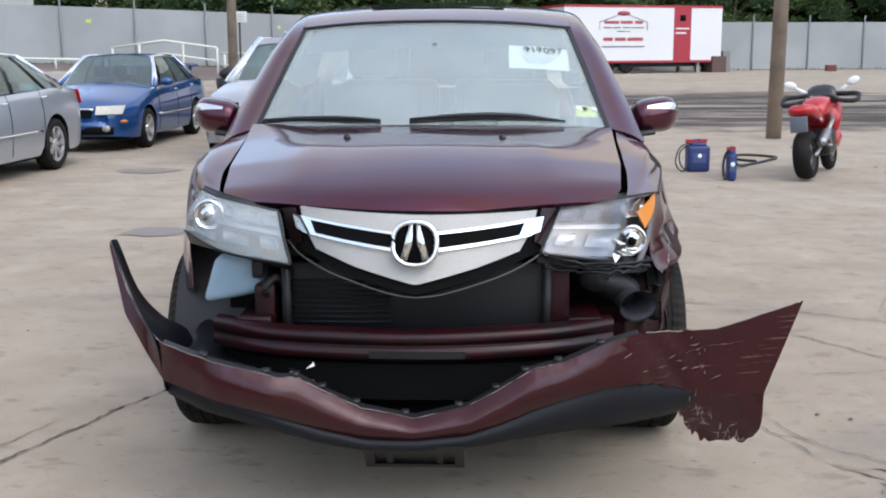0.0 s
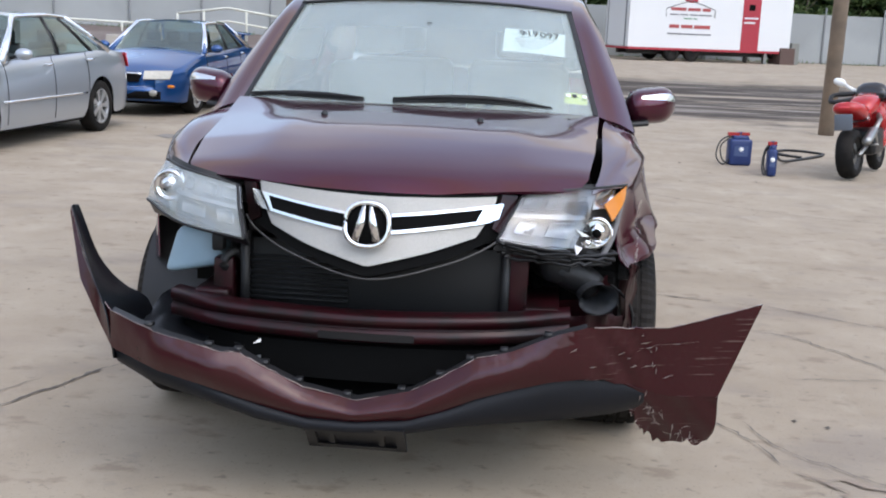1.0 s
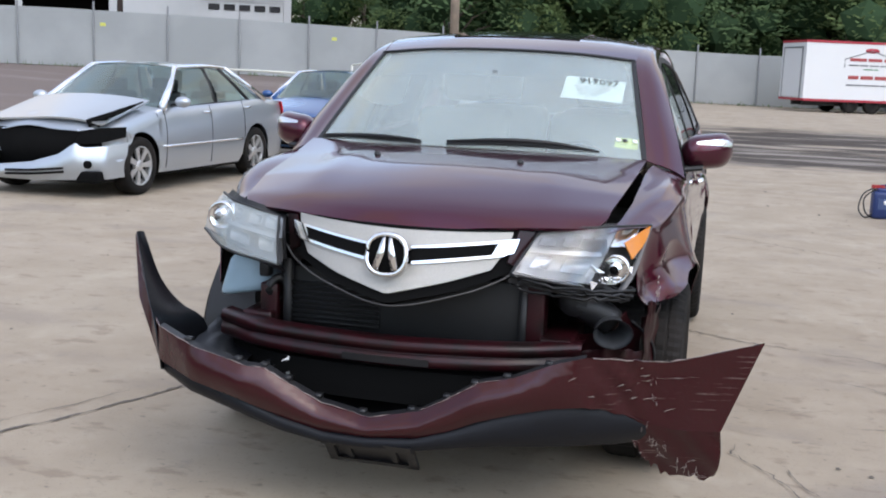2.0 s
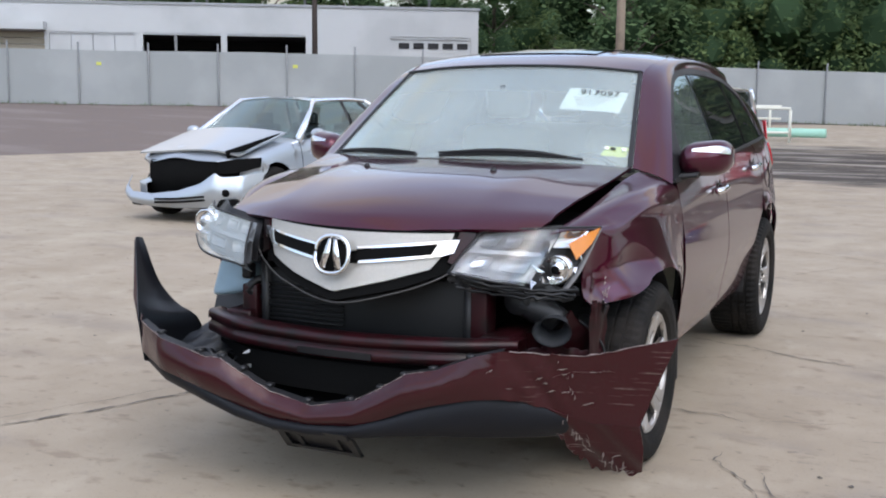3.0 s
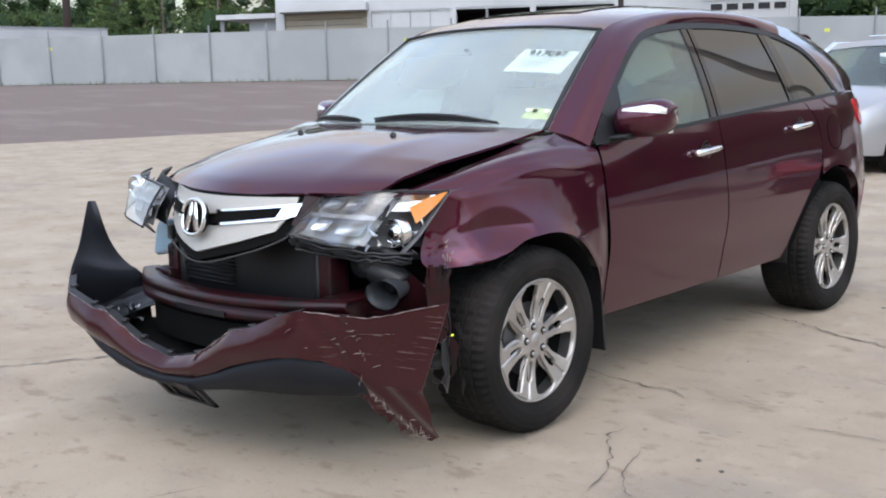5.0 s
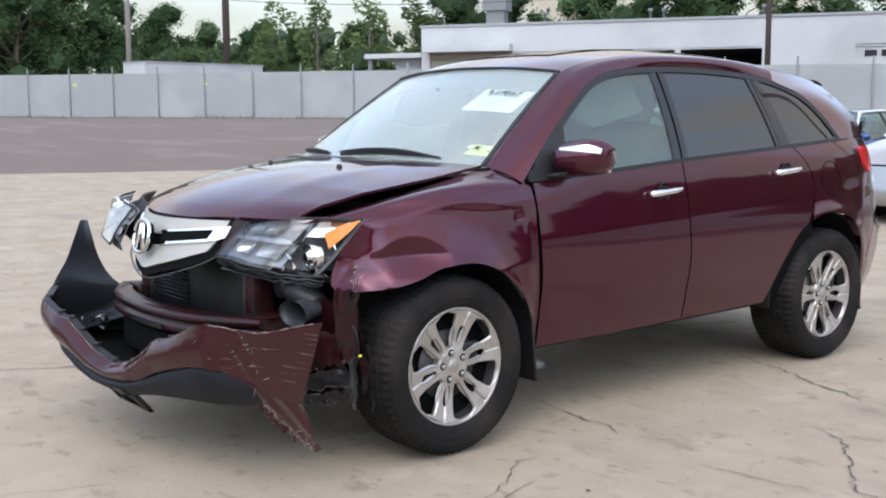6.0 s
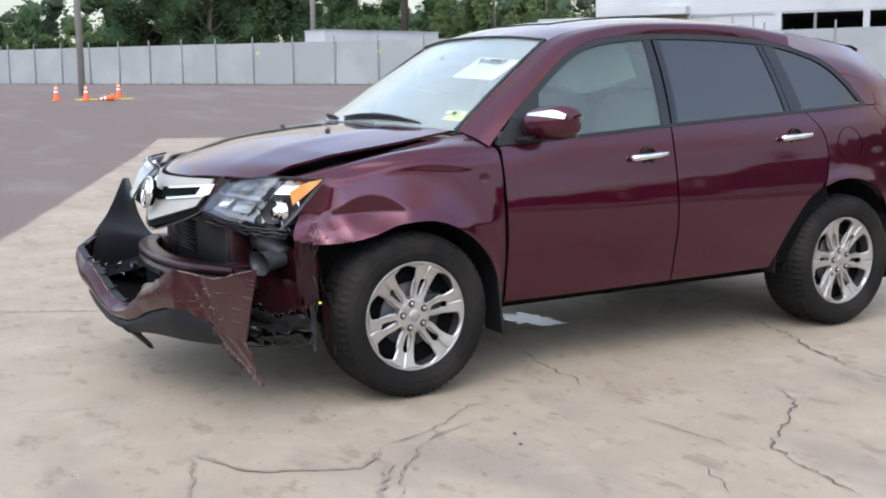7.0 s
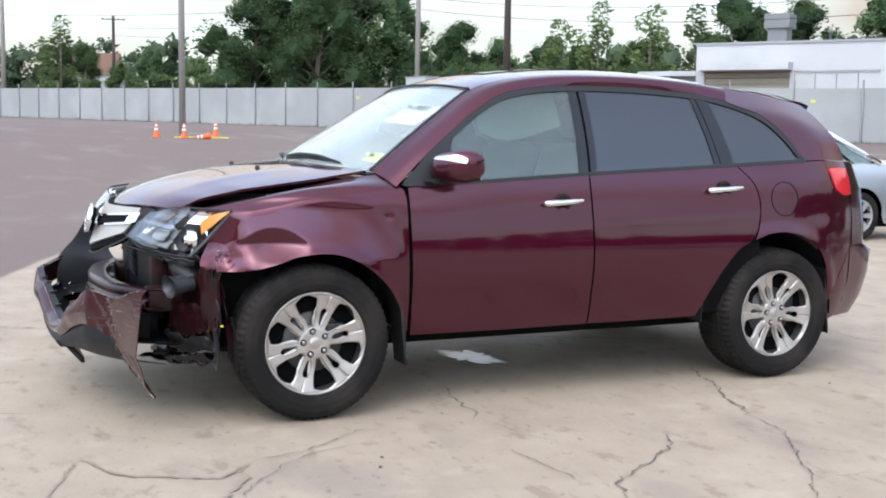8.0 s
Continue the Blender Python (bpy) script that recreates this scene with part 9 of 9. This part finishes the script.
for i in range(10):
    x = -16 + 7 * i + rt.uniform(-2, 2)
    yf = np.interp(x, [-20, -8, 2.3, 30, 62], [40.3, 46.4, 50.2, 55.6, 58.5])
    plant(4, x, yf + rt.uniform(4.0, 5.5), rt.uniform(0.7, 1.0), rt.uniform(0, 6.2))


def build_far_woods(points, height, seed):
    """A hazy continuous tree line on the horizon."""
    rnd = random.Random(seed)
    V, F, hearts = [], [], []
    line = densify_line(points, 2.6)
    for k, a in enumerate(line):
        top = height + 4.0 * noise.noise(Vector((k * 0.09, 3, 0))) + 2.0 * noise.noise(Vector((k * 0.37, 8, 0)))
        for q in range(4):
            c = Vector((a[0] + rnd.uniform(-2, 2), a[1] + rnd.uniform(-2, 2), ground_z(*a) + top * (0.15 + 0.25 * q) * rnd.uniform(0.9, 1.08)))
            r = rnd.uniform(1.7, 3.0)
            hearts.append((c, r))
            for w in range(80):
                d = Vector((rnd.gauss(0, 1), rnd.gauss(0, 1), rnd.gauss(0, 0.8))).normalized() * r * rnd.uniform(0.4, 1.1)
                u = Vector((rnd.gauss(0, 1), rnd.gauss(0, 1), rnd.gauss(0, 0.6))).normalized()
                v = u.orthogonal().normalized()
                p, z = c + d, rnd.uniform(0.25, 0.6)
                o = len(V)
                V += [tuple(p - u * z), tuple(p + v * z * 0.6), tuple(p + u * z), tuple(p - v * z * 0.6)]
                F.append((o, o + 1, o + 2, o + 3))
    V, F = join((V, F), inner_mass(hearts, seed))
    tagged(part("far_woods", (V, F), M_FAR, smooth=False), "hazy green tree line on the horizon", "trees", kind="stuff")


M_FAR = leaf_material("hazy_far_leaves", (0.06375, 0.09775, 0.0595), (0.1148, 0.1573, 0.09775))
build_far_woods([(-205, -70), (-200, 0), (-185, 45), (-160, 85), (-120, 120), (-60, 140)], 12.5, 19)
# unseen line behind the viewpoint, added for the dark band in the car's reflections
build_far_woods([(-70, -110), (20, -120), (90, -80), (115, -20), (120, 40), (105, 90), (80, 110)], 8.5, 23)


def build_weeds():
    """Grass tufts along the foot of the fence."""
    rnd = random.Random(5)
    V, F = [], []
    p = densify_line(FENCE, 0.12)
    for a in p:
        if rnd.random() < 0.55 + 0.4 * noise.noise(Vector((a[0] * 0.3, a[1] * 0.3, 1))):
            for q in range(4):
                x, y = a[0] + rnd.gauss(0.0, 0.12), a[1] - 0.12 + rnd.gauss(0, 0.12)
                h, t = rnd.uniform(0.05, 0.22), rnd.uniform(0, 6.2)
                o, z = len(V), ground_z(x, y)
                V += [(x - 0.02 * math.cos(t), y - 0.02 * math.sin(t), z), (x + 0.02 * math.cos(t), y + 0.02 * math.sin(t), z), (x + rnd.uniform(-0.06, 0.06), y + rnd.uniform(-0.06, 0.06), z + h)]
                F.append((o, o + 1, o + 2))
    tagged(part("weeds", (V, F), M_LEAF2, smooth=False), "thin weeds along the foot of the fence", "grass", kind="stuff")


build_weeds()
